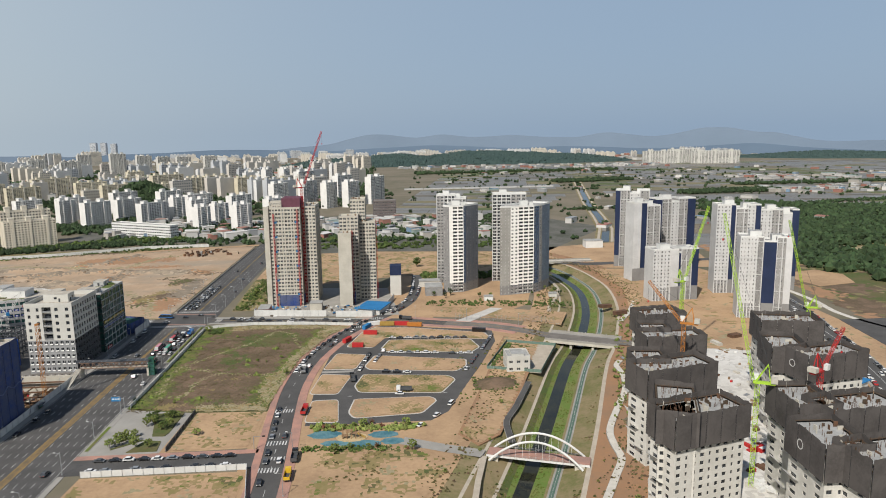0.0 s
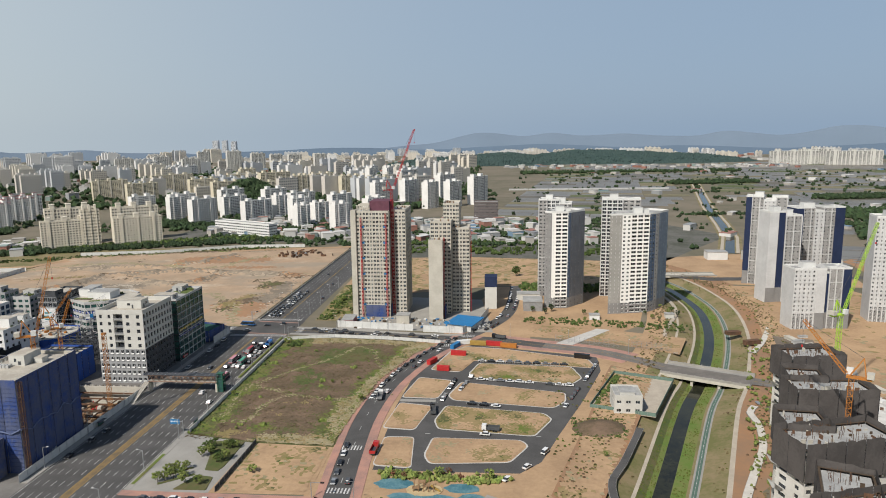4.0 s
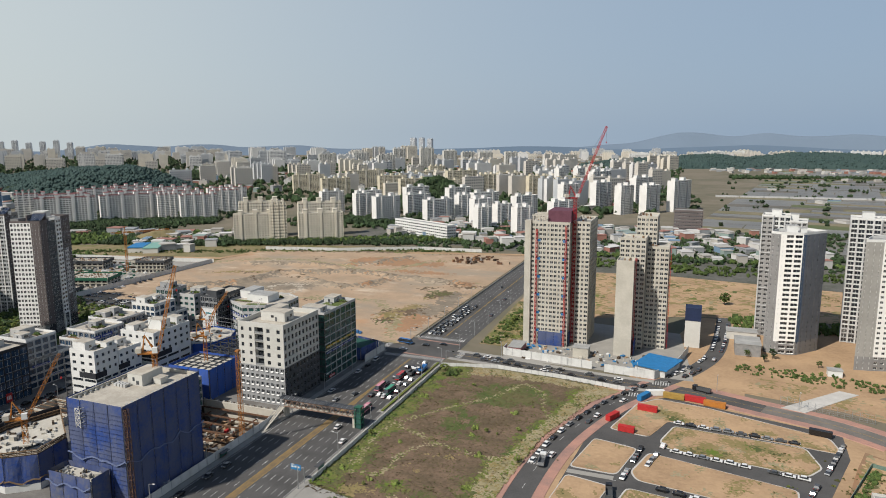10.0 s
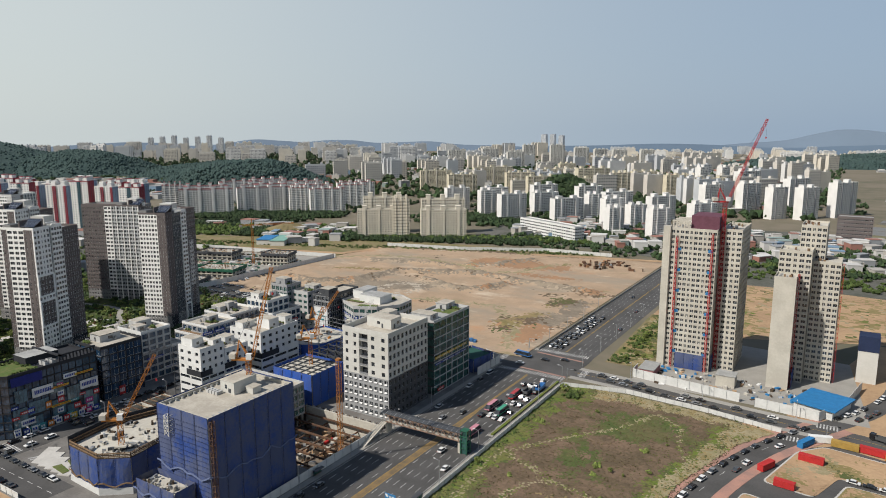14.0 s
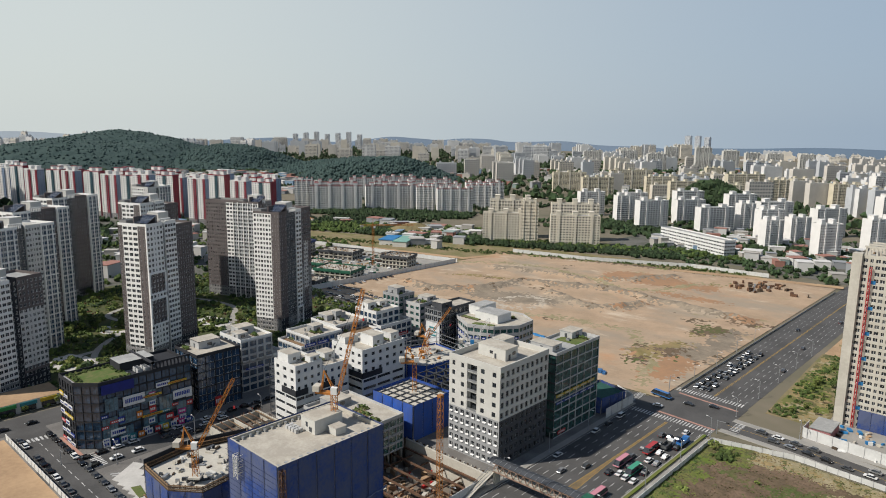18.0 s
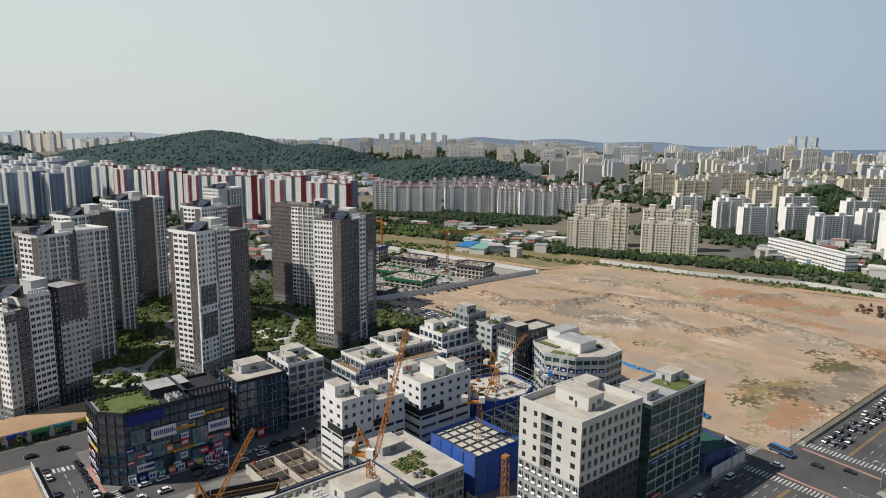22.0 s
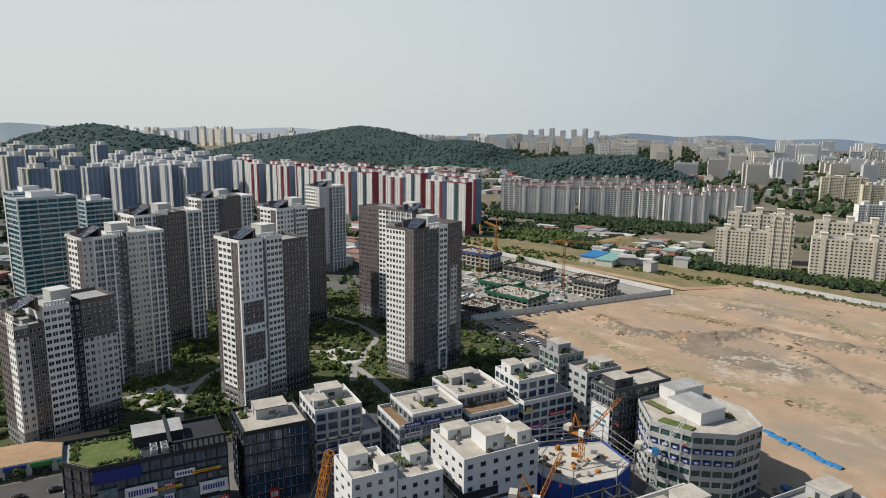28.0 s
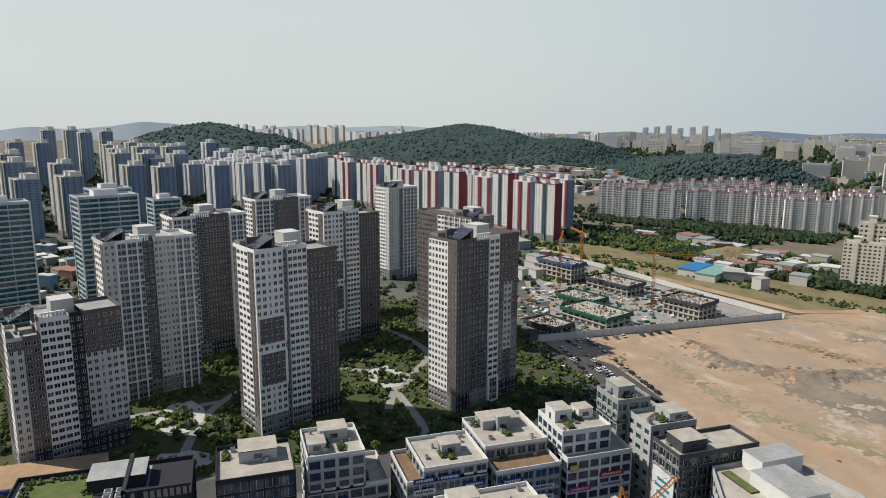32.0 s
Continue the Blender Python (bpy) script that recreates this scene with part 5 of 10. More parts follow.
for q in ((217, 92, 29, 13, 39.5, 16), (213.5, 98, 12, 27, 39.5, -20), (224, 135, 31, 13, 39, 15), (225, 150, 12, 14, 39, -6), (244, 188, 27, 13, 38, 2), (247, 203, 12, 12, 38, -8), (257, 226, 22, 14, 38, 10),
        (306, 200, 27, 16, 39, -12), (289, 160, 13, 20, 39, -14), (296, 146, 28, 13, 39, 10), (263, 98, 13, 20, 39, -2), (271, 92, 28, 13, 39, 8), (253, 68, 13, 20, 39, -2), (260, 58, 28, 13, 39, 8)):
    netted(*q, "unfinished apartment block wrapped in dark netting", q[0] in (213.5, 253, 296))

# ---- commercial quarter ----
SIGNS = [mat("sign_%s" % n, c, 0.5) for n, c in (("white", (0.75, 0.75, 0.74)), ("blue", (0.03, 0.06, 0.3)), ("yellow", (0.65, 0.45, 0.04)), ("red", (0.5, 0.04, 0.04)), ("orange", (0.6, 0.2, 0.03)), ("green", (0.05, 0.28, 0.08)), ("magenta", (0.5, 0.05, 0.25)), ("teal", (0.05, 0.25, 0.28)))]


def sign(root, face, u, z, w, h, m, bars=None):
    """A flat sign board; face: 's' or 'e' with its plane and start; bars stand for lettering."""
    k, plane, start = face
    g = Geo()
    if k == "s":
        g.box(start + u, plane - 0.28, z, start + u + w, plane - 0.05, z + h, m)
    else:
        g.box(plane + 0.05, start + u, z, plane + 0.28, start + u + w, z + h, m)
    ob = part("sign_board", g, root)
    bars = bars or (SIGNS[0] if m != SIGNS[0] else SIGNS[1])
    g = Geo()
    n = max(2, int(w / 0.9))
    for i in range(n):
        a = u + w * (0.1 + 0.8 * i / n)
        b = a + w * 0.8 / n * 0.7
        if k == "s":
            g.box(start + a, plane - 0.33, z + h * 0.3, start + b, plane - 0.281, z + h * 0.72, bars)
        else:
            g.box(plane + 0.281, start + a, z + h * 0.3, plane + 0.33, start + b, z + h * 0.72, bars)
    part("lettering", g, ob)


def roof_clutter(root, x0, y0, x1, y1, z, n=6, plants=2):
    for i in range(n):
        x, y = random.uniform(x0, x1 - 2), random.uniform(y0, y1 - 2)
        g = Geo()
        w, d, h = random.uniform(0.8, 2.0), random.uniform(0.7, 1.4), random.uniform(0.8, 1.6)
        g.box(x, y, z, x + w, y + d, z + h, STEEL)
        g.box(x + 0.15, y + 0.15, z + h, x + w - 0.15, y + d - 0.15, z + h + 0.08, DGREY)
        part("air_unit", g, root, "roof air-conditioning unit")
    for i in range(plants):
        x, y = random.uniform(x0, max(x0 + 0.1, x1 - 6)), random.uniform(y0, max(y0 + 0.1, y1 - 4))
        g = Geo()
        g.box(x, y, z, x + 5, y + 2.4, z + 0.45, BARK, top=TURF)
        shrubs(g, x + 0.3, y + 0.3, x + 4.7, y + 2.1, z + 0.45, 34)
        part("planter", g, root, "planter with low shrubs")


def mass(root, x0, y0, x1, y1, z0, fl, fh, wall, glass, bays, ww, sill, head, walls, single, roof, top, base=None):
    """One box of a building: four glazed walls, a roof deck and a parapet."""
    faces = {"s": ((x0, y0), (x1, y0), bays[0]), "e": ((x1, y0), (x1, y1), bays[1]), "n": ((x1, y1), (x0, y1), bays[0]), "w": ((x0, y1), (x0, y0), bays[1])}
    for k, (a, b, n) in faces.items():
        facade(root, a, b, z0, fh, fl, n, walls.get(k, wall), glass, ww, sill, head, 0.4, DGREY if wall in (WHITE, CREAM, PALEC) else None, single=k in single, rhythm=(1.0, 1.06, 0.92), bands=base)
    flat_roof(root, rect(x0, y0, x1, y1), z0 + fl * fh, roof or DECK, 1.2, top or wall, 0.3)


def shrubs(g, x0, y0, x1, y1, z, n, leaf=None):
    for _ in range(n):
        x, y, s = random.uniform(x0, x1), random.uniform(y0, y1), random.uniform(0.25, 0.7)
        rot = Matrix.Rotation(random.random() * 6.28, 3, Vector((random.uniform(-1, 1), random.uniform(-1, 1), 1)).normalized())
        pts = [rot @ Vector(p) * s * random.uniform(0.8, 1.3) + Vector((x, y, z + s * 0.6)) for p in ((1, 0, 0), (-1, 0.1, 0), (0, 1, 0), (0, -1, 0.1), (0, 0, 1.1), (0, 0, -0.9))]
        for f in ((0, 2, 4), (2, 1, 4), (1, 3, 4), (3, 0, 4), (2, 0, 5), (1, 2, 5), (3, 1, 5), (0, 3, 5)):
            g.face([tuple(pts[k]) for k in f], leaf or random.choice((LEAF, LEAF, TURF)))


def commercial(label, x0, y0, x1, y1, fl, wall, glass=None, bays=None, ww=0.84, fh=3.7, roof=None, rooms=(), signs=(), top=None, setback=None, sill=0.45, head=3.1, walls=None, sides="se", terrace=None):
    """setback: how many storeys, then the shares left free at x0, y0, x1, y1 of the top part."""
    bays = bays or (max(3, round((x1 - x0) / 4.2)), max(3, round((y1 - y0) / 4.2)))
    root = thing("commercial_building", label, "commercial building", "commercial buildings")
    walls = walls or {}
    low = fl - (setback[0] if setback else 0)
    mass(root, x0, y0, x1, y1, 0, low, fh, wall, glass, bays, ww, sill, head, walls, sides, terrace if setback else roof, top)
    X, Y, W, D = x0, y0, x1 - x0, y1 - y0
    if setback:
        z = low * fh
        roof_clutter(root, x0 + 1, y0 + 1, x1 - 1, y1 - 1, z, 2, 3)
        x0, y0, x1, y1 = X + W * setback[1], Y + D * setback[2], x1 - W * setback[3], y1 - D * setback[4]
        mass(root, x0, y0, x1, y1, z + 0.02, setback[0], fh, wall, glass, (max(2, round((x1 - x0) / 4)), max(2, round((y1 - y0) / 4))), ww * 0.9, sill, head, walls, sides, roof, top)
    z = fl * fh
    for rx0, ry0, rx1, ry1, h in rooms:
        X0, X1, Y0, Y1 = x0 + (x1 - x0) * rx0, x0 + (x1 - x0) * rx1, y0 + (y1 - y0) * ry0, y0 + (y1 - y0) * ry1
        g = Geo()
        g.box(X0, Y0, z, X1, Y1, z + h, wall if wall not in (CHAR,) else PALEC, top=DECK)
        g.box(X0 - 0.2, Y0 - 0.2, z + h, X1 + 0.2, Y1 + 0.2, z + h + 0.25, top or wall, top=DECK)
        room = part("roof_room", g, root)
        g = Geo()
        g.box(X1 - 0.05, (Y0 + Y1) / 2 - 1.2, z + 0.9, X1 + 0.06, (Y0 + Y1) / 2 + 1.2, z + 2.4, GLASS)
        part("roof_room_window", g, room)
        g = Geo()
        g.box((X0 + X1) / 2 - 0.6, Y0 - 0.06, z + 0.1, (X0 + X1) / 2 + 0.6, Y0 + 0.05, z + 2.2, DGREY)
        part("roof_room_door", g, room)
    for s in signs:
        face = ("s", Y, X) if s[0] == "s" else ("e", X + W, Y)
        sign(root, face, *s[1:5], SIGNS[s[5]])
    roof_clutter(root, x0 + 1, y0 + 1, x1 - 1, y1 - 1, z, 6, 3)
    return close(root)


def punched(label, x0, y0, x1, y1, low, high, bays, rooms=(), fh=3.7):
    """White block: dark window strips below, small square windows above, a dark terrace slot between."""
    root = thing("commercial_building", label, "commercial building", "commercial buildings")
    mass(root, x0, y0, x1, y1, 0, low, fh, WHITE, GLASS, (2, 3), 0.86, 1.2, 2.6, {}, "se", DECK, WHITE)
    mass(root, x0 + 0.02, y0 + 0.02, x1 - 0.02, y1 - 0.02, low * fh + 1.2, high, fh, WHITE, GLASS, bays, 0.42, 1.1, 2.7, {}, "se", DECK, WHITE)
    g = Geo()
    g.box(x0 + (x1 - x0) * 0.35, y0 - 0.25, low * fh - 0.4, x1 + 0.25, y0 - 0.03, low * fh + 2.4, CHAR)
    g.box(x1 + 0.03, y0 - 0.25, low * fh - 0.4, x1 + 0.25, y0 + (y1 - y0) * 0.45, low * fh + 2.4, CHAR)
    part("dark_terrace", g, root, "black terrace band round the corner")
    z = (low + high) * fh + 1.2
    for rx0, ry0, rx1, ry1, h in rooms:
        X0, X1, Y0, Y1 = x0 + (x1 - x0) * rx0, x0 + (x1 - x0) * rx1, y0 + (y1 - y0) * ry0, y0 + (y1 - y0) * ry1
        g = Geo()
        g.box(X0, Y0, z, X1, Y1, z + h, WHITE, top=DECK)
        g.box(X0 - 0.15, Y0 - 0.15, z + h, X1 + 0.15, Y1 + 0.15, z + h + 0.25, WHITE, top=DECK)
        g.box(X1 - 0.05, (Y0 + Y1) / 2 - 0.7, z + 1.2, X1 + 0.05, (Y0 + Y1) / 2 + 0.7, z + 2.5, GLASS)
        part("roof_room", g, root)
    roof_clutter(root, x0 + 1, y0 + 1, x1 - 1, y1 - 1, z, 6, 4)
    return close(root)


random.seed(11)
# Office block: grey lower floors, pale upper floors
root = thing("office_building", "pale ten-storey office block with grey lower floors", "office building")
facade(root, (-83, 275), (-57, 275), 0, 3.85, 5, 9, GREY, ww=0.62, sill=0.8, head=3.2, depth=0.4, single=True)
facade(root, (-57, 275), (-57, 307), 0, 3.85, 5, 10, DGREY, GLASS, ww=0.62, frame=GREY, sill=0.8, head=3.2, depth=0.4, single=True)
facade(root, (-57, 307), (-83, 307), 0, 3.85, 5, 8, DGREY)
facade(root, (-83, 307), (-83, 275), 0, 3.85, 5, 10, GREY)
for a, b, n, q in (((-83, 275), (-73.5, 275), 2, 0.32), ((-68.5, 275), (-57, 275), 2, 0.32)):
    facade(root, a, b, 19.25, 4.0, 5, n, CREAM, ww=q, sill=1.0, head=2.9, depth=0.3, frame=DGREY, single=True)
facade(root, (-73.5, 276.6), (-68.5, 276.6), 19.25, 4.0, 5, 1, CREAM, ww=0.8, sill=0.3, head=3.0, frame=DGREY, single=True)
g = Geo()
for xx in (-73.5, -68.5):
    g.box(xx - 0.05, 275, 19.25, xx + 0.05, 276.6, 39.25, CREAM)
part("recess_wall", g, root)
for k in range(5):
    g = Geo()
    g.box(-73.4, 275.1, 19.25 + 4 * k, -68.6, 276.5, 19.45 + 4 * k, CREAM)
    g.box(-73.4, 275.1, 19.45 + 4 * k, -68.6, 275.2, 20.4 + 4 * k, STEEL)
    part("balcony", g, root)
facade(root, (-57, 275), (-57, 307), 19.25, 4.0, 5, 10, CREAM, ww=0.62, sill=0.7, head=3.2, depth=0.5, frame=PALEC, single=True)
facade(root, (-57, 307), (-83, 307), 19.25, 4.0, 5, 6, CREAM, ww=0.35)
facade(root, (-83, 307), (-83, 275), 19.25, 4.0, 5, 7, CREAM, ww=0.35)
for k in range(5):
    for i in range(9):
        g = Geo()
        x = -83 + 26 / 9 * (i + 0.5)
        g.face([(x - 0.8, 274.5, 3.85 * k + 1.25), (x + 0.8, 274.5, 3.85 * k + 1.25), (x + 0.8, 274.95, 3.85 * k + 1.75), (x - 0.8, 274.95, 3.85 * k + 1.75)], WHITE)
        g.face([(x - 0.8, 274.95, 3.85 * k + 1.72), (x + 0.8, 274.95, 3.85 * k + 1.72), (x + 0.8, 274.5, 3.85 * k + 1.22), (x - 0.8, 274.5, 3.85 * k + 1.22)], WHITE)
        part("awning_window", g, root, "open white awning window")
flat_roof(root, rect(-83.07, 274.93, -56.93, 307.07), 38.6, DECK, 2.3, CREAM, 0.42)
roof_boxes(root, [(-78, 287, -64, 295, 38.62, 4.6), (-80, 299, -74, 306, 38.62, 3.8)], CREAM, DECK)
for x0, y0, x1, y1, z0, z1, m in ((-72, 286.9, -70.4, 287.0, 40.4, 41.6, GLASS), (-69.5, 286.9, -68.6, 287.0, 38.7, 40.8, DGREY), (-63.98, 289, -63.9, 290.2, 38.7, 40.9, DGREY), (-63.98, 291.5, -63.9, 293.5, 40.2, 41.6, GLASS)):
    g = Geo()
    g.box(x0, y0, z0, x1, y1, z1, m)
    part("roof_room_window", g, root)
roof_clutter(root, -81, 296, -60, 305, 38.62, 5, 0)
close(root)
# Green glass neighbour and a white link block
root = commercial("green glass commercial building with a dark end wall", -72, 311.3, -56, 346, 9, PALEC, GLASSG, (3, 6), 0.96, 4.1, rooms=((0.1, 0.05, 0.8, 0.25, 3), (0.1, 0.7, 0.5, 0.95, 3)), sill=0.2, head=3.85, walls={"s": CHAR, "n": WHITE, "w": WHITE}, roof=ROOFGREY,
    signs=[("e", 1 + 6.2 * i, 18.2, 5.6, 1.1, 2) for i in range(5)] + [("e", 1 + 6.2 * i, 15.0, 5.6, 0.9, 1) for i in range(5)] + [("e", 3, 1.2, 6, 1.4, 3)])
g = Geo()
g.box(-69, 330, 36.95, -58, 342, 37.1, TURF)
part("roof_lawn", g, root, "green roof lawn")
box_building("link_block", "white link block with roof plant", "building", -80, 307.3, -60, 311, 9, 4.0, WHITE, "", (4, 1), ww=0.3)
# White buildings with terraces
punched("white commercial building with small square windows and a steel stair", -158, 242, -142, 256, 4, 3, (3, 4), ((0.05, 0.1, 0.55, 0.55, 4.2), (0.7, 0.6, 0.95, 0.95, 3)))
punched("white commercial building with a black terrace", -158, 256.3, -142, 271, 4, 2, (3, 4), ((0.1, 0.5, 0.5, 0.9, 3.5),))
punched("white commercial building with punched windows and roof rooms", -160.5, 276, -138, 303, 4, 3, (5, 6), ((0.45, 0.35, 0.85, 0.6, 5), (0.55, 0.78, 0.85, 0.97, 4), (0.05, 0.1, 0.3, 0.4, 3)))
root = thing("steel_stair", "dark open steel stair frame beside a white building", "stair")
for k in range(8):
    g = Geo()
    g.box(-164, 243, 3.2 * k, -158.1, 256, 3.2 * k + 0.25, DGREY)
    part("landing", g, root)
for x, y in ((-163.8, 243.2), (-158.4, 243.2), (-163.8, 255.8), (-158.4, 255.8), (-163.8, 249.5)):
    g = Geo()
    g.box(x - 0.15, y - 0.15, 0, x + 0.15, y + 0.15, 25.5, DGREY)
    part("post", g, root)
# Row along the apartment street
commercial("pale commercial building with big windows and roof terraces", -214, 247, -194, 272, 7, PALEC, GLASSB, rooms=((0.1, 0.3, 0.45, 0.8, 3.6), (0.5, 0.05, 0.8, 0.35, 3)), top=WHITE, setback=(3, 0.0, 0.0, 0.0, 0.3), walls={"s": WHITE}, signs=[("e", 12, 3.9, 8, 1.1, 0), ("e", 2, 11.3, 10, 0.9, 1)])
commercial("grey commercial building with shop signs and a timber terrace", -205, 275, -184, 301, 6, GREY, GLASSB, rooms=((0.35, 0.4, 0.62, 0.7, 3.5),), top=WHITE, setback=(1, 0.0, 0.2, 0.0, 0.0), terrace=WOODD, signs=[("e", 2 + 8 * i, 3.7 * k + 0.1, 7, 1.7, c) for i, k, c in ((0, 5, 1), (1, 5, 1), (0, 4, 0), (2, 4, 1), (1, 3, 2), (0, 3, 5), (2, 3, 1), (0, 2, 0), (2, 2, 0), (1, 1, 3))])
commercial("grey commercial building with a wooden roof terrace", -214, 303, -182, 325, 6, GREY, GLASSB, rooms=((0.05, 0.2, 0.4, 0.8, 3), (0.35, 0.4, 0.5, 0.6, 5)), top=WHITE, setback=(1, 0.0, 0.0, 0.3, 0.0), terrace=WOODD, signs=[("e", 2, 14.9, 7, 1.7, 1), ("e", 12, 11.2, 8, 1.6, 0), ("e", 2, 7.5, 7, 1.6, 1), ("e", 12, 7.5, 8, 1.6, 0)])
commercial("white commercial building with stepped glass fronts", -205, 328, -183, 352, 7, WHITE, GLASSB, rooms=((0.1, 0.1, 0.5, 0.45, 4), (0.2, 0.6, 0.5, 0.9, 3.4)), setback=(2, 0.0, 0.0, 0.18, 0.25), signs=[("e", 1, 14.9, 3, 2, 2), ("e", 12, 11.2, 9, 1.6, 3), ("e", 12, 7.5, 9, 1.6, 0), ("e", 1, 7.5, 8, 1.6, 6)])
commercial("grey stepped commercial building", -210, 354, -196, 376, 8, GREY, GLASSG, rooms=((0.1, 0.2, 0.7, 0.7, 4),), setback=(2, 0.0, 0.0, 0.0, 0.4))
commercial("pale grey commercial building by the vacant land", -195.5, 358, -182, 376, 7, PALEC, GLASSG, ww=0.6, rooms=((0.2, 0.5, 0.8, 0.9, 3),), sill=0.9, head=2.7)
root = commercial("dark commercial building with a large white banner", -171, 351, -158, 380, 8, DGREY, GLASS, (4, 8), 0.88, 3.55, rooms=((0.2, 0.1, 0.8, 0.4, 3.5),), walls={"s": STEEL})
g = Geo()
g.box(-169.8, 350.6, 8, -159.2, 350.9, 21, SIGNS[0])
ban = part("banner", g, root, "large white advertising banner")
g = Geo()
for i, (a, b) in enumerate(((-167, -162), (-168, -161), (-167, -162))):
    g.box(a, 350.5, 17.5 - 2.2 * i, b, 350.59, 18.4 - 2.2 * i, SIGNS[7])
part("lettering", g, ban)
# White building with cut corners
root = thing("commercial_building", "white building with cut corners and roof gardens", "commercial building", "commercial buildings")
poly = [(-157, 362), (-140, 352), (-126, 358), (-118, 370), (-119, 384), (-131, 391), (-157, 388)]
for i in range(7):
    a, b = poly[i], poly[(i + 1) % 7]
    n = max(2, round(math.dist(a, b) / 3.6))
    facade(root, a, b, 0, 4.0, 6, n, PALEC, GLASSG, 0.84, 0.9, 3.1, 0.4, DGREY, single=i < 4)
    d = (Vector(b) - Vector(a)).normalized()
    rz = math.atan2(d.y, d.x)
    for k in (3, 4):
        for j in range(n):
            c = Vector(a) + (Vector(b) - Vector(a)) * ((j + 0.5) / n) + Vector((d.y, -d.x)) * 0.15
            if i in (0, 1, 2):
                g = Geo()
                g.box(c.x - 1.3, c.y - 0.08, 4.0 * k + 1.2, c.x + 1.3, c.y + 0.08, 4.0 * k + 2.5, SIGNS[1], rz)
                g.box(c.x - 0.7, c.y - 0.12, 4.0 * k + 1.5, c.x + 0.7, c.y + 0.12, 4.0 * k + 2.2, SIGNS[0], rz)
                part("window_sign", g, root)
flat_roof(root, poly, 24, DECK, 1.0, PALEC, 0.4)
roof_boxes(root, [(-146, 366, -130, 378, 24, 4.5), (-156, 372, -148, 387, 24, 5)], WHITE)
for x0, y0, x1, y1 in ((-154, 363, -142, 366), (-140, 356, -128, 361)):
    g = Geo()
    g.box(x0, y0, 24.02, x1, y1, 24.5, BARK, 0.0 if x0 < -150 else 0.3, top=TURF)
    part("roof_lawn", g, root, "green roof planting strip")
roof_clutter(root, -152, 366, -126, 384, 24, 6, 1)
close(root)
# Navy glass and black corner buildings
GLASSN = glass_mat("navy_glass", (0.010, 0.028, 0.058))
commercial("navy glass commercial building with a roof garden", -209, 221, -188, 243, 7, CHAR, GLASSN, ww=0.9, sill=0.2, head=3.4, rooms=((0.1, 0.3, 0.5, 0.8, 3.4),), signs=[("e", 8, 0.6, 3.2, 4.5, 3)])
root = thing("commercial_building", "black corner building with shop signs and a roof garden", "commercial building", "commercial buildings")
poly = [(-204, 169), (-189, 169), (-181.5, 176), (-181.5, 215), (-204, 215)]
for i in range(5):
    a, b = poly[i], poly[(i + 1) % 5]
    n = max(2, round(math.dist(a, b) / 3.2))
    facade(root, a, b, 0, 3.85, 7, n, CHAR, GLASSB if i else GLASS, 0.92 if i else 0.6, 0.2, 3.55, 0.35, CHAR, single=i < 3)
flat_roof(root, poly, 26.95, GREY, 1.2, CHAR, 0.35)
g = Geo()
g.prism([(-202.5, 171), (-190, 171), (-183.5, 177), (-183.5, 190), (-202.5, 190)], 26.97, 27.25, BARK, TURF)
shrubs(g, -202.3, 171.2, -190, 173.4, 27.2, 60)
shrubs(g, -185.4, 178, -183.7, 190, 27.2, 50)
shrubs(g, -202.3, 172, -200, 190, 27.2, 60)
shrubs(g, -202, 187, -190, 190, 27.2, 40)
part("roof_garden", g, root, "roof lawn edged with shrubs")
roof_boxes(root, [(-201, 188.5, -191, 203, 27, 3.6)], CHAR, ROOFGREY)
# Flat black sheet stands in for the shade of a deep open void.
g = Geo()
g.box(-203.6, 203.6, 27.0, -181.9, 214.6, 27.06, CHAR)
g.box(-190, 190.4, 27.0, -181.9, 203.5, 27.06, CHAR)
part("dark_deck", g, root, "black roof deck")
for x, y in ((-189, 193), (-186, 193), (-189, 196), (-186, 196)):
    g = Geo()
    g.box(x, y, 27.06, x + 2.2, y + 2.0, 28.9, PALEC)
    g.box(x + 0.3, y + 0.3, 28.9, x + 1.9, y + 1.7, 29.0, DGREY)
    part("air_unit", g, root, "white roof air-conditioning unit")
for i in range(11):
    g = Geo()
    y = 198 + i * 1.6
    g.box(-182.2, y, 27, -181.6, y + 0.5, 30.5, CHAR)
    part("frame_post", g, root)
g = Geo()
g.box(-204, 198, 30.5, -181.5, 199, 31.2, CHAR)
g.box(-182.4, 198, 30.5, -181.5, 215, 31.2, CHAR)
part("roof_frame", g, root, "dark open roof frame")
for col in range(12):
    for row in range(6):
        k = random.random()
        if k < 0.34 and not (row > 3 and col < 6):
            wide = 2 if random.random() < 0.3 and col < 10 else 1
            sign(root, ("e", -181.5, 176), col * 3.25 + 0.25, row * 3.85 + random.choice((0.4, 1.2, 2.0)), 3.25 * wide - 0.5, random.choice((1.2, 2.2, 2.8)), SIGNS[random.choice((0, 0, 0, 0, 1, 1, 3, 7, 6))])
SHOPGLASS = glass_mat("pale_shop_glass", (0.035, 0.075, 0.10))
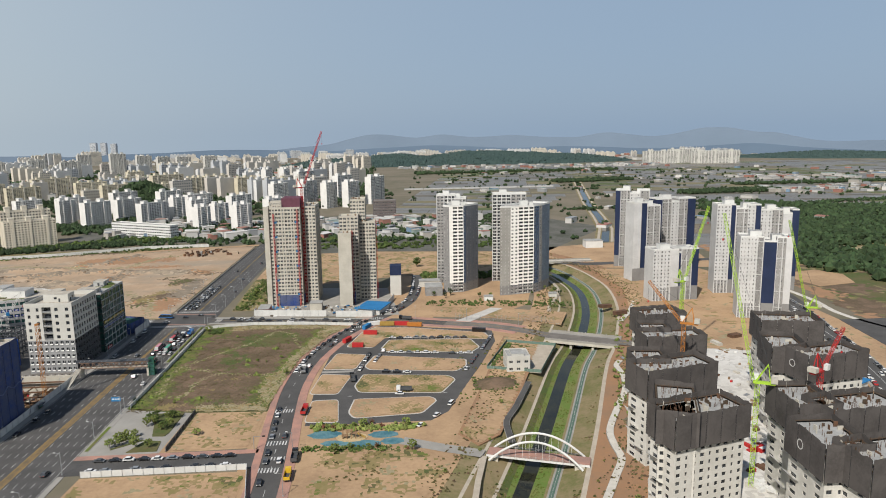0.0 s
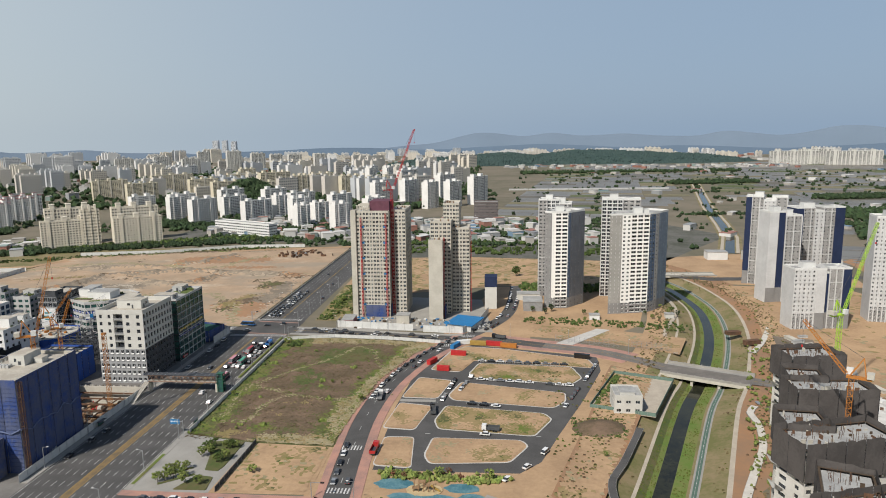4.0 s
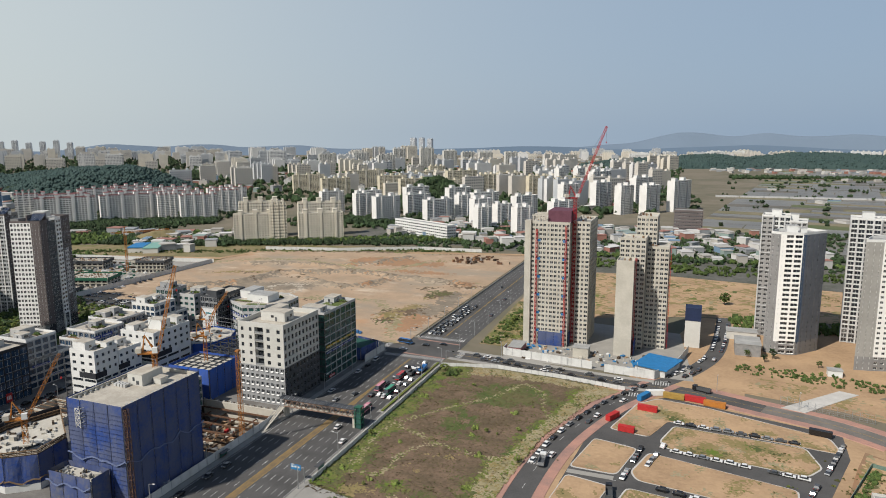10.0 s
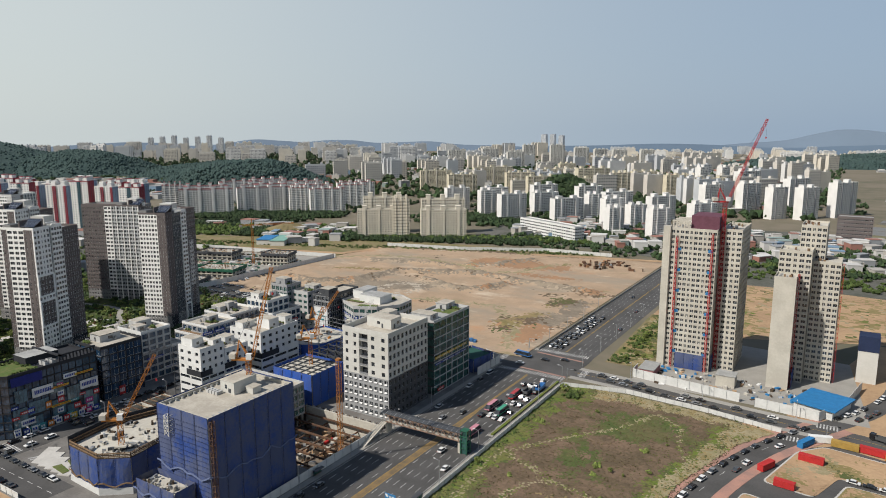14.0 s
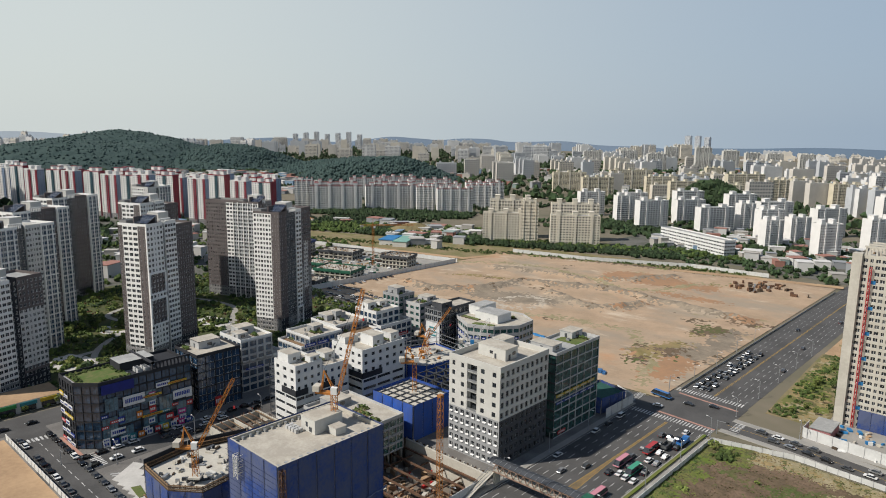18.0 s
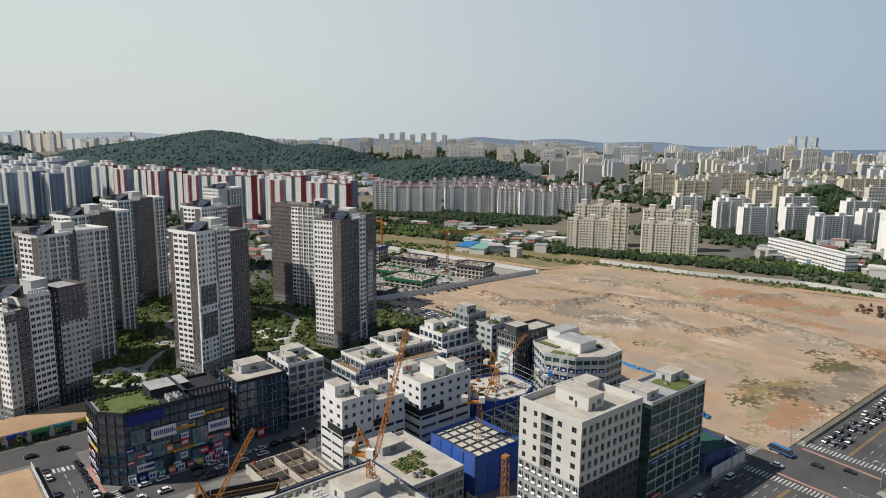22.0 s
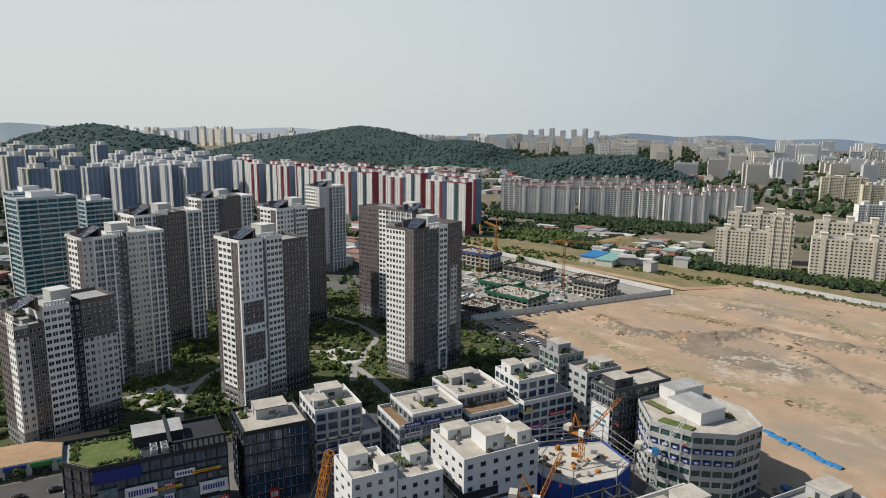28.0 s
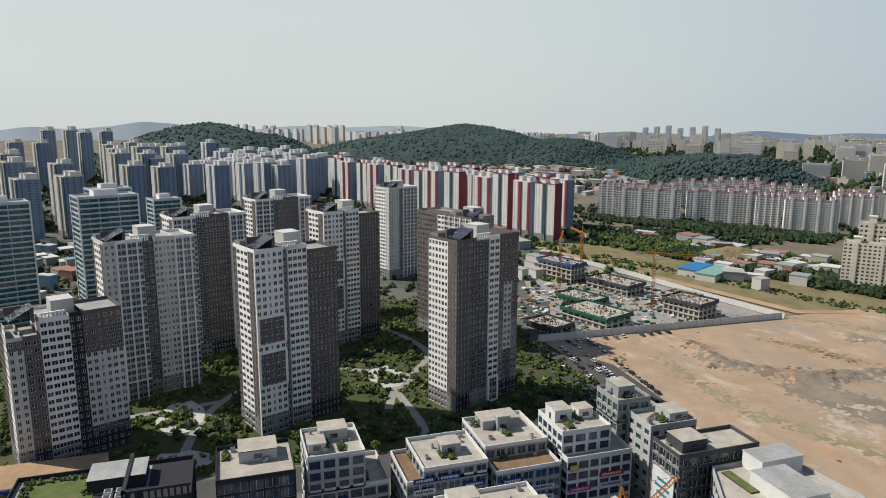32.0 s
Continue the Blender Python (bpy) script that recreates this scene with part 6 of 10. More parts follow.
for u, z, w, h in ((0.6, 3.8, 6.0, 8.6), (7.2, 0.8, 5.6, 6.2), (7.2, 8.2, 8.6, 5.6), (17, 4.2, 5.8, 7.0), (23.6, 1.0, 4.8, 6.0), (24, 9.0, 6, 6.4), (31.4, 3.4, 6.2, 7.4), (16.8, 14.6, 6.2, 5.0), (2, 15.0, 5.2, 5.6)):
    g = Geo()
    g.box(-181.46, 176 + u, z, -181.36, 176 + u + w, z + h, SHOPGLASS)
    for q in range(int(w / 1.5) + 1):
        g.box(-181.35, 176 + u + q * w / int(w / 1.5) - 0.05, z, -181.3, 176 + u + q * w / int(w / 1.5) + 0.05, z + h, DGREY)
    part("shop_glazing", g, root, "pale reflective shop glazing")
for i in range(11):
    sign(root, ("e", -181.3, 176), 0.4 + i * 3.5, 0.5, 2.6, 2.6, SIGNS[(0, 1, 0, 7, 4, 0, 3, 2, 0, 6, 1)[i]])
for u, z in ((16.5, 8.4), (16.5, 16.8), (28, 20)):
    sign(root, ("e", -181.2, 176), u, z, 8.5, 0.9, SIGNS[2], SIGNS[3])
for u, z, w, h, c in ((9, 15.5, 9, 4.2, 0), (30, 12.5, 8.5, 4.0, 0), (26.5, 4.6, 3.2, 2.6, 3), (32, 5.4, 3.4, 2.2, 6), (36, 8.4, 2.6, 2.2, 3), (19, 5.2, 2.6, 2.2, 0), (14.2, 9.0, 2.4, 3.0, 4)):
    sign(root, ("e", -181.2, 176), u, z, w, h, SIGNS[c])
for row in range(6):
    for u in (0.6, 5.2, 9.8):
        if random.random() < 0.75:
            sign(root, ("s", 169, -204), u, row * 3.85 + 0.6, 4.2, random.choice((1.2, 1.8)), SIGNS[random.choice((0, 0, 3, 1, 2))])
g = Geo()
g.box(-181.4, 177, 22.6, -181.2, 190, 26.6, mat("deep_blue_panel", (0.02, 0.03, 0.2), 0.4))
part("blue_panel", g, root, "deep blue cladding panel")
close(root)
# Low grey building with planted roof
root = commercial("low grey building with a planted roof", -131, 238, -96, 262, 4, GREY, GLASSG, ww=0.9, fh=3.5, rooms=((0.05, 0.3, 0.3, 0.7, 3),), top=PALEC)
for i in range(12):
    g = Geo()
    x, y = -114.5 + 2.4 * (i % 4), 244 + 3.4 * (i // 4)
    g.box(x, y, 14.02, x + 1.9, y + 2.8, 14.4, WOODD, top=TURF if i % 3 else DRYGRASS)
    shrubs(g, x + 0.2, y + 0.2, x + 1.7, y + 2.6, 14.3, 5)
    part("planting_bed", g, root, "dry roof planting bed")


# Buildings behind blue netting
def netted_block(label, poly, h, deck, up=1.6, name="commercial_building", m=None):
    root = thing(name, label, "building shell", "blue-netted shells")
    g = Geo()
    g.prism(poly, 0, h, CONC, deck)
    part("frame", g, root, "bare concrete frame")
    net_panels(root, poly + [poly[0]], 0.1, h + up, m or BLUENET, 6.0, "blue mesh safety net", wave=0.5)
    return root


root = netted_block("building wrapped in blue safety netting", [(-80.5, 175.5), (-55, 175.5), (-55, 213.5), (-80.5, 213.5)], 37.5, CONC)
flat_roof(root, rect(-80.2, 175.8, -55.3, 213.2), 37.52, DECK, 1.3, CONC, 0.4)
roof_boxes(root, [(-73, 196, -66, 206.5, 37.55, 4.4), (-64.5, 200, -61, 204, 37.55, 2.2)], CREAM, DECK)
for i in range(15):
    for x, y in ((-79.2, 177 + 2.5 * i), (-57, 177 + 2.5 * i)):
        g = Geo()
        g.box(x - 0.3, y - 0.3, 37.5, x + 0.3, y + 0.3, 38.2, CREAM)
        g.box(x - 0.42, y - 0.42, 38.2, x + 0.42, y + 0.42, 38.35, STEEL)
        part("roof_vent", g, root)
for i in range(8):
    g = Geo()
    x, y = -76.6 + 1.5 * (i % 4), 192.6 + 1.5 * (i // 4)
    g.box(x, y, 37.55, x + 1.1, y + 1.1, 38.7, PALEC)
    part("air_unit", g, root)
for x0, x1, zz, m in ((-70.6, -69.6, 39.2, GLASS), (-68.9, -67.6, 38.0, DGREY)):
    g = Geo()
    g.box(x0, 195.92, zz, x1, 195.98, zz + 1.5, m)
    part("roof_room_window", g, root)
lattice(root, "scaffold_tower", (-54.0, 176.2, 0), (-54.0, 176.2, 38), 1.3, RUST, 2.0, 0.12)
lattice(root, "scaffold_stair", (-73.5, 174.5, 29.5), (-73.5, 174.5, 36.5), 2.2, CREAM, 1.8, 0.14)
NETROPE = mat("faded_net_rope", (0.16, 0.20, 0.34), 0.9)


def droop(root, pts, z, sag, m):
    """A catch rope hung along a net, sagging between its ties."""
    g = Geo()
    for a, b in zip(pts, pts[1:]):
        n = max(1, round(math.dist(a, b) / 12))
        line = []
        for i in range(n * 6 + 1):
            t = i / (n * 6)
            line.append((a[0] + (b[0] - a[0]) * t, a[1] + (b[1] - a[1]) * t, z - sag * math.sin(math.pi * (t * n % 1)) + 0.6 * math.sin(i * 1.7)))
        for p, q in zip(line, line[1:]):
            g.beam(p, q, 0.38, m)
    part("catch_rope", g, root, "drooping rope along the net")


droop(root, [(-81.2, 174.5), (-54.2, 174.5), (-54.2, 214.2)], 19, 1.6, NETROPE)
g = Geo()
for zz in np.arange(3.4, 37, 1.7):
    g.box(-81.1, 174.72, zz, -54.4, 174.78, zz + 0.07, SEAM)
part("net_ties", g, root)["kind"] = "stuff"
VIVIDNET = mat("bright_blue_net", (0.022, 0.095, 0.44), 0.9, (0.05, 0.10, 0.33), 0.12, 1.0, 0.6, 0.1)
GREYNET = mat("grey_blue_net", (0.13, 0.135, 0.165), 0.95, (0.06, 0.085, 0.20), 0.15, 1.0, 0.7)
root = netted_block("low annex wrapped in torn grey and blue netting", [(-81.5, 166.5), (-62, 166.5), (-62, 174.2), (-81.5, 174.2)], 13.4, CONC, 2.2, m=GREYNET)
droop(root, [(-82.2, 165.6), (-61.3, 165.6)], 12.5, 1.2, NETROPE)
for i in range(40):
    g = Geo()
    x, y, s = random.uniform(-80, -63.5), random.uniform(167.5, 173), random.uniform(0.2, 0.9)
    g.box(x - s, y - 0.25, 13.4, x + s, y + 0.25, 13.5 + random.uniform(0.2, 1.6), random.choice((CONC, CONC, BARK, STEEL)), random.random() * 3)
    part("site_material", g, root)
OCTA = [(-127, 170), (-108, 169), (-99, 176), (-101, 190), (-124, 207), (-130, 187)]
root = netted_block("low octagonal shell wrapped in blue netting with a timber rim", OCTA, 13.6, CONC, 0.2)
g = Geo()
for i in range(6):
    a, b = OCTA[i], OCTA[(i + 1) % 6]
    for k, zz in enumerate((13.9, 14.5, 15.1, 15.7)):
        g.beam((*a, zz), (*b, zz), 0.34, (BARK, WOODD)[k % 2])
    n = round(math.dist(a, b) / 2.0)
    for q in range(n):
        x, y = a[0] + (b[0] - a[0]) * q / n, a[1] + (b[1] - a[1]) * q / n
        g.beam((x, y, 13.6), (x, y, 16.1), 0.18, RUST)
part("timber_rim", g, root, "brown timber formwork rim")["kind"] = "stuff"
g = Geo()
for a, b in ((OCTA[4], OCTA[5]), (OCTA[5], OCTA[0])):
    d = (Vector(b) - Vector(a)).normalized()
    o = Vector((-d.y, d.x)) * 0.9
    g.prism([(a[0] - o.x, a[1] - o.y), (b[0] - o.x, b[1] - o.y), (b[0] - o.x * 0.6, b[1] - o.y * 0.6), (a[0] - o.x * 0.6, a[1] - o.y * 0.6)], 12, 17.2, CHAR)
part("dark_screen", g, root, "black screen on the street side")
g = Geo()
g.prism([(-112 + (x + 112) * 1.035, 186 + (y - 186) * 1.035) for x, y in OCTA], 0, 2.6, SCREEN)
part("hoarding", g, root, "white hoarding round the foot")
droop(root, [(-112 + (x + 112) * 1.05, 186 + (y - 186) * 1.05) for x, y in OCTA[:4]], 4.6, 1.0, WOODD)
for i in range(110):
    x, y = random.uniform(-129, -99), random.uniform(170, 206)
    if not inside(x, y, OCTA) or line_gap(x, y, OCTA + OCTA[:1]) < 2.2:
        continue
    g = Geo()
    s = random.uniform(0.4, 1.7)
    g.box(x - s, y - s * 0.35, 13.6, x + s, y + s * 0.35, 13.7 + random.uniform(0.2, 1.5), random.choice((CONC, CREAM, STEEL, BARK, DGREY)), random.random() * 3)
    part("site_material", g, root)
# Stepped paving and lawns beside the octagonal shell
for k in range(5):
    slab("paved_step", [(-162 + 6 * k, 180 - 1.6 * k), (-157.2 + 6 * k, 182.4 - 1.6 * k), (-149.2 + 4.6 * k, 170.4), (-154 + 4.6 * k, 168.6)], 0.22 + 0.05 * k, PLAZA, "pale paved terrace strip before a shell", "paving")
for lawn in ([(-143, 177), (-133.5, 174), (-132.8, 177), (-141, 180)], [(-143, 171), (-134, 170), (-134, 172.6), (-142, 174)]):
    slab("lawn", lawn, 0.6, TURF, "small lawn between paved terraces", "lawn")
# Foundation under formwork beside the street
root = thing("foundation", "concrete foundation walls with timber props and rusty starter bars", "building shell")
for x0, y0, x1, y1 in ((-164, 213, -140, 213.6), (-164, 236.4, -140, 237), (-164, 213.6, -163.4, 236.4), (-140.6, 213.6, -140, 236.4), (-152, 213.6, -151.5, 236.4), (-163.4, 224, -140.6, 224.5)):
    g = Geo()
    g.box(x0, y0, 0, x1, y1, 3.6, CONC)
    part("wall", g, root, "raw concrete wall")
for i in range(7):
    g = Geo()
    g.box(-163.8, 214.6 + i * 3.4, 3.65, -140.2, 214.9 + i * 3.4, 4.0, (WOODD, RUST)[i % 2])
    part("prop_beam", g, root)
g = Geo()
for i in range(90):
    x, y = random.choice(((random.uniform(-164, -140), 213.3), (random.uniform(-164, -140), 236.7), (-163.7, random.uniform(213, 237)), (-151.7, random.uniform(213, 237))))
    g.beam((x, y, 3.6), (x, y, 3.6 + random.uniform(0.6, 1.8)), 0.1, RUST)
part("starter_bar", g, root, "rusty starter bars")["kind"] = "stuff"
slab("pit_floor", rect(-163.4, 213.6, -140.6, 236.4), 0.3, SOIL_GREY, "muddy floor inside a foundation", "pit floor")
root = netted_block("steel frame with a concrete deck behind blue netting", [(-122, 268.5), (-97, 268.5), (-97, 291), (-122, 291)], 14.5, CONC, 1.4, m=VIVIDNET)
for i in range(6):
    g = Geo()
    g.box(-121.5, 270 + i * 4, 14.5, -97.5, 270.35 + i * 4, 15.1, DGREY)
    g.box(-120 + i * 4.4, 269, 14.5, -119.65 + i * 4.4, 290.5, 15.0, DGREY)
    part("deck_beam", g, root)
root = netted_block("round shell with a blue net skirt and guard rails", [(-163, 318), (-158, 311), (-142, 309), (-134, 314), (-132, 330), (-138, 342), (-156, 344)], 11.5, CONC, 0.8, m=VIVIDNET)
g = Geo()
ring = [(-164, 318), (-158, 310), (-142, 308), (-133, 313.5), (-131, 330), (-137, 343), (-156, 345)]
for z in (13, 15.5, 18):
    for i in range(7):
        g.beam((*ring[i], z), (*ring[(i + 1) % 7], z), 0.2, STEEL)
for p in ring:
    g.beam((*p, 0), (*p, 18.2), 0.25, STEEL)
part("guard_rail", g, root, "steel guard rails on posts")["kind"] = "stuff"
for i in range(30):
    g = Geo()
    x, y, s = random.uniform(-158, -137), random.uniform(314, 338), random.uniform(0.4, 1.3)
    g.box(x - s, y - s * 0.5, 11.5, x + s, y + s * 0.5, 11.5 + random.uniform(0.3, 1.5), random.choice((CONC, STEEL, BARK, ORANGE)), random.random() * 3)
    part("site_material", g, root)
root = thing("unfinished_building", "dark open steel building frame under construction", "building shell")
for k in range(4):
    g = Geo()
    for i in range(5):
        g.box(-125 + i * 5.5, 298, 3.6 * k + 3.4, -124.6 + i * 5.5, 326, 3.6 * k + 3.8, DGREY)
    for j in range(5):
        g.box(-125, 298 + j * 6.9, 3.6 * k + 3.4, -102.6, 298.4 + j * 6.9, 3.6 * k + 3.8, DGREY)
    part("floor_frame", g, root)["kind"] = "stuff"
for i in range(5):
    for j in range(5):
        g = Geo()
        g.box(-125.1 + i * 5.5, 297.9 + j * 6.9, 0, -124.5 + i * 5.5, 298.5 + j * 6.9, 15, DGREY)
        part("column", g, root)
# Site behind a white hoarding with blue netting
netted_block("low green deck behind blue netting and hoarding", [(-68, 349), (-55, 349), (-52, 366), (-68, 370)], 6.5, mat("green_net", (0.03, 0.10, 0.08), 0.9), 1.2)
# Shop strip beyond the street
root = thing("shop_row", "low shop row with coloured fascias", "shops")
g = Geo()
g.box(-262, 96, 0, -244, 182, 5.2, CREAM, top=SOIL)
part("body", g, root)
for i in range(10):
    g = Geo()
    y = 97 + i * 8.4
    g.box(-244, y, 3.2, -243.4, y + 7, 4.8, SIGNS[(5, 7, 2, 3, 0, 4, 1)[i % 7]])
    f = part("fascia", g, root)
    g = Geo()
    g.box(-244.02, y + 0.4, 0.3, -243.9, y + 6.6, 3.0, GLASS)
    part("shop_window", g, root)


# ---- distance: apartment districts ----
def apartment(w, d, fl, wall, label, group, bays, end=None, cap=None, ww=0.72, glass=None, fh=2.8, accent=None):
    """A slab block: balcony front, stair heads on the roof, blank ends."""
    root = thing("apartment_block", label, "apartment block", group)
    h = fh * fl
    facade(root, (-w / 2, -d / 2), (w / 2, -d / 2), 0, fh, fl, bays, wall, glass, ww, 0.95, 2.3, 0.45, frame=PALEC)
    facade(root, (w / 2, d / 2), (-w / 2, d / 2), 0, fh, fl, bays, wall, glass, 0.4, 0.9, 2.1, 0.3, frame=WHITE)
    for a, b in (((w / 2, -d / 2), (w / 2, d / 2)), ((-w / 2, d / 2), (-w / 2, -d / 2))):
        g = Geo()
        g.face([(*a, 0), (*b, 0), (*b, h), (*a, h)], end or wall)
        part("end_wall", g, root)
    flat_roof(root, rect(-w / 2, -d / 2, w / 2, d / 2), h, ROOFGREY, 1.0, cap or wall)
    n = max(1, round(w / 18))
    for i in range(n):
        x = -w / 2 + w * (i + 0.5) / n
        g = Geo()
        g.box(x - 2.6, -1.5, h, x + 2.6, d / 2 - 0.4, h + 4.2, wall)
        g.box(x - 3.0, -1.9, h + 4.2, x + 3.0, d / 2, h + 4.7, cap or wall)
        m = accent or wall
        g.box(x - 1.2, -d / 2 - 0.7, 0, x + 1.2, -d / 2 - 0.02, h + 1.5, m)
        part("stair_tower", g, root)
    return close(root)


TEALW = mat("deep_teal_wall", (0.045, 0.105, 0.125), 0.7, None, 0.12, 1.0, 0.4)
APTW = mat("warm_white_wall", (0.80, 0.785, 0.755), 0.8, None, 0.1, 1.0, 0.3)
APTC = mat("warm_cream_wall", (0.73, 0.67, 0.555), 0.8, None, 0.1, 1.0, 0.3)
CREAM2 = mat("pale_yellow_wall", (0.66, 0.60, 0.46), 0.8, None, 0.1, 1.0, 0.4)
# Haze over the far towers is put into this pale wall colour.
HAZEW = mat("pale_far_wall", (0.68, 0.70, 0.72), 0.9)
random.seed(4)


def point_tower(w, d, fl, front, side, label, group, glass=None, cap=None, fh=2.8):
    """A slender tower: front columns of (material, bays, share, window share), darker side walls with few windows."""
    root = thing("apartment_tower", label, "apartment tower", group)
    h = fh * fl
    total = sum(c[2] for c in front)
    g = Geo()
    u = -w / 2
    for k, (m, bays, share, ww) in enumerate(front):
        v = u + w * share / total
        out = -d / 2 - (0.0, 1.2)[k % 2]
        facade(root, (u, out), (v, out), 0, fh, fl, bays, m, glass, ww, 0.85, 2.2, 0.5, frame=GREY, into=g, base=(MIDG, 3))
        for q, n in ((u, 1), (v, -1)):
            pts = [(q, out, 0), (q, -d / 2 + 0.05, 0), (q, -d / 2 + 0.05, h), (q, out, h)]
            if k % 2:
                g.face(pts[::-1] if n > 0 else pts, m)
        if k % 2:
            g.face([(u, out, h), (v, out, h), (v, -d / 2, h), (u, -d / 2, h)], m)
        u = v
    facade(root, (w / 2, -d / 2), (w / 2, d / 2), 0, fh, fl, 3, side, glass, 0.34, 0.9, 2.1, 0.3, frame=GREY, into=g)
    facade(root, (w / 2, d / 2), (-w / 2, d / 2), 0, fh, fl, 5, front[0][0], glass, 0.4, 0.9, 2.1, 0.3, frame=GREY, into=g)
    facade(root, (-w / 2, d / 2), (-w / 2, -d / 2), 0, fh, fl, 3, front[0][0], glass, 0.3, 0.9, 2.1, 0.3, frame=GREY, into=g)
    part("wall", g, root)
    flat_roof(root, rect(-w / 2, -d / 2, w / 2, d / 2), h, ROOFGREY, 1.2, cap or front[0][0])
    g = Geo()
    for x in (-w * 0.22, w * 0.24):
        g.box(x - 2.4, -1.5, h, x + 2.4, d / 2 - 1, h + 5.0, front[0][0])
        g.box(x - 2.8, -1.9, h + 5.0, x + 2.8, d / 2 - 0.6, h + 5.6, cap or front[0][0])
    part("stair_head", g, root)
    return close(root)


def district(spots, make, turn, jitter=3.0):
    """Copies of one block; spots: x, y, width and height scaled from the pattern block."""
    first = make()
    w0, h0 = first["w"], first["h"]
    for i, (x, y, w, h) in enumerate(spots):
        m = pose(x, y, 0, 0, 0, turn + random.uniform(-jitter, jitter)) @ Matrix.Diagonal((w / w0, 1, h / h0, 1))
        if i == 0:
            first.matrix_basis = m
        else:
            made = copy_thing(first, Matrix.Identity(4))
            made.matrix_basis = m


def sized(ob, w, h):
    ob["w"], ob["h"] = float(w), float(h)
    return ob


district([(-386, 704, 52, 34), (-317, 742, 55, 34), (-402, 738, 54, 45), (-338, 775, 55, 43), (-364, 720, 20, 45)],
    lambda: sized(apartment(52, 14, 12, APTC, "cream apartment block with balcony rows", "cream apartment blocks", 16, ww=0.55, accent=APTC), 52, 33.6), 40)
district([(-376, 964, 25, 38), (-322, 941, 43, 37), (-309, 1030, 45, 33), (-252, 980, 51, 31), (-227, 1020, 22, 35), (-175, 951, 32, 37), (-147, 967, 27, 29), (-90, 862, 27, 37), (-400, 1035, 45, 36), (-205, 1065, 50, 36), (-130, 1030, 45, 36), (-345, 1110, 48, 38), (-270, 1120, 48, 38), (-60, 960, 40, 36), (-150, 880, 22, 33), (-450, 1000, 40, 36)],
    lambda: sized(apartment(36, 13, 13, APTW, "white apartment block with a blank end wall", "white apartment blocks", 11, end=APTW), 36, 36.4), 56)
district([(-622, 1453, 94, 44), (-541, 1708, 43, 44), (-356, 1380, 71, 52), (-295, 1366, 38, 46), (-278, 1473, 57, 44), (-199, 1419, 52, 42), (-450, 1420, 70, 46), (-480, 1300, 60, 44), (-700, 1330, 70, 40), (-410, 1250, 60, 42), (-330, 1230, 50, 42), (-580, 1240, 60, 40), (-120, 1330, 60, 44)],
    lambda: sized(apartment(60, 14, 16, CREAM2, "pale yellow apartment block with balconies", "pale yellow apartment blocks", 18, accent=APTC), 60, 44.8), 46)
district([(-158, 1442, 20, 57), (-120, 1451, 20, 57), (-70, 1404, 58, 54), (6, 1150, 32, 46), (45, 1167, 38, 46), (88, 1225, 50, 51), (-40, 1210, 40, 46), (-90, 1180, 40, 44), (20, 1300, 50, 50)],
    lambda: sized(apartment(40, 14, 17, APTW, "tall white apartment block with grey bays", "tall white apartment blocks", 12, end=APTW, accent=GREY), 40, 47.6), 58)
district([(-953, 2371, 45, 73), (-811, 2298, 51, 76), (-765, 2412, 53, 65), (-725, 2496, 47, 58), (-646, 2477, 53, 58), (-560, 2520, 50, 58), (-1050, 2250, 60, 60), (-1150, 2180, 60, 56), (-900, 2150, 60, 56)],
    lambda: sized(apartment(50, 16, 22, CREAM, "distant cream apartment tower in haze", "distant apartment towers", 10), 50, 61.6), 44)
district([(-786, 712, 30, 46), (-742, 739, 79, 40), (-703, 819, 83, 39), (-650, 842, 28, 39), (-607, 862, 55, 38), (-632, 956, 45, 37), (-700, 930, 70, 36), (-760, 880, 70, 38), (-820, 800, 70, 38), (-850, 900, 70, 38), (-780, 985, 80, 36), (-690, 1035, 70, 34), (-870, 990, 70, 36)],
    lambda: sized(apartment(70, 13, 14, APTW, "white apartment block with a pink roof edge", "pink-roofed apartment blocks", 20, end=APTW, cap=PINKROOF, accent=APTW, ww=0.66), 70, 39.2), 52)
CRIMSON = mat("crimson_wall", (0.27, 0.045, 0.06), 0.8, None, 0.12, 1.0, 0.4)
STEELB = mat("steel_blue_wall", (0.24, 0.31, 0.42), 0.8, None, 0.12, 1.0, 0.4)
rng = random.Random(14)
row = [(-1062 + 34 * k + rng.uniform(-5, 5), 398 + 13 * k + rng.uniform(-8, 8), rng.choice((24, 26, 27)), rng.choice((60, 63, 66))) for k in range(13)]
row += [(-1075 + 38 * k + rng.uniform(-6, 6), 462 + 13 * k + rng.uniform(-8, 8), rng.choice((24, 26)), rng.choice((56, 60, 64))) for k in range(11)]
row += [(-1010 + 44 * k, 540 + 12 * k + rng.uniform(-8, 8), 25, rng.choice((54, 58))) for k in range(7)]
district(row[::2], lambda: sized(point_tower(25, 12, 22, [(APTW, 3, 1.0, 0.45), (TEALW, 1, 0.35, 0.6), (APTW, 3, 1.0, 0.45)], CRIMSON, "white apartment tower with crimson side walls and a teal stripe", "red apartment towers", GLASSB, CRIMSON), 25, 61.6), 24)
district(row[1::2], lambda: sized(point_tower(25, 12, 22, [(APTW, 2, 0.8, 0.45), (CRIMSON, 1, 0.35, 0.5), (APTW, 3, 0.9, 0.45), (CRIMSON, 1, 0.25, 0.3)], STEELB, "white apartment tower with crimson stripes", "red apartment towers", GLASSB, APTW), 25, 61.6), 24)
spots = []
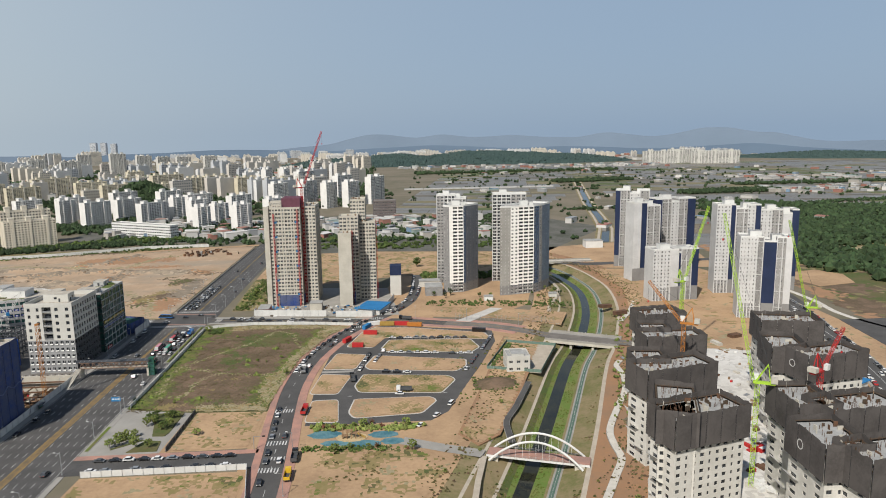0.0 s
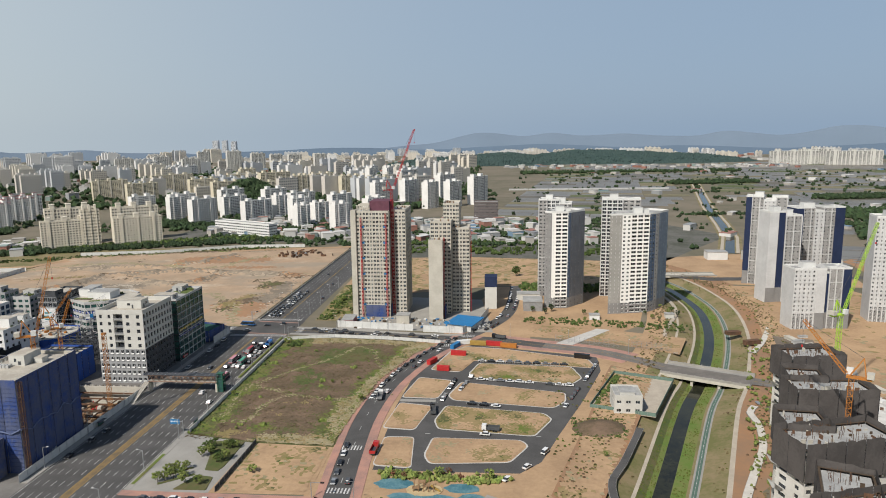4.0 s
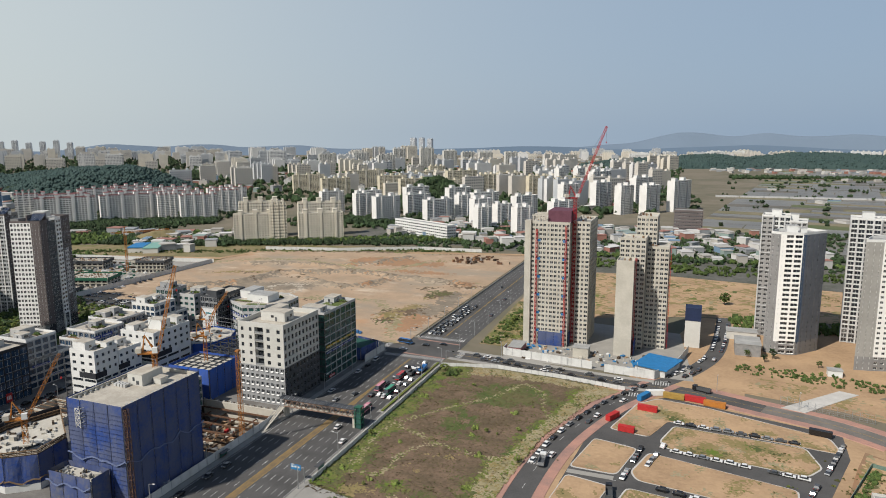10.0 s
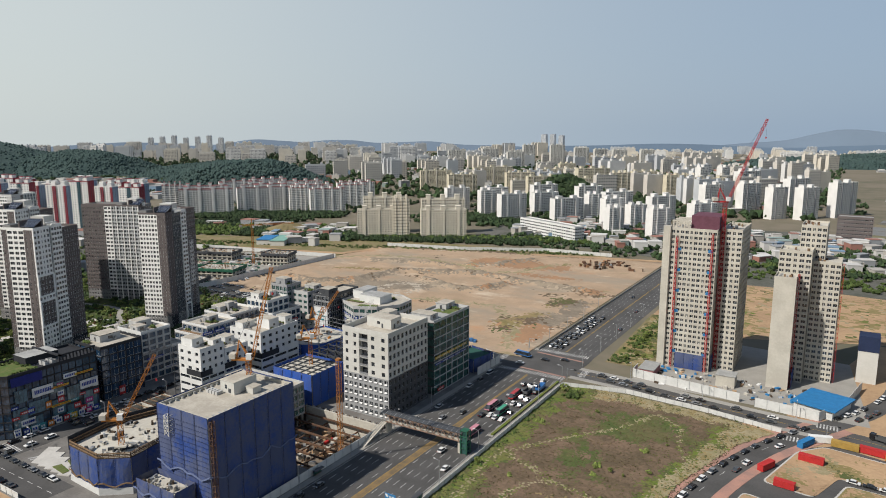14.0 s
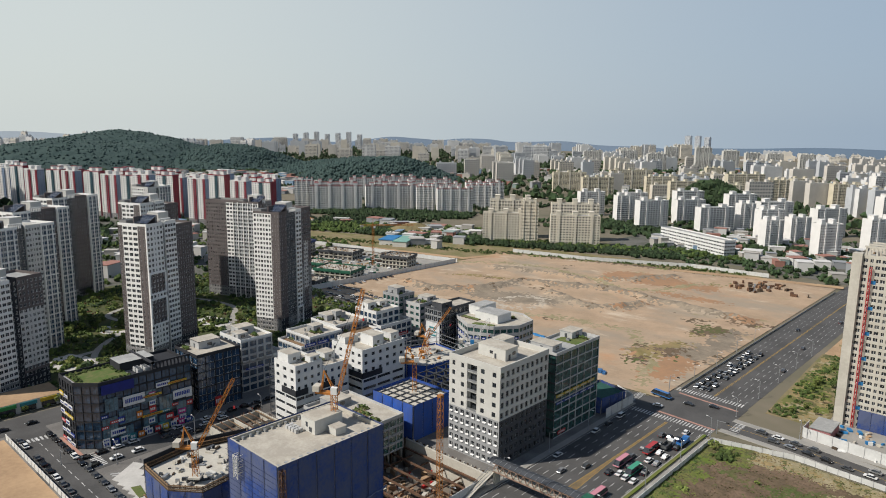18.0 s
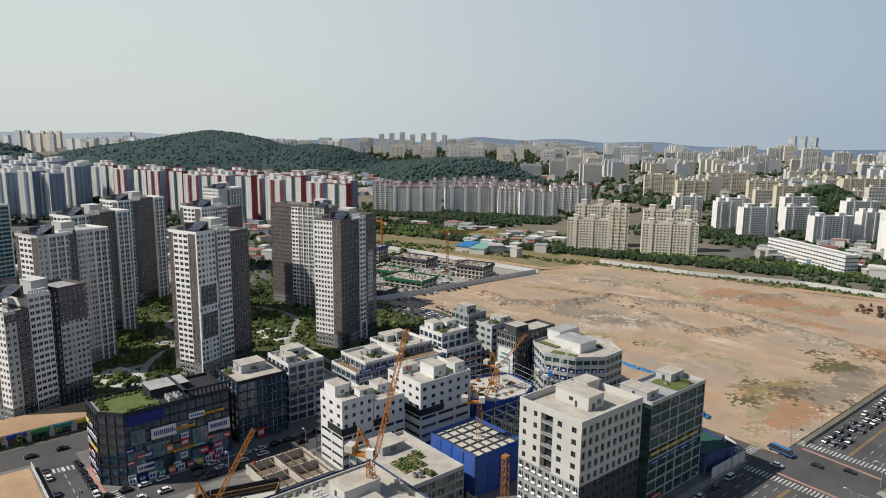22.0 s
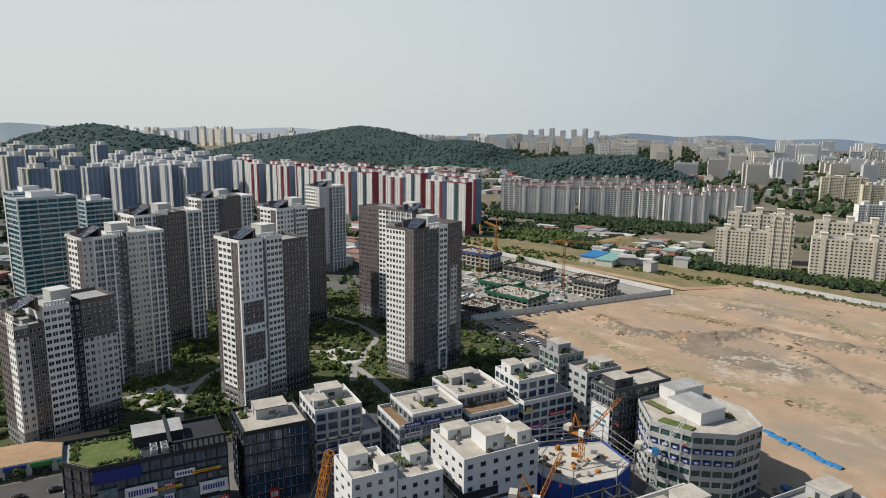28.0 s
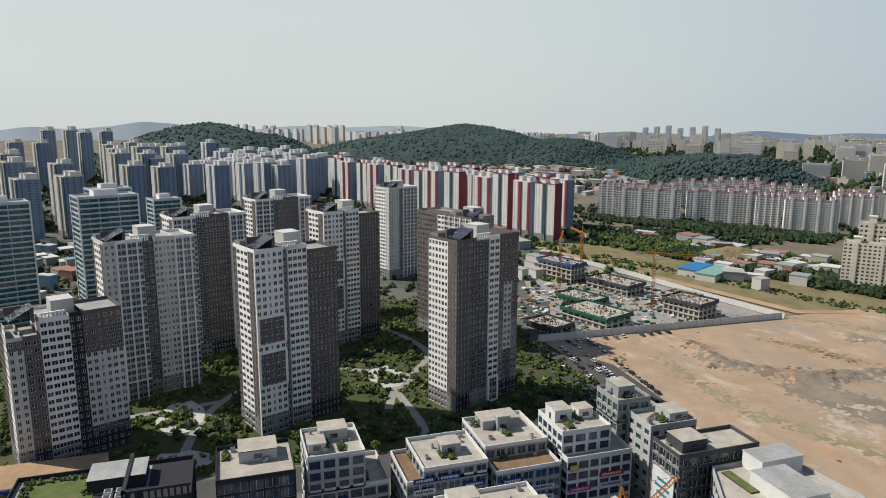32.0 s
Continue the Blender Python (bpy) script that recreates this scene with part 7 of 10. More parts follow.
for x, y, h in ((-1208, 207, 57), (-1255, 272, 60), (-1242, 320, 64), (-1222, 394, 62), (-1170, 160, 56), (-1320, 230, 66), (-1350, 300, 66), (-1040, 262, 62), (-1120, 330, 62), (-1130, 250, 60)):
    spots += [(x, y, 27, h), (x + 38, y + 24, 27, h + rng.uniform(-4, 4)), (x - 28, y + 44, 27, h + rng.uniform(-4, 4))]
spots += [(-1492, 102, 30, 70), (-1463, 148, 30, 72), (-1561, 203, 30, 74), (-975, 222, 27, 64), (-990, 305, 27, 62)]
district(spots, lambda: sized(point_tower(27, 22, 22, [(APTW, 3, 1.0, 0.55), (STEELB, 1, 0.35, 0.5), (APTW, 2, 0.7, 0.55)], STEELB, "white and blue-grey apartment tower", "blue-grey apartment towers", GLASSB, APTW), 27, 61.6), 26)
spots = []
for x, y, h in ((-1526, -28, 96), (-1082, 89, 76), (-1543, -96, 100), (-1392, -118, 82), (-776, 40, 66), (-901, 9, 70), (-850, -30, 72), (-960, -60, 80), (-1120, 130, 66), (-930, 122, 68), (-1235, 66, 76), (-1290, 108, 76), (-1360, 40, 78)):
    spots += [(x, y, 30, h), (x - 40, y + 32, 30, h + rng.uniform(-5, 5))]
district(spots, lambda: sized(point_tower(30, 20, 25, [(APTW, 3, 1.0, 0.55), (GREY, 1, 0.3, 0.6), (APTC, 2, 0.8, 0.5), (TEALW, 1, 0.4, 0.7)], STEELB, "warm white apartment tower with teal glazing", "white and teal apartment towers", GLASSB, APTC), 30, 70), 28)

# School building and a large white hall
box_building("school_building", "long white school building with window bands", "school", -260, 838, -155, 852, 5, 3.6, WHITE, "", (26, 4), m=Matrix.Translation((-207, 815, 0)) @ pose(0, 0, 0, 0, 0, -28) @ Matrix.Translation((207, -845, 0)), ww=0.8)
box_building("exhibition_hall", "large pale hall with few windows", "hall", -1130, 1650, -1046, 1690, 5, 6.5, WHITE, "", (8, 4), ww=0.3)
box_building("office_block", "brown low office block", "office building", 92, 955, 128, 975, 7, 4.2, BROWN, "", (8, 5), ww=0.7)

# Low town, sheds and far suburbs
ISLAND = bpy.data.materials.new("mixed_walls_and_roofs")
ISLAND.use_nodes = True
_n, _l = ISLAND.node_tree.nodes, ISLAND.node_tree.links
_geo, _ramp = _n.new("ShaderNodeNewGeometry"), _n.new("ShaderNodeValToRGB")
_ramp.color_ramp.interpolation = "CONSTANT"
_cols = [(0.0, (0.44, 0.43, 0.41)), (0.22, (0.34, 0.32, 0.29)), (0.46, (0.24, 0.25, 0.26)), (0.62, (0.27, 0.13, 0.10)), (0.74, (0.15, 0.23, 0.32)), (0.78, (0.22, 0.28, 0.26)), (0.81, (0.52, 0.51, 0.49))]
for i, (p, c) in enumerate(_cols):
    e = _ramp.color_ramp.elements[i] if i < 2 else _ramp.color_ramp.elements.new(p)
    e.position, e.color = p, (*c, 1)
_l.new(_geo.outputs["Random Per Island"], _ramp.inputs[0])
_l.new(_ramp.outputs[0], _n["Principled BSDF"].inputs["Base Color"])
_n["Principled BSDF"].inputs["Roughness"].default_value = 0.8


def scatter_houses(name, label, n, x0, x1, y0, y1, size, tall, keep=None):
    g = Geo()
    for _ in range(n):
        x, y = random.uniform(x0, x1), random.uniform(y0, y1)
        if keep and not keep(x, y):
            continue
        w, d, h = random.uniform(*size), random.uniform(*size) * 0.8, random.uniform(*tall)
        a = random.choice((0.2, 0.5, 0.9, 2.0)) + random.uniform(-0.1, 0.1)
        g.box(x - w / 2, y - d / 2, 0, x + w / 2, y + d / 2, h, ISLAND, a)
        g.box(x - w / 2 - 0.3, y - d / 2 - 0.3, h, x + w / 2 + 0.3, y + d / 2 + 0.3, h + 0.5, ISLAND, a)
        if h > 12:
            g.box(x - w / 6, y - d / 6, h + 0.5, x + w / 6, y + d / 6, h + 3.5, ISLAND, a)
    return solid(name, g, label, "houses", "stuff")


scatter_houses("low_town", "low town houses with mixed coloured roofs", 260, -260, 260, 745, 960, (8, 18), (4, 10), lambda x, y: y > 735 + max(0, -x) * 0.28)
scatter_houses("low_town", "low houses and sheds beside the earth track", 130, -720, -410, 560, 760, (8, 22), (4, 9), lambda x, y: y > 612 + (x + 430) * -0.25 and y < 760 + (x + 430) * 0.4)
scatter_houses("low_town", "low houses and shops behind the garden towers", 150, -760, -490, 60, 520, (8, 20), (4, 11))
FARG = mat("far_panes", (0.15, 0.165, 0.185), 0.3)
FARW = [mat("far_wall_%s" % n, c, 0.85, None, 0.05, 0.5, 0.3) for n, c in (("white", (0.72, 0.715, 0.70)), ("cream", (0.68, 0.63, 0.54)), ("grey", (0.52, 0.54, 0.56)), ("beige", (0.62, 0.585, 0.53)))]


def far_blocks(name, label, n, place, wide, tall, turn, seed, d=13.0):
    """Distant apartment slabs: windows in columns on the long sides, stair heads on the roof."""
    r = random.Random(seed)
    g = Geo()
    for _ in range(n):
        x, y = place(r)
        k = r.randint(1, 3)
        w, h, m = r.uniform(*wide), r.uniform(*tall), r.choice(FARW)
        c, q = math.cos(turn + r.uniform(-0.12, 0.12)), math.sin(turn)
        for i in range(k):
            ox, oy = x + q * 46 * i, y - c * 46 * i

            def at(u, v, z):
                return (ox + u * c - v * q, oy + u * q + v * c, z)

            a = math.atan2(q, c)
            g.box(ox - w / 2, oy - d / 2, 0, ox + w / 2, oy + d / 2, h, m, a, top=ROOFGREY)
            for f in (-0.3, 0.3):
                p = at(w * f, 2, 0)
                g.box(p[0] - 2.6, p[1] - 3, h, p[0] + 2.6, p[1] + 3, h + 4.2, m, a)
            cols = max(3, round(w / 5))
            for j in range(cols):
                u0, u1 = -w / 2 + w * (j + 0.24) / cols, -w / 2 + w * (j + 0.76) / cols
                for fz in np.arange(3.0, h - 2, 5.6):
                    g.face([at(u0, -d / 2 - 0.06, fz), at(u1, -d / 2 - 0.06, fz), at(u1, -d / 2 - 0.06, fz + 2.6), at(u0, -d / 2 - 0.06, fz + 2.6)], FARG)
    return solid(name, g, label, "apartment blocks", "stuff")


def spread(x0, x1, y0, y1, keep=None):
    def f(r):
        while True:
            x, y = r.uniform(x0, x1), r.uniform(y0, y1)
            if not keep or keep(x, y):
                return x, y
    return f


scatter_houses("far_suburb", "far pale suburb of low houses", 420, -1500, 0, 1150, 2700, (10, 24), (5, 14), lambda x, y: y > 1100 - x * 0.25)
far_blocks("far_apartments", "far suburb of white and cream apartment rows", 85, spread(-1500, 40, 1250, 2700, lambda x, y: y > 1150 - x * 0.25), (28, 55), (30, 52), radians(50), 3)
far_blocks("far_apartments", "far hazy suburb of apartment rows", 130, spread(-3500, -1250, 1750, 3500, lambda x, y: x * x + y * y < 4250 ** 2), (28, 60), (34, 66), radians(44), 5)
far_blocks("far_apartments", "far rows of apartments on the plain", 105, spread(-1250, 2100, 3250, 4150, lambda x, y: x * x + y * y < 4150 ** 2), (26, 60), (18, 40), radians(20), 7)
far_blocks("far_apartments", "far apartment towers behind the wooded hills", 55, spread(-4150, -2650, 100, 1900, lambda x, y: x * x + y * y < 4250 ** 2), (26, 46), (50, 95), radians(24), 9)
scatter_houses("far_suburb", "far low sheds and houses on the plain", 300, -1200, 2400, 3000, 4200, (14, 40), (5, 12))
scatter_houses("village", "village houses with red and grey roofs on the plain", 90, 900, 1350, 1260, 1400, (9, 17), (4, 8))
scatter_houses("village", "farm houses and sheds at the foot of the low hills", 130, 150, 1200, 2420, 2640, (10, 24), (4, 9))
scatter_houses("village", "sheds beside the field road", 60, 1050, 1800, 1650, 1800, (12, 40), (4, 7))
scatter_houses("far_suburb", "scattered farm houses and sheds on the plain", 70, 200, 1700, 800, 2300, (8, 26), (3, 8))
scatter_houses("far_suburb", "low workshops between wooded hills", 220, -1700, -1000, 640, 1100, (10, 30), (4, 12))
district([(1230, 2640, 170, 50), (1420, 2585, 190, 50), (1330, 2690, 120, 55)], lambda: sized(apartment(60, 16, 14, CREAM, "distant white apartment row on the plain", "far white rows", 14), 60, 39.2), -8)
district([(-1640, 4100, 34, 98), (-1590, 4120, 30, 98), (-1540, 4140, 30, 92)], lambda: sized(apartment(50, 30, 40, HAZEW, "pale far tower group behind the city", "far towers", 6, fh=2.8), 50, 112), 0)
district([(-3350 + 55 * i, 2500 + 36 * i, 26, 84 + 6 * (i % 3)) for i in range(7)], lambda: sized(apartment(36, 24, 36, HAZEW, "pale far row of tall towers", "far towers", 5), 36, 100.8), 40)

# Paddy fields on the plain
PADDY = mat("flooded_paddy", (0.150, 0.135, 0.115), 0.38, (0.20, 0.18, 0.145), 0.012, 0.1, 0.6, spec=0.4)
PADDYG = mat("green_paddy", (0.085, 0.115, 0.045), 0.9, (0.13, 0.14, 0.07), 0.01, 0.1, 0.6)
g = Geo()
random.seed(9)
MUD = mat("wet_mud_field", (0.17, 0.145, 0.11), 0.55, (0.12, 0.11, 0.085), 0.02, 0.15, 0.6)
FALLOW = mat("fallow_field", (0.24, 0.20, 0.14), 0.95, (0.17, 0.16, 0.09), 0.02, 0.15, 0.6)
WOODLAND = [(510, 650), (525, 540), (545, 470), (550, 425), (640, 330), (1250, 330), (1320, 900), (900, 1015), (700, 1125), (610, 900)]
CANAL = [(380, 690), (416, 802), (444, 927), (487, 1140), (560, 1456), (640, 1800)]


def fields(u0, v0, u1, v1, depth):
    """Splits a stretch of the plain again and again into long narrow fields with banks between."""
    w, h = u1 - u0, v1 - v0
    if w > 130 or h > 48 or (depth < 7 and random.random() < 0.4 and w > 50):
        gap = 3.5 if depth < 4 else 0.9
        t = random.uniform(0.38, 0.62)
        if w > h * 2.2:
            fields(u0, v0, u0 + w * t - gap, v1, depth + 1)
            fields(u0 + w * t + gap, v0, u1, v1, depth + 1)
        else:
            fields(u0, v0, u1, v0 + h * t - gap, depth + 1)
            fields(u0, v0 + h * t + gap, u1, v1, depth + 1)
        return
    c, q = math.cos(-0.16), math.sin(-0.16)
    mu, mv = (u0 + u1) / 2, (v0 + v1) / 2
    x, y = 60 + mu * c - mv * q, 690 + mu * q + mv * c
    if x < 150 or (y < 830 and x < 330) or y > 2850 or inside(x, y, WOODLAND) or line_gap(x, y, CANAL) < 22 + w / 2:
        return
    n = noise.noise((x / 260, y / 260, 2.0))
    k = random.random() + n * 0.9
    m = PADDY if k < 0.58 else MUD if k < 0.75 else FALLOW if k < 1.0 else PADDYG
    pts = [(60 + a * c - b * q, 690 + a * q + b * c) for a, b in ((u0, v0), (u1, v0), (u1, v1), (u0, v1))]
    g.prism(pts, -0.2, 0.12 if m is PADDY else 0.2, m)


fields(0, 0, 2300, 2300, 0)
solid("paddy_fields", g, "flooded and green rice paddies divided by banks", "fields", "stuff")
ribbon("canal", CANAL, [(-13, 0.3, BANK), (-10, 0.5, PATHS), (-6.5, 0.5, BANK), (-5, 0.25, WATER), (5, 0.25, BANK), (6.5, 0.5, PATHS), (10, 0.5, BANK), (13, 0.3, None)], "straight irrigation canal across the fields", "canal")


# ---- hills and woods ----
def hill(name, cx, cy, rx, ry, h, rz, label, seed=0.0, m=None):
    g = Geo()
    n = 56 if h < 30 else 130
    c, q = math.cos(radians(rz)), math.sin(radians(rz))
    for j in range(n + 1):
        for i in range(n + 1):
            u, v = 2 * i / n - 1, 2 * j / n - 1
            r = math.hypot(u, v)
            z = max(0.0, 1 - r * r) ** 1.15 * h * (1 + 0.35 * noise.noise((u * 1.7 + seed, v * 1.7, seed)))
            z += (noise.noise((u * 9, v * 9, seed)) + 0.7 * noise.noise((u * 22, v * 22, seed + 3)) + 0.45 * noise.noise((u * 48, v * 48, seed + 6))) * min(4.0, h * 0.06) * (r < 1)
            x, y = u * rx, v * ry
            g.v.append((cx + x * c - y * q, cy + x * q + y * c, max(z, -1.0) - (1.5 if r >= 1 else 0)))
    s = g.slot(m or HAZEWOODS)
    for j in range(n):
        for i in range(n):
            k = j * (n + 1) + i
            g.f.append((k, k + 1, k + n + 2, k + n + 1))
            g.m.append(s)
    ob = solid(name, g, label, "hill", "structure")
    for p in ob.data.polygons:
        p.use_smooth = True
    return ob


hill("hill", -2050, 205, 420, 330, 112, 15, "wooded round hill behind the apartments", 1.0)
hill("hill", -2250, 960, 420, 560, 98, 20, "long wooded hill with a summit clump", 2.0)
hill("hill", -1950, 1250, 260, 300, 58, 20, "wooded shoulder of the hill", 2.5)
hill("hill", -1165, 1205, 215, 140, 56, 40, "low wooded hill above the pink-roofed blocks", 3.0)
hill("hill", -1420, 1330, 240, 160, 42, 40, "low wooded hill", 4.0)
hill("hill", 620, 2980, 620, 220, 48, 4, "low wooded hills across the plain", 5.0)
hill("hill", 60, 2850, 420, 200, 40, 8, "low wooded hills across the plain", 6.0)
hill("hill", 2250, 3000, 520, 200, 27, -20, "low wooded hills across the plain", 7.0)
hill("hill", -330, 1185, 80, 40, 44, 30, "small wooded knoll among apartment blocks", 8.0, LEAF3)

# Haze is painted into the mountains: blue-grey, palest for the sunward ridges.
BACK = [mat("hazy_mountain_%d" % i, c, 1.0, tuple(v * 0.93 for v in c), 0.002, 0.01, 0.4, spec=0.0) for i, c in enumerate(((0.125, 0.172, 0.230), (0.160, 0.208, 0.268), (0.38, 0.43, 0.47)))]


def ridge(az0, az1, dist, h, m, seed, label):
    """A far mountain chain; azimuth in degrees to the left of +y."""
    g = Geo()
    n = 120
    for i in range(n + 1):
        a = radians(az0 + (az1 - az0) * i / n)
        f = min(1.0, 5 * i / n, 5 * (n - i) / n)
        z = f * h * (0.6 + 0.45 * noise.noise((i * 0.07, seed, 0))) * (1 + 0.08 * noise.noise((i * 0.2, seed, 5)))
        g.v.extend([(-math.sin(a) * dist, math.cos(a) * dist, -5), (-math.sin(a) * (dist + 150), math.cos(a) * (dist + 150), max(3.0, z)), (-math.sin(a) * (dist + 150.2), math.cos(a) * (dist + 150.2), max(3.0, z)), (-math.sin(a) * (dist + 320), math.cos(a) * (dist + 320), -5)])
    s = g.slot(m)
    for i in range(n):
        k = 4 * i
        g.f.extend([(k, k + 4, k + 5, k + 1), (k + 2, k + 6, k + 7, k + 3)])
        g.m.extend([s, s])
    ob = solid("backdrop", g, label, "mountains", "structure")
    for p in ob.data.polygons:
        p.use_smooth = True
    return ob


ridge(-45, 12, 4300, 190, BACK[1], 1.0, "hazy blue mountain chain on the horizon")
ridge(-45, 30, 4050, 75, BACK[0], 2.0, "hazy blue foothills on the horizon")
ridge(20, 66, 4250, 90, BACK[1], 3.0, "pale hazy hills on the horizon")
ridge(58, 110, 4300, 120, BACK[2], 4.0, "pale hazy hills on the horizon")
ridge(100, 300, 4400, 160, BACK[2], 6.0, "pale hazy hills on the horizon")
# Row of pale blocks added in place of a pale road line.
root = thing("greenhouse_row", "long white greenhouse row across the plain", "greenhouse")
for i in range(8):
    g = Geo()
    g.box(i * 46, -4, 0, i * 46 + 44, 4, 3.2, PALEC)
    part("greenhouse", g, root)
root.matrix_basis = pose(150, 1520, 0, 0, 0, 4)


# ---- road markings ----
def mark_strip(g, a, b, w, m, z):
    a, b = Vector(a), Vector(b)
    d = (b - a).normalized()
    n = Vector((-d.y, d.x)) * w / 2
    g.face([(*(a - n), z), (*(b - n), z), (*(b + n), z), (*(a + n), z)], m)


g = Geo()
for x in (-45.5, -42.2, -38.9, -35.6, -32.3, -25.6, -22.3, -19.0, -15.7, -12.6):
    for k in range(46):
        y = -40 + k * 9
        if y < 362:
            mark_strip(g, (x, y), (x, y + 4.0), 0.2, LINE, 0.062)
for x in (-37, -33.6, -30.2, -20.5, -17.2, -14, -10.8):
    for k in range(36):
        mark_strip(g, (x, 408 + k * 9), (x, 412 + k * 9), 0.2, LINE, 0.062)
for x in (-48.4, -10.0):
    mark_strip(g, (x, -300), (x, 368), 0.2, LINE, 0.062)
for i in range(len(CURVE) - 1):
    if CURVE[i].y < 340 and i % 2 == 0:
        mark_strip(g, CURVE[i], CURVE[i] + (CURVE[i + 1] - CURVE[i]) * 0.55, 0.2, LINE, 0.09)
for y in (366, 405):
    for k in range(26):
        mark_strip(g, (-47 + k * 1.45, y - 2.2), (-47 + k * 1.45, y + 2.2), 0.6, LINE, 0.075)
for x in (-53, -3.5):
    for k in range(9):
        mark_strip(g, (x - 2, 374 + k * 1.5), (x + 2, 374 + k * 1.5), 0.6, LINE, 0.098)
for cx, cy, n, w in ((73, 170.5, 9, 4), (73.5, 146, 9, 4), (70.5, 206, 9, 4), (70, 262, 8, 4), (98, 350, 9, 5), (112, 371, 9, 5), (77, 156, 7, 3)):
    for k in range(n - 2):
        mark_strip(g, (cx - 4.2 + k * 1.3, cy - w / 2), (cx - 4.2 + k * 1.3, cy + w / 2), 0.6, LINE, 0.105)
for k in range(8):
    mark_strip(g, (-213 + k * 0.2, 154.5 + k * 1.6), (-209 + k * 0.2, 154.5 + k * 1.6), 0.8, LINE, 0.075)
    mark_strip(g, (-179 + k * 1.5, 169), (-179 + k * 1.5, 173), 0.7, LINE, 0.075)
    mark_strip(g, (-159 + k * 1.9, 170), (-154 + k * 1.9, 178), 0.9, LINE, 0.045)
for k in range(14):
    mark_strip(g, (-212 + k * 6.5, 160.3), (-208.5 + k * 6.5, 160.3), 0.25, LINE, 0.075)
for x in (101, 150):
    for y in (222, 258, 290):
        mark_strip(g, (x - 1.2, y), (x + 1.2, y), 0.4, LINE, 0.06)
solid("lane_markings", g, "white painted lane lines and crossings", "road marking", "stuff")
g = Geo()
for x0, x1 in ((-29.9, -29.4), (-26.9, -28.5)):
    mark_strip(g, (x0, -300), (x0, 285), 0.22, YELLOW, 0.063)
    mark_strip(g, (x0, 285), (x1, 312), 0.22, YELLOW, 0.063)
    mark_strip(g, (x1, 312), (x1, 362), 0.22, YELLOW, 0.063)
MEDIAN = mat("worn_median_paint", (0.25, 0.165, 0.075), 0.9, (0.15, 0.115, 0.07), 0.25, 1.5, 0.6)
g.face([(-29.9, -300, 0.0615), (-26.9, -300, 0.0615), (-26.9, 285, 0.0615), (-28.5, 312, 0.0615), (-28.5, 362, 0.0615), (-29.4, 362, 0.0615), (-29.4, 312, 0.0615), (-29.9, 285, 0.0615)], MEDIAN)
for x in (-25.6, -25.0):
    mark_strip(g, (x, 408), (x, 730), 0.25, YELLOW, 0.063)
for i in range(len(NORTH) - 1):
    mark_strip(g, NORTH[i], NORTH[i + 1], 0.25, YELLOW, 0.11)
solid("centre_lines", g, "yellow centre lines", "road marking", "stuff")
slab("pavement", rect(-9.3, 30, -6.8, 148), 0.2, PAVE, "pale pavement strip beside the main road", "pavement")
slab("pavement", rect(-9.3, 166, -6.6, 358), 0.2, PAVE, "pale pavement strip beside the main road", "pavement")
slab("pavement", rect(-52, 168, -49.2, 372), 0.2, PAVE, "pale pavement strip beside the shops", "pavement")


slab("verge", rect(-12.1, 285, -9.6, 361), 0.22, PAVE, "kerbed verge beside the main road", "verge")
slab("hedge", rect(-11.2, 286, -9.9, 360), 0.75, WEEDG, "low clipped hedge strip beside the main road", "hedge")
for band in ([(-38, 370.4), (-10, 368.2), (-10, 369.6), (-38, 371.8)], [(-40, 399.2), (-10, 396.0), (-10, 397.4), (-40, 400.6)]):
    slab("crossing_band", band, 0.072, PINK, "worn reddish paving band beside a crossing", "paving")


# ---- fences ----
def fence(name, pts, h, m, label, step=4.0, posts=True, z=0.0, group="site fences"):
    root = thing(name, label, "fence", group)
    for a, b in zip(pts, pts[1:]):
        a, b = Vector(a), Vector(b)
        n = max(1, round((b - a).length / step))
        d = (b - a) / n
        rz = math.atan2(d.y, d.x)
        L = d.length
        g = Geo()
        g.box(0.03, -0.05, 0.1, L - 0.03, 0.05, h, m)
        g.box(0, -0.09, h, L, 0.09, h + 0.08, m)
        if posts:
            g.box(-0.07, -0.16, 0, 0.07, -0.05, h + 0.15, STEEL)
        me = g.mesh("panel")
        for i in range(n):
            p = a + d * i
            part("panel", me, root, m=pose(p.x, p.y, z, 0, 0, math.degrees(rz)))
    return root


GREENF = mat("green_mesh_fence", (0.16, 0.24, 0.20), 0.8)
fence("site_fence", [(0, 146.8), (64.5, 147.6), (70, 118), (70, 60)], 2.6, SCREEN, "white panel fence round an earth plot")
fence("site_fence", [(-6.2, 216), (-6.2, 356), (24, 363.5), (60, 360.5), (95, 354)], 2.2, SCREEN, "white panel fence round the weed field")
fence("site_fence", [(26.5, 166.5), (27.5, 208)], 2.0, DGREY, "dark low fence beside the plaza")
fence("site_hoarding", [(20, 398), (20, 388.7), (74, 381)], 4.6, SCREEN, "tall white site hoarding with posters", 6)
fence("site_hoarding", [(81, 379), (108, 376), (118, 398), (124, 430)], 4.6, SCREEN, "tall white site hoarding", 6)
fence("site_hoarding", [(-339, 657), (-255, 676), (-170, 716), (-100, 722)], 3.6, SCREEN, "pale metal hoarding along the vacant land", 6)
fence("site_hoarding", [(-344.5, 396), (-341, 568)], 4.5, SCREEN, "tall white site wall", 6)
fence("site_hoarding", [(-341, 570), (-402, 557), (-476, 545), (-545, 528)], 4.0, SCREEN, "ribbed white site wall along the earth track", 6)
fence("site_hoarding", [(-52.5, 168), (-52.5, 262)], 3.4, SCREEN, "grey-white hoarding along the main road", 5)
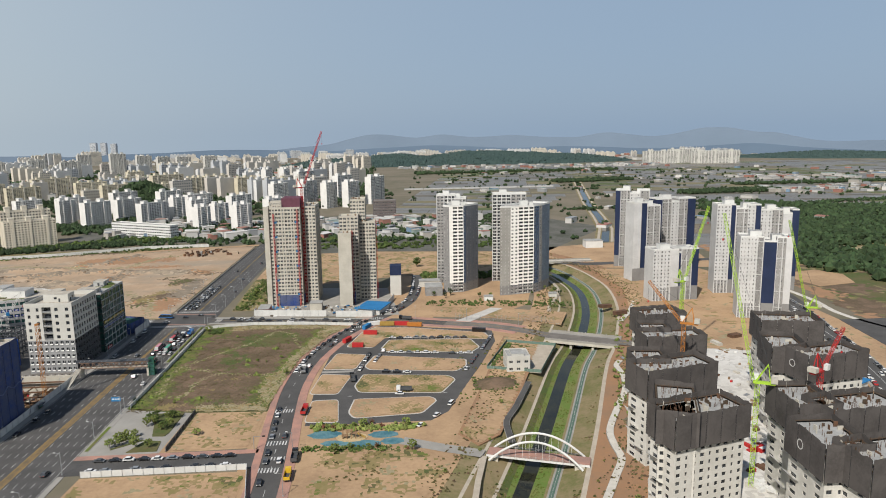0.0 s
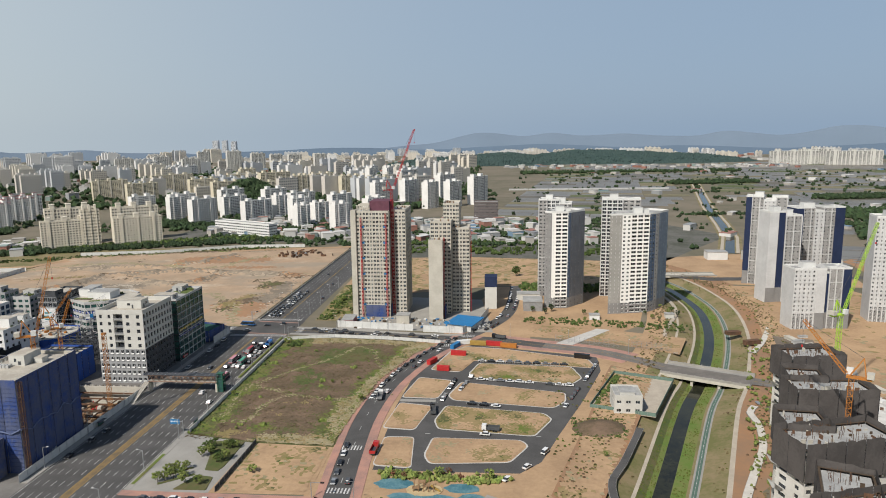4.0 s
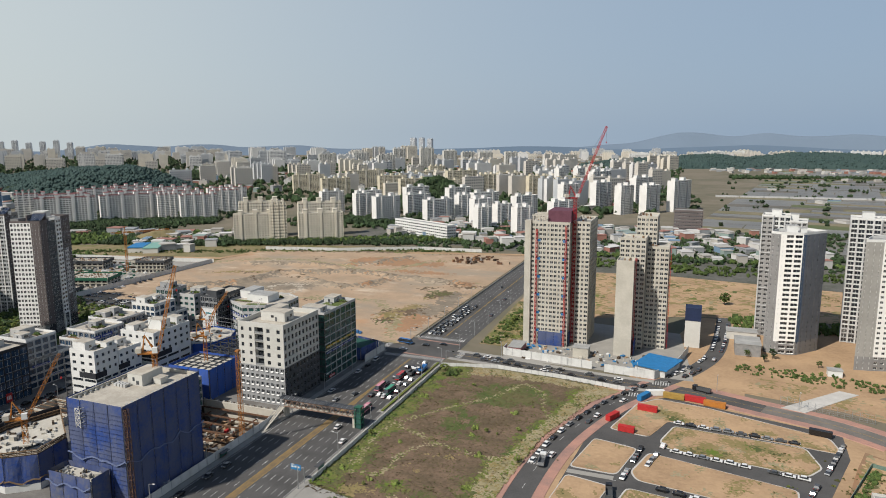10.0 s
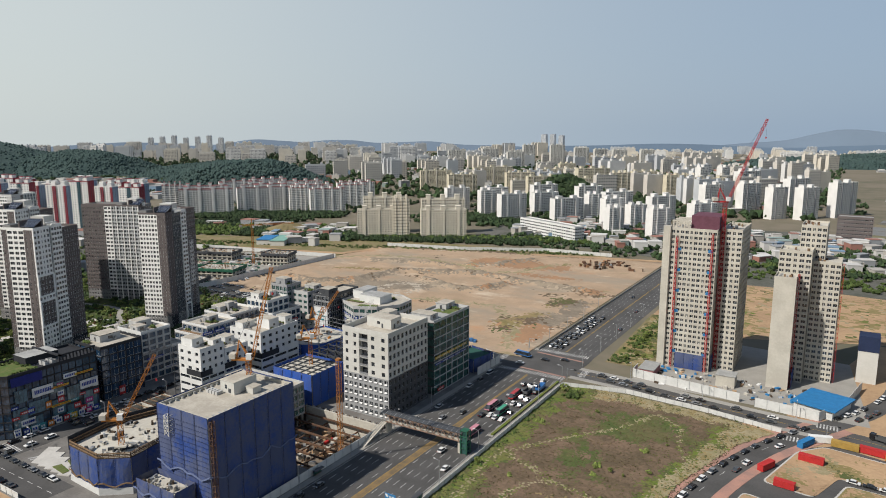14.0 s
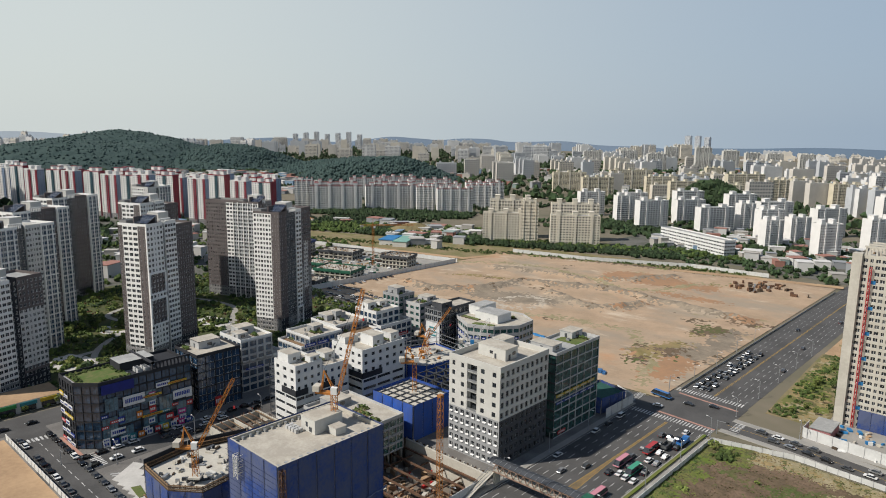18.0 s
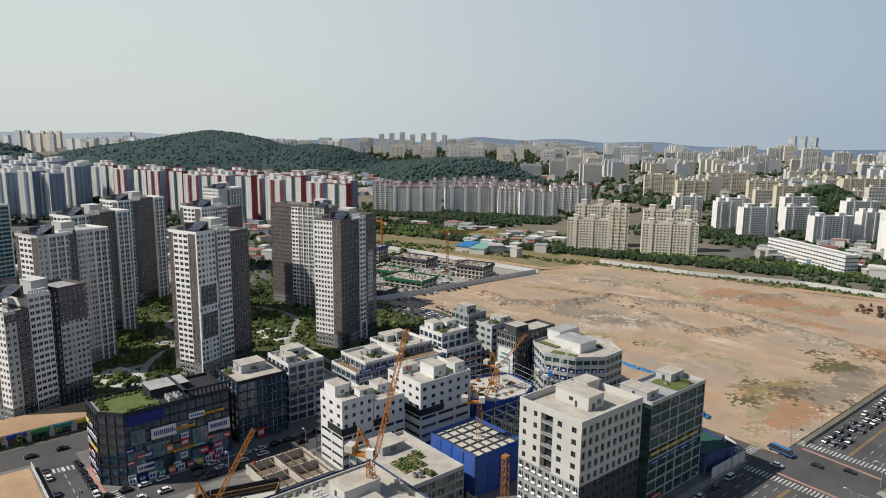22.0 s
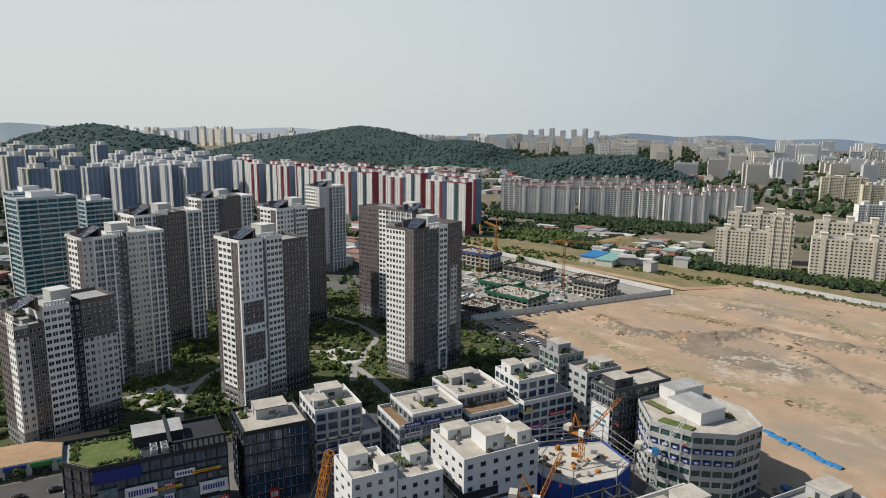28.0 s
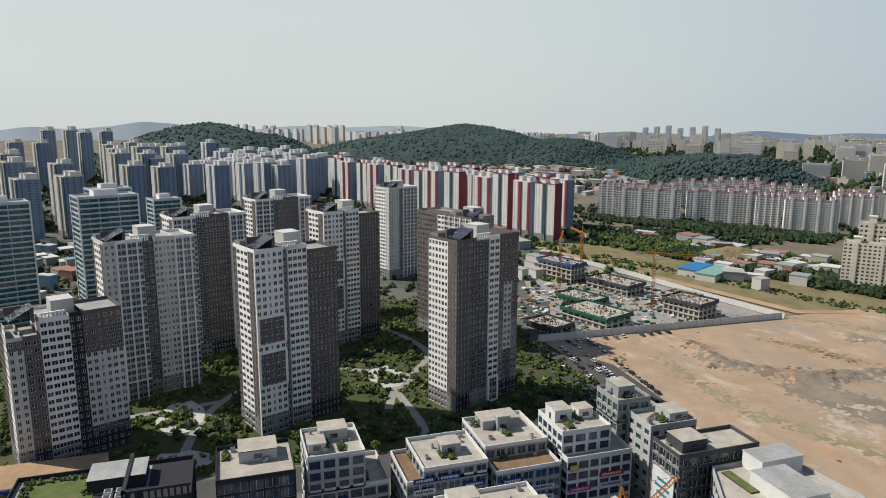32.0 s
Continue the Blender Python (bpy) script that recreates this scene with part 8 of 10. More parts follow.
fence("site_hoarding", [(-50.8, 346), (-50.3, 371), (-62, 377)], 4.6, SCREEN, "white hoarding round a netted deck", 5)
fence("yard_fence", [(176.5, 256), (205.6, 246), (225, 293), (195.7, 304), (176.5, 256)], 1.8, GREENF, "green mesh fence round a small building", 4)
root = thing("court_fence", "tall open steel court fence", "fence")
for line in ([(168, 362), (206, 351)], [(214, 352), (236, 345)]):
    a, b = Vector(line[0]), Vector(line[1])
    n = round((b - a).length / 3)
    for i in range(n + 1):
        p = a + (b - a) * (i / n)
        g = Geo()
        g.beam((p.x, p.y, 0), (p.x, p.y, 4.2), 0.12, STEEL)
        part("post", g, root)
    for z in (0.3, 1.2, 2.2, 3.2, 4.2):
        g = Geo()
        g.beam((a.x, a.y, z), (b.x, b.y, z), 0.06, STEEL)
        part("rail", g, root)
fence("bank_rail", [(-40.8, 404), (-40.8, 700)], 1.1, STEEL, "low steel rail beside the main road", 8)

# Retaining wall of the pit: soldier piles
root = thing("retaining_wall", "soldier pile wall round an excavation pit", "wall")
for i in range(24):
    for p in ((-100.4 + i * 1.98, 268.4), (-100.4, 223 + i * 1.9), (-54.6, 223 + i * 1.9)):
        g = Geo()
        g.box(p[0] - 0.3, p[1] - 0.3, -9, p[0] + 0.3, p[1] + 0.3, 1.2, BARK if i % 2 else CONC)
        part("pile", g, root)
slab("pit_floor", rect(-99.5, 226, -55, 267.8), -8.6, SOIL_GREY, "muddy floor of the excavation pit", "pit floor", base=-9.4)
for wx0, wy0, wx1, wy1 in ((-100, 267, -54.5, 267.9), (-55.5, 224, -54.9, 267)):
    slab("pit_wall", rect(wx0, wy0, wx1, wy1), 0.9, CONC, "pale concrete pit wall", "wall", base=-9)
root = thing("pit_bracing", "rusty steel bracing beams across the pit", "bracing")
for i in range(6):
    g = Geo()
    g.box(-100, 227 + i * 7.6, -2.4, -55.6, 227.6 + i * 7.6, -1.7, RUST)
    part("beam", g, root)

for i in range(5):
    g = Geo()
    g.box(-96 + i * 9, 226, -5.2, -95.5 + i * 9, 267, -4.7, RUST)
    part("strut", g, root)
random.seed(77)
for i in range(70):
    x, y, s = random.uniform(-98, -57), random.uniform(228, 266), random.uniform(0.4, 1.6)
    g = Geo()
    g.box(x - s, y - s * 0.4, -8.6, x + s, y + s * 0.4, -8.6 + random.uniform(0.4, 1.8), random.choice((RUST, WOODD, CONC, STEEL, REDP, SOIL)), random.random() * 3)
    solid("material_bundle", g, "dusty bundle of building material in the pit", "building material", group="pit materials")

# ---- footbridge ----
root = thing("footbridge", "roofed steel footbridge over the main road", "footbridge")
g = Geo()
g.box(-51, 264.2, 5.2, -14, 267.8, 5.6, CONC)
part("deck", g, root)
g = Geo()
g.face([(-53, 263.6, 9.1), (-13, 263.6, 9.1), (-13, 266, 9.6), (-53, 266, 9.6)], DGREY)
g.face([(-53, 266, 9.6), (-13, 266, 9.6), (-13, 268.4, 9.1), (-53, 268.4, 9.1)], DGREY)
for i in range(18):
    x = -53 + i * 2.35
    g.beam((x, 263.6, 9.15), (x, 266, 9.66), 0.12, STEEL)
    g.beam((x, 266, 9.66), (x, 268.4, 9.15), 0.12, STEEL)
part("roof", g, root, "dark ribbed canopy roof")
TRUSS = mat("brown_truss", (0.30, 0.2, 0.15), 0.7)
for y in (264.1, 267.9):
    g = Geo()
    g.beam((-51, y, 5.5), (-14, y, 5.5), 0.35, TRUSS)
    g.beam((-51, y, 8.7), (-14, y, 8.7), 0.35, TRUSS)
    for i in range(12):
        x = -51 + i * 3.083
        g.beam((x, y, 5.5), (x + 1.54, y, 8.7), 0.25, TRUSS)
        g.beam((x + 1.54, y, 8.7), (x + 3.083, y, 5.5), 0.25, TRUSS)
    part("truss", g, root, "brown lattice side truss")
for x in (-50.6, -14.4):
    g = Geo()
    g.box(x - 0.6, 264.6, 0, x + 0.6, 267.4, 5.2, CONC)
    part("pier", g, root)
GREENP = mat("dark_green_steel", (0.03, 0.13, 0.08), 0.6)
g = Geo()
for x in (-13.6, -10.8):
    for y in (264.4, 267.6):
        g.box(x - 0.15, y - 0.15, 0.2, x + 0.15, y + 0.15, 10.2, GREENP)
for z in (2.5, 5, 7.5, 10):
    g.box(-13.7, 264.3, z, -10.7, 267.7, z + 0.2, GREENP)
g.box(-13.3, 264.7, 0.2, -11.1, 267.3, 9.9, GLASSG)
part("lift_tower", g, root, "green steel and glass lift tower")
g = Geo()
for i in range(26):
    g.box(-52.6, 263.8 - i * 0.62, 5.2 - 0.2 * i, -50.4, 264.4 - i * 0.62, 5.35 - 0.2 * i, CONC)
for x in (-52.7, -50.3):
    g.beam((x, 264, 6.4), (x, 247.9, 1.2), 0.15, STEEL)
    g.beam((x, 264, 5.2), (x, 247.9, 0.1), 0.3, CONC)
part("stair", g, root, "long stair flight with steel rails")

# ---- bridges over the river ----
root = thing("road_bridge", "concrete road bridge with pale parapets", "bridge")
ang = math.atan2(298 - 314, 262 - 229)


def along(s, t):
    return (229 + math.cos(ang) * s - math.sin(ang) * t, 314 + math.sin(ang) * s + math.cos(ang) * t)


g = Geo()
g.prism([along(-4, -10), along(42, -10), along(42, 10), along(-4, 10)], -1.6, 0.14, CONC, PAVE)
part("deck", g, root)
g = Geo()
g.prism([along(-4, -6), along(42, -6), along(42, 6), along(-4, 6)], 0.14, 0.17, DUSTROAD)
part("carriageway", g, root)
for t in (-9.9, 9.4):
    g = Geo()
    g.prism([along(-4, t), along(42, t), along(42, t + 0.5), along(-4, t + 0.5)], 0.14, 1.3, PAVE)
    for i in range(11):
        s = -4 + i * 4.5
        g.prism([along(s, t - 0.1), along(s + 0.6, t - 0.1), along(s + 0.6, t + 0.6), along(s, t + 0.6)], 0.14, 1.6, PAVE)
    part("parapet", g, root)
for s in (-4, 12, 26, 40):
    g = Geo()
    g.prism([along(s, -9), along(s + 1.4, -9), along(s + 1.4, 9), along(s, 9)], -6.5, -1.6, CONC)
    part("pier", g, root)

root = thing("arch_footbridge", "white twin-arch footbridge over the river", "bridge")
A0, A1 = Vector((166, 153.5)), Vector((199.5, 142))
ad = (A1 - A0).normalized()
an = Vector((-ad.y, ad.x))
g = Geo()
q = [A0 - an * 3.6 - ad * 3, A1 - an * 3.6 + ad * 4, A1 + an * 3.6 + ad * 4, A0 + an * 3.6 - ad * 3]
g.prism([tuple(p) for p in q], -0.6, 0.35, WHITE, PINK)
part("deck", g, root, "pink paved deck")
for s in (-4.3, 4.3):
    g = Geo()
    n = 28
    pts = []
    for i in range(n + 1):
        t = i / n
        p = A0 + (A1 - A0) * (-0.04 + 1.08 * t) + an * s * (1 + 0.4 * (2 * t - 1) ** 2)
        pts.append((p.x, p.y, -1.0 + 9.2 * (1 - (2 * t - 1) ** 2)))
    side = Vector((an.x, an.y, 0)) * 0.4
    for i, p in enumerate(pts):
        d = (Vector(pts[min(i + 1, n)]) - Vector(pts[max(i - 1, 0)])).normalized()
        up = side.cross(d).normalized() * 0.42
        g.v.extend([tuple(Vector(p) + o) for o in (side + up * 0.5, side * 0.5 + up, -side * 0.5 + up, -side + up * 0.5, -side - up * 0.5, -side * 0.5 - up, side * 0.5 - up, side - up * 0.5)])
    for i in range(n):
        for j in range(8):
            k = 8 * i
            g.f.append((k + j, k + (j + 1) % 8, k + 8 + (j + 1) % 8, k + 8 + j))
            g.m.append(g.slot(WHITE))
    arch = part("arch", g, root, "white steel arch")
    for i in range(4, n - 3, 2):
        g = Geo()
        g.beam(pts[i], (pts[i][0], pts[i][1], 0.3), 0.09, WHITE)
        part("hanger", g, arch)
    g = Geo()
    for z in (0.8, 1.3):
        a, b = A0 + an * s * 0.88, A1 + an * s * 0.88
        g.beam((a.x, a.y, z), (b.x, b.y, z), 0.08, STEEL)
    for i in range(17):
        p = A0 + (A1 - A0) * (i / 16) + an * s * 0.88
        g.beam((p.x, p.y, 0.3), (p.x, p.y, 1.3), 0.08, STEEL)
    part("railing", g, root)
for p in (A0, A1):
    g = Geo()
    g.box(p.x - 2, p.y - 4, -6, p.x + 2, p.y + 4, -0.6, CONC, math.atan2(ad.y, ad.x))
    part("abutment", g, root)
ribbon("footpath", [(127, 168), (145, 159), (161, 152)], [(-3.5, 0.16, PAVE), (3.5, 0.16, None)], "pale paved path to the footbridge", "path")
ribbon("footpath", [(150, 100), (156, 130), (161, 150)], [(-1.2, 0.16, PATHS), (1.2, 0.16, None)], "narrow pale footpath", "path")
root = thing("road_bridge", "far road bridge over the river", "bridge")
g = Geo()
g.box(262, 566, -1.2, 330, 580, 0.4, CONC, 0.06)
part("deck", g, root)
for y in (566, 579.5):
    g = Geo()
    g.box(262, y, 0.4, 330, y + 0.4, 1.4, PAVE, 0.06)
    part("parapet", g, root)
for x in (272, 292, 312):
    g = Geo()
    g.box(x, 567, -7, x + 1.2, 579, -1.2, CONC)
    part("pier", g, root)

# ---- small buildings ----
root = box_building("pump_house", "small cream two-storey building with a grey roof", "building", 187, 249, 200, 263, 2, 4.2, CREAM, "", (3, 3), single=True, ww=0.5, para=0.9)
roof_boxes(root, [(190, 252, 197, 260, 8.4, 1.0)], CREAM)
slab("yard", [(176.5, 256), (205.6, 246), (225, 293), (195.7, 304)], 0.16, PATHS, "pale paved yard of the small building", "yard")
slab("yard_lawn", [(177.5, 256.5), (185.5, 253.8), (187, 265), (203, 265), (212, 297), (196.3, 302.5)], 0.2, WEED, "rough lawn inside the yard fence", "lawn")
root = thing("site_shed", "white site office with a bright blue roof", "shed")
g = Geo()
g.box(100, 382, 0, 117, 404, 4.2, SCREEN, -0.32)
part("body", g, root)
g = Geo()
g.box(98.6, 381, 4.2, 118.4, 405, 4.7, BLUEP, -0.32)
part("roof", g, root, "bright blue metal roof")
root = thing("site_shed", "low shed with a bright blue roof", "shed")
g = Geo()
g.box(350, 200, 0, 364, 214, 5, SCREEN, 0.5)
part("body", g, root)
g = Geo()
g.box(349, 199, 5, 365, 215, 5.5, BLUEP, 0.5)
part("roof", g, root)
root = thing("show_house", "tall narrow pale building with a dark top", "building")
g = Geo()
g.box(121, 442, 0, 130, 452, 17, CREAM)
part("body", g, root)
g = Geo()
g.box(120.8, 441.8, 17, 130.2, 452.2, 25, NAVY)
part("top_storey", g, root, "dark blue upper storey")
for x, y, w, d, h, m in ((150, 436, 14, 18, 7, STEEL), (146, 470, 18, 10, 5, CREAM), (60, 398, 9, 8, 6, CONC), (22, 392, 8, 14, 4, PINKROOF), (250, 420, 6, 5, 3, CREAM), (196, 414, 7, 5, 3.5, WHITE), (470, 560, 20, 30, 5, GREENF), (500, 520, 16, 36, 5, GREENF), (440, 620, 24, 14, 6, CREAM), (380, 640, 30, 16, 9, CREAM), (345, 650, 20, 14, 8, WHITE)):
    root = thing("site_building", "small plain site building with a flat roof", "building")
    g = Geo()
    g.box(x, y, 0, x + w, y + d, h, m)
    part("body", g, root)
    g = Geo()
    g.box(x - 0.3, y - 0.3, h, x + w + 0.3, y + d + 0.3, h + 0.4, ROOFGREY)
    part("roof", g, root)
root = thing("warehouse", "long low warehouse with blue and pale green roofs", "warehouse")
for x, y, w, d, m in ((-462, 588, 16, 40, mat("pale_green_roof", (0.22, 0.42, 0.36), 0.6)), (-480, 586, 16, 34, BLUEP)):
    g = Geo()
    g.box(x, y, 0, x + w, y + d, 5.5, CREAM, 0.5)
    part("body", g, root)
    g = Geo()
    g.box(x - 0.5, y - 0.5, 5.5, x + w + 0.5, y + d + 0.5, 6.3, m, 0.5)
    part("roof", g, root)

# Second construction site behind the apartments
slab("site_yard", [(-346, 392), (-343, 568), (-402, 555), (-545, 526), (-540, 470), (-420, 430)], 0.12, PAVE, "dusty pale construction yard", "yard")
random.seed(21)
for x, y, w, d, fl, m in ((-500, 470, 36, 16, 4, BLUENET), (-455, 490, 38, 20, 2, DGREY), (-375, 502, 26, 20, 3, DGREY), (-385, 432, 36, 24, 2, GREENP), (-375, 402, 22, 18, 1, DGREY), (-430, 452, 30, 18, 1, GREENP), (-410, 530, 20, 12, 1, CONC)):
    root = thing("building_shell", "low concrete shell with netted edges", "building shell", "low shells", m=pose(x, y, 0, 0, 0, 20))
    for k in range(fl):
        for p, q, n in (((0, 0), (w, 0), 7), ((w, 0), (w, d), 4), ((w, d), (0, d), 7), ((0, d), (0, 0), 4)):
            facade(root, p, q, 3.6 * k, 3.6, 1, n, CONC, GLASS, 0.7, 0.5, 2.9, 0.5, RUST)
        g = Geo()
        g.box(-0.6, -0.6, 3.6 * k + 3.55, w + 0.6, d + 0.6, 3.6 * k + 3.9, CONC, top=DECK)
        part("floor_slab", g, root)
    z = 3.6 * fl + 0.3
    for p, q in (((-0.8, -0.8), (w + 0.8, -0.8)), ((w + 0.8, -0.8), (w + 0.8, d + 0.8)), ((w + 0.8, d + 0.8), (-0.8, d + 0.8)), ((-0.8, d + 0.8), (-0.8, -0.8))):
        net_panels(root, [p, q], z - 1.6, z + 1.2, m, 9, "safety net round the deck")
    g = Geo()
    for _ in range(60):
        u, v, s = random.uniform(1, w - 2), random.uniform(1, d - 2), random.uniform(0.2, 1.2)
        g.box(u, v, z, u + s * 1.6, v + s * 0.6, z + random.uniform(0.3, 1.6), random.choice((CONC, WOODD, RUST, STEEL, SOIL, WHITE)), random.random() * 3)
        g.beam((u, v, z), (u, v, z + random.uniform(1, 2.4)), 0.1, RUST)
    part("formwork", g, root, "timber formwork and bars")["kind"] = "stuff"
    close(root)
g = Geo()
for _ in range(700):
    x, y = random.uniform(-470, -350), random.uniform(405, 540)
    s = random.uniform(0.5, 2.5)
    g.box(x - s, y - s * 0.5, 0.1, x + s, y + s * 0.5, 0.1 + random.uniform(0.3, 1.6), random.choice((CONC, SOIL, STEEL, BARK, GREENP, WHITE)), random.random() * 3)
for _ in range(160):
    x, y = random.uniform(30, 118), random.uniform(384, 412)
    s = random.uniform(0.4, 1.6)
    g.box(x - s, y - s * 0.5, 0.1, x + s, y + s * 0.5, 0.1 + random.uniform(0.3, 1.4), random.choice((CONC, SOIL, STEEL, BARK, BLUEP, WHITE)), random.random() * 3)
for _ in range(220):
    x, y = random.uniform(258, 345), random.uniform(120, 275)
    s = random.uniform(0.5, 2.2)
    g.box(x - s, y - s * 0.5, 0.1, x + s, y + s * 0.5, 0.1 + random.uniform(0.3, 1.6), random.choice((CONC, WOODD, STEEL, RUST, SOIL, CONC, WHITE, WOODD, REDP)), random.random() * 3)
for _ in range(120):
    x, y = random.uniform(-98, -56), random.uniform(226, 266)
    s = random.uniform(0.4, 2.0)
    g.box(x - s, y - s * 0.5, -9, x + s, y + s * 0.5, -9 + random.uniform(0.5, 3), random.choice((BARK, SOIL, SOIL_RED, CONC)), random.random() * 3)
for _ in range(45):
    x, y = random.gauss(-86, 12), random.gauss(668, 9)
    s = random.uniform(0.8, 2.6)
    g.box(x - s, y - s * 0.5, 0.4, x + s, y + s * 0.5, 2 + random.uniform(0.3, 1.5), random.choice((BARK, RUST, RUST, STEEL, SOIL_RED)), random.random() * 3)
solid("site_materials", g, "stacked timber, steel and pallets on building sites", "building material", "stuff")
TARP = mat("blue_tarpaulin", (0.05, 0.16, 0.36), 0.6)
for i in range(7):
    g = Geo()
    x, y = -116 + i * 5.2, 392 + i * 0.6
    for a in range(4):
        g.box(x + a * 1.2, y + random.uniform(-1, 1), 0.4, x + a * 1.2 + 1.6, y + 2.4 + random.uniform(-0.5, 0.5), 1.4 + random.uniform(0.1, 0.9), TARP, random.uniform(-0.4, 0.4))
    solid("covered_stack", g, "stack covered with blue tarpaulin", "stack", group="covered stacks")

fence("site_hoarding", [(-219, 151.8), (-130, 151.8)], 2.4, SCREEN, "white hoarding along a sandy plot")

# ---- cranes ----
def luffing_crane(name, x, y, z0, mast, jib, up, az, m, label, cab=None):
    """A lattice mast with a raised jib; az to the left of +y in degrees, up: jib angle."""
    root = thing(name, label, "tower crane", "tower cranes", m=pose(x, y, z0, 0, 0, az))
    g = Geo()
    g.box(-2, -2, 0, 2, 2, 0.6, CONC)
    part("base", g, root)
    lattice(root, "mast", (0, 0, 0.6), (0, 0, mast), 1.6, m, 2.2, 0.11)
    g = Geo()
    g.box(-1.0, -6.0, mast, 1.0, 1.6, mast + 0.7, m)
    part("turntable", g, root)
    g = Geo()
    g.box(1.0, -0.2, mast + 0.8, 2.4, 1.8, mast + 3.0, cab or WHITE)
    g.box(1.1, 1.8, mast + 1.4, 2.3, 1.85, mast + 2.8, GLASS)
    part("cab", g, root)
    g = Geo()
    g.box(-1.6, -6.6, mast + 0.8, 1.6, -4.4, mast + 2.6, CONC)
    part("counterweight", g, root)
    g = Geo()
    for s in (-0.9, 0.9):
        g.beam((s, 0.5, mast + 0.8), (0, -3.2, mast + 7.5), 0.3, m)
        g.beam((s, -4.2, mast + 0.8), (0, -3.2, mast + 7.5), 0.25, m)
    part("a_frame", g, root)
    a = radians(up)
    tip = (0, 1.6 + math.cos(a) * jib, mast + 1.2 + math.sin(a) * jib)
    lattice(root, "jib", (0, 1.6, mast + 1.2), tip, 1.0, m, 2.0, 0.09)
    g = Geo()
    g.beam((0, -3.2, mast + 7.5), tip, 0.09, DGREY)
    g.beam(tip, (tip[0], tip[1], tip[2] - 9), 0.07, DGREY)
    g.box(tip[0] - 0.25, tip[1] - 0.25, tip[2] - 9.8, tip[0] + 0.25, tip[1] + 0.25, tip[2] - 9, REDP)
    part("hoist_rope", g, root)
    return root


luffing_crane("tower_crane", 54.5, 423, 0, 92, 45, 68, -60, REDP, "red luffing tower crane beside a tower shell")
MASTO = mat("weathered_orange_paint", (0.42, 0.17, 0.04), 0.7, (0.28, 0.12, 0.04), 0.5, 2.0, 0.5)
luffing_crane("tower_crane", -68, 205, 37.5, 10, 34, 76, -60, ORANGE, "orange luffing crane on a netted block")
luffing_crane("tower_crane", -109, 281, 14.5, 14, 15, 70, -40, ORANGE, "orange luffing crane on a steel deck")
luffing_crane("tower_crane", -107, 178, 15.5, 10, 26, 62, -50, ORANGE, "orange luffing crane on a low shell")
luffing_crane("tower_crane", -146, 327, 11.5, 10, 20, 55, -70, ORANGE, "orange luffing crane inside a round shell")
luffing_crane("tower_crane", -135, 350, 0, 15, 16, 60, -60, WHITE, "white and blue mobile crane between buildings", BLUEP)
luffing_crane("tower_crane", 257.4, 116, 0, 41, 62, 78, 62, LIME, "lime green luffing crane over netted shells")
luffing_crane("tower_crane", 288, 254, 0, 48, 44, 66, -62, LIME, "lime green luffing crane between towers")
luffing_crane("tower_crane", 367, 259, 0, 29, 52, 76, 78, LIME, "lime green luffing crane beside the site road")
luffing_crane("tower_crane", 280.5, 115, 0, 45, 18, 45, -60, REDP, "red luffing crane beside netted shells")
luffing_crane("tower_crane", 253, 171, 0, 48, 22, 50, 60, ORANGE, "orange luffing crane beside netted shells")
root = thing("tower_mast", "orange lattice mast in the excavation pit", "crane mast")
lattice(root, "mast", (-62.7, 248, -9), (-62.7, 248, 36), 1.6, MASTO, 2.6, 0.1)
g = Geo()
g.box(-63.6, 247.1, 35.6, -61.8, 248.9, 36.4, MASTO)
part("top_frame", g, root)
g = Geo()
g.box(-65, 245.7, -9, -60.4, 250.3, -8, CONC)
part("base", g, root)


def flat_crane(x, y, mast, jib, az, m, label):
    root = thing("tower_crane", label, "tower crane", "tower cranes", m=pose(x, y, 0, 0, 0, az))
    lattice(root, "mast", (0, 0, 0), (0, 0, mast), 1.8, m, 2.4, 0.18)
    lattice(root, "jib", (0, -12, mast), (0, jib, mast), 1.3, m, 2.4, 0.14)
    g = Geo()
    g.box(-1, -12, mast - 1.5, 1, -9, mast + 0.5, CONC)
    part("counterweight", g, root)
    g = Geo()
    g.beam((0, 0, mast), (0, 0, mast + 6), 0.6, m)
    g.beam((0, 0, mast + 6), (0, jib * 0.7, mast + 0.7), 0.12, DGREY)
    g.beam((0, 0, mast + 6), (0, -11, mast + 0.7), 0.12, DGREY)
    part("tower_head", g, root)
    g = Geo()
    g.box(0.8, 0.4, mast - 2.6, 2.2, 2, mast - 0.6, WHITE)
    part("cab", g, root)


flat_crane(-456, 467, 39, 34, 60, ORANGE, "orange hammerhead crane over a low site")
flat_crane(-385, 500, 39, 40, -35, ORANGE, "orange hammerhead crane over a low site")
flat_crane(-500, 510, 34, 30, 80, ORANGE, "orange hammerhead crane behind a blue netted block")

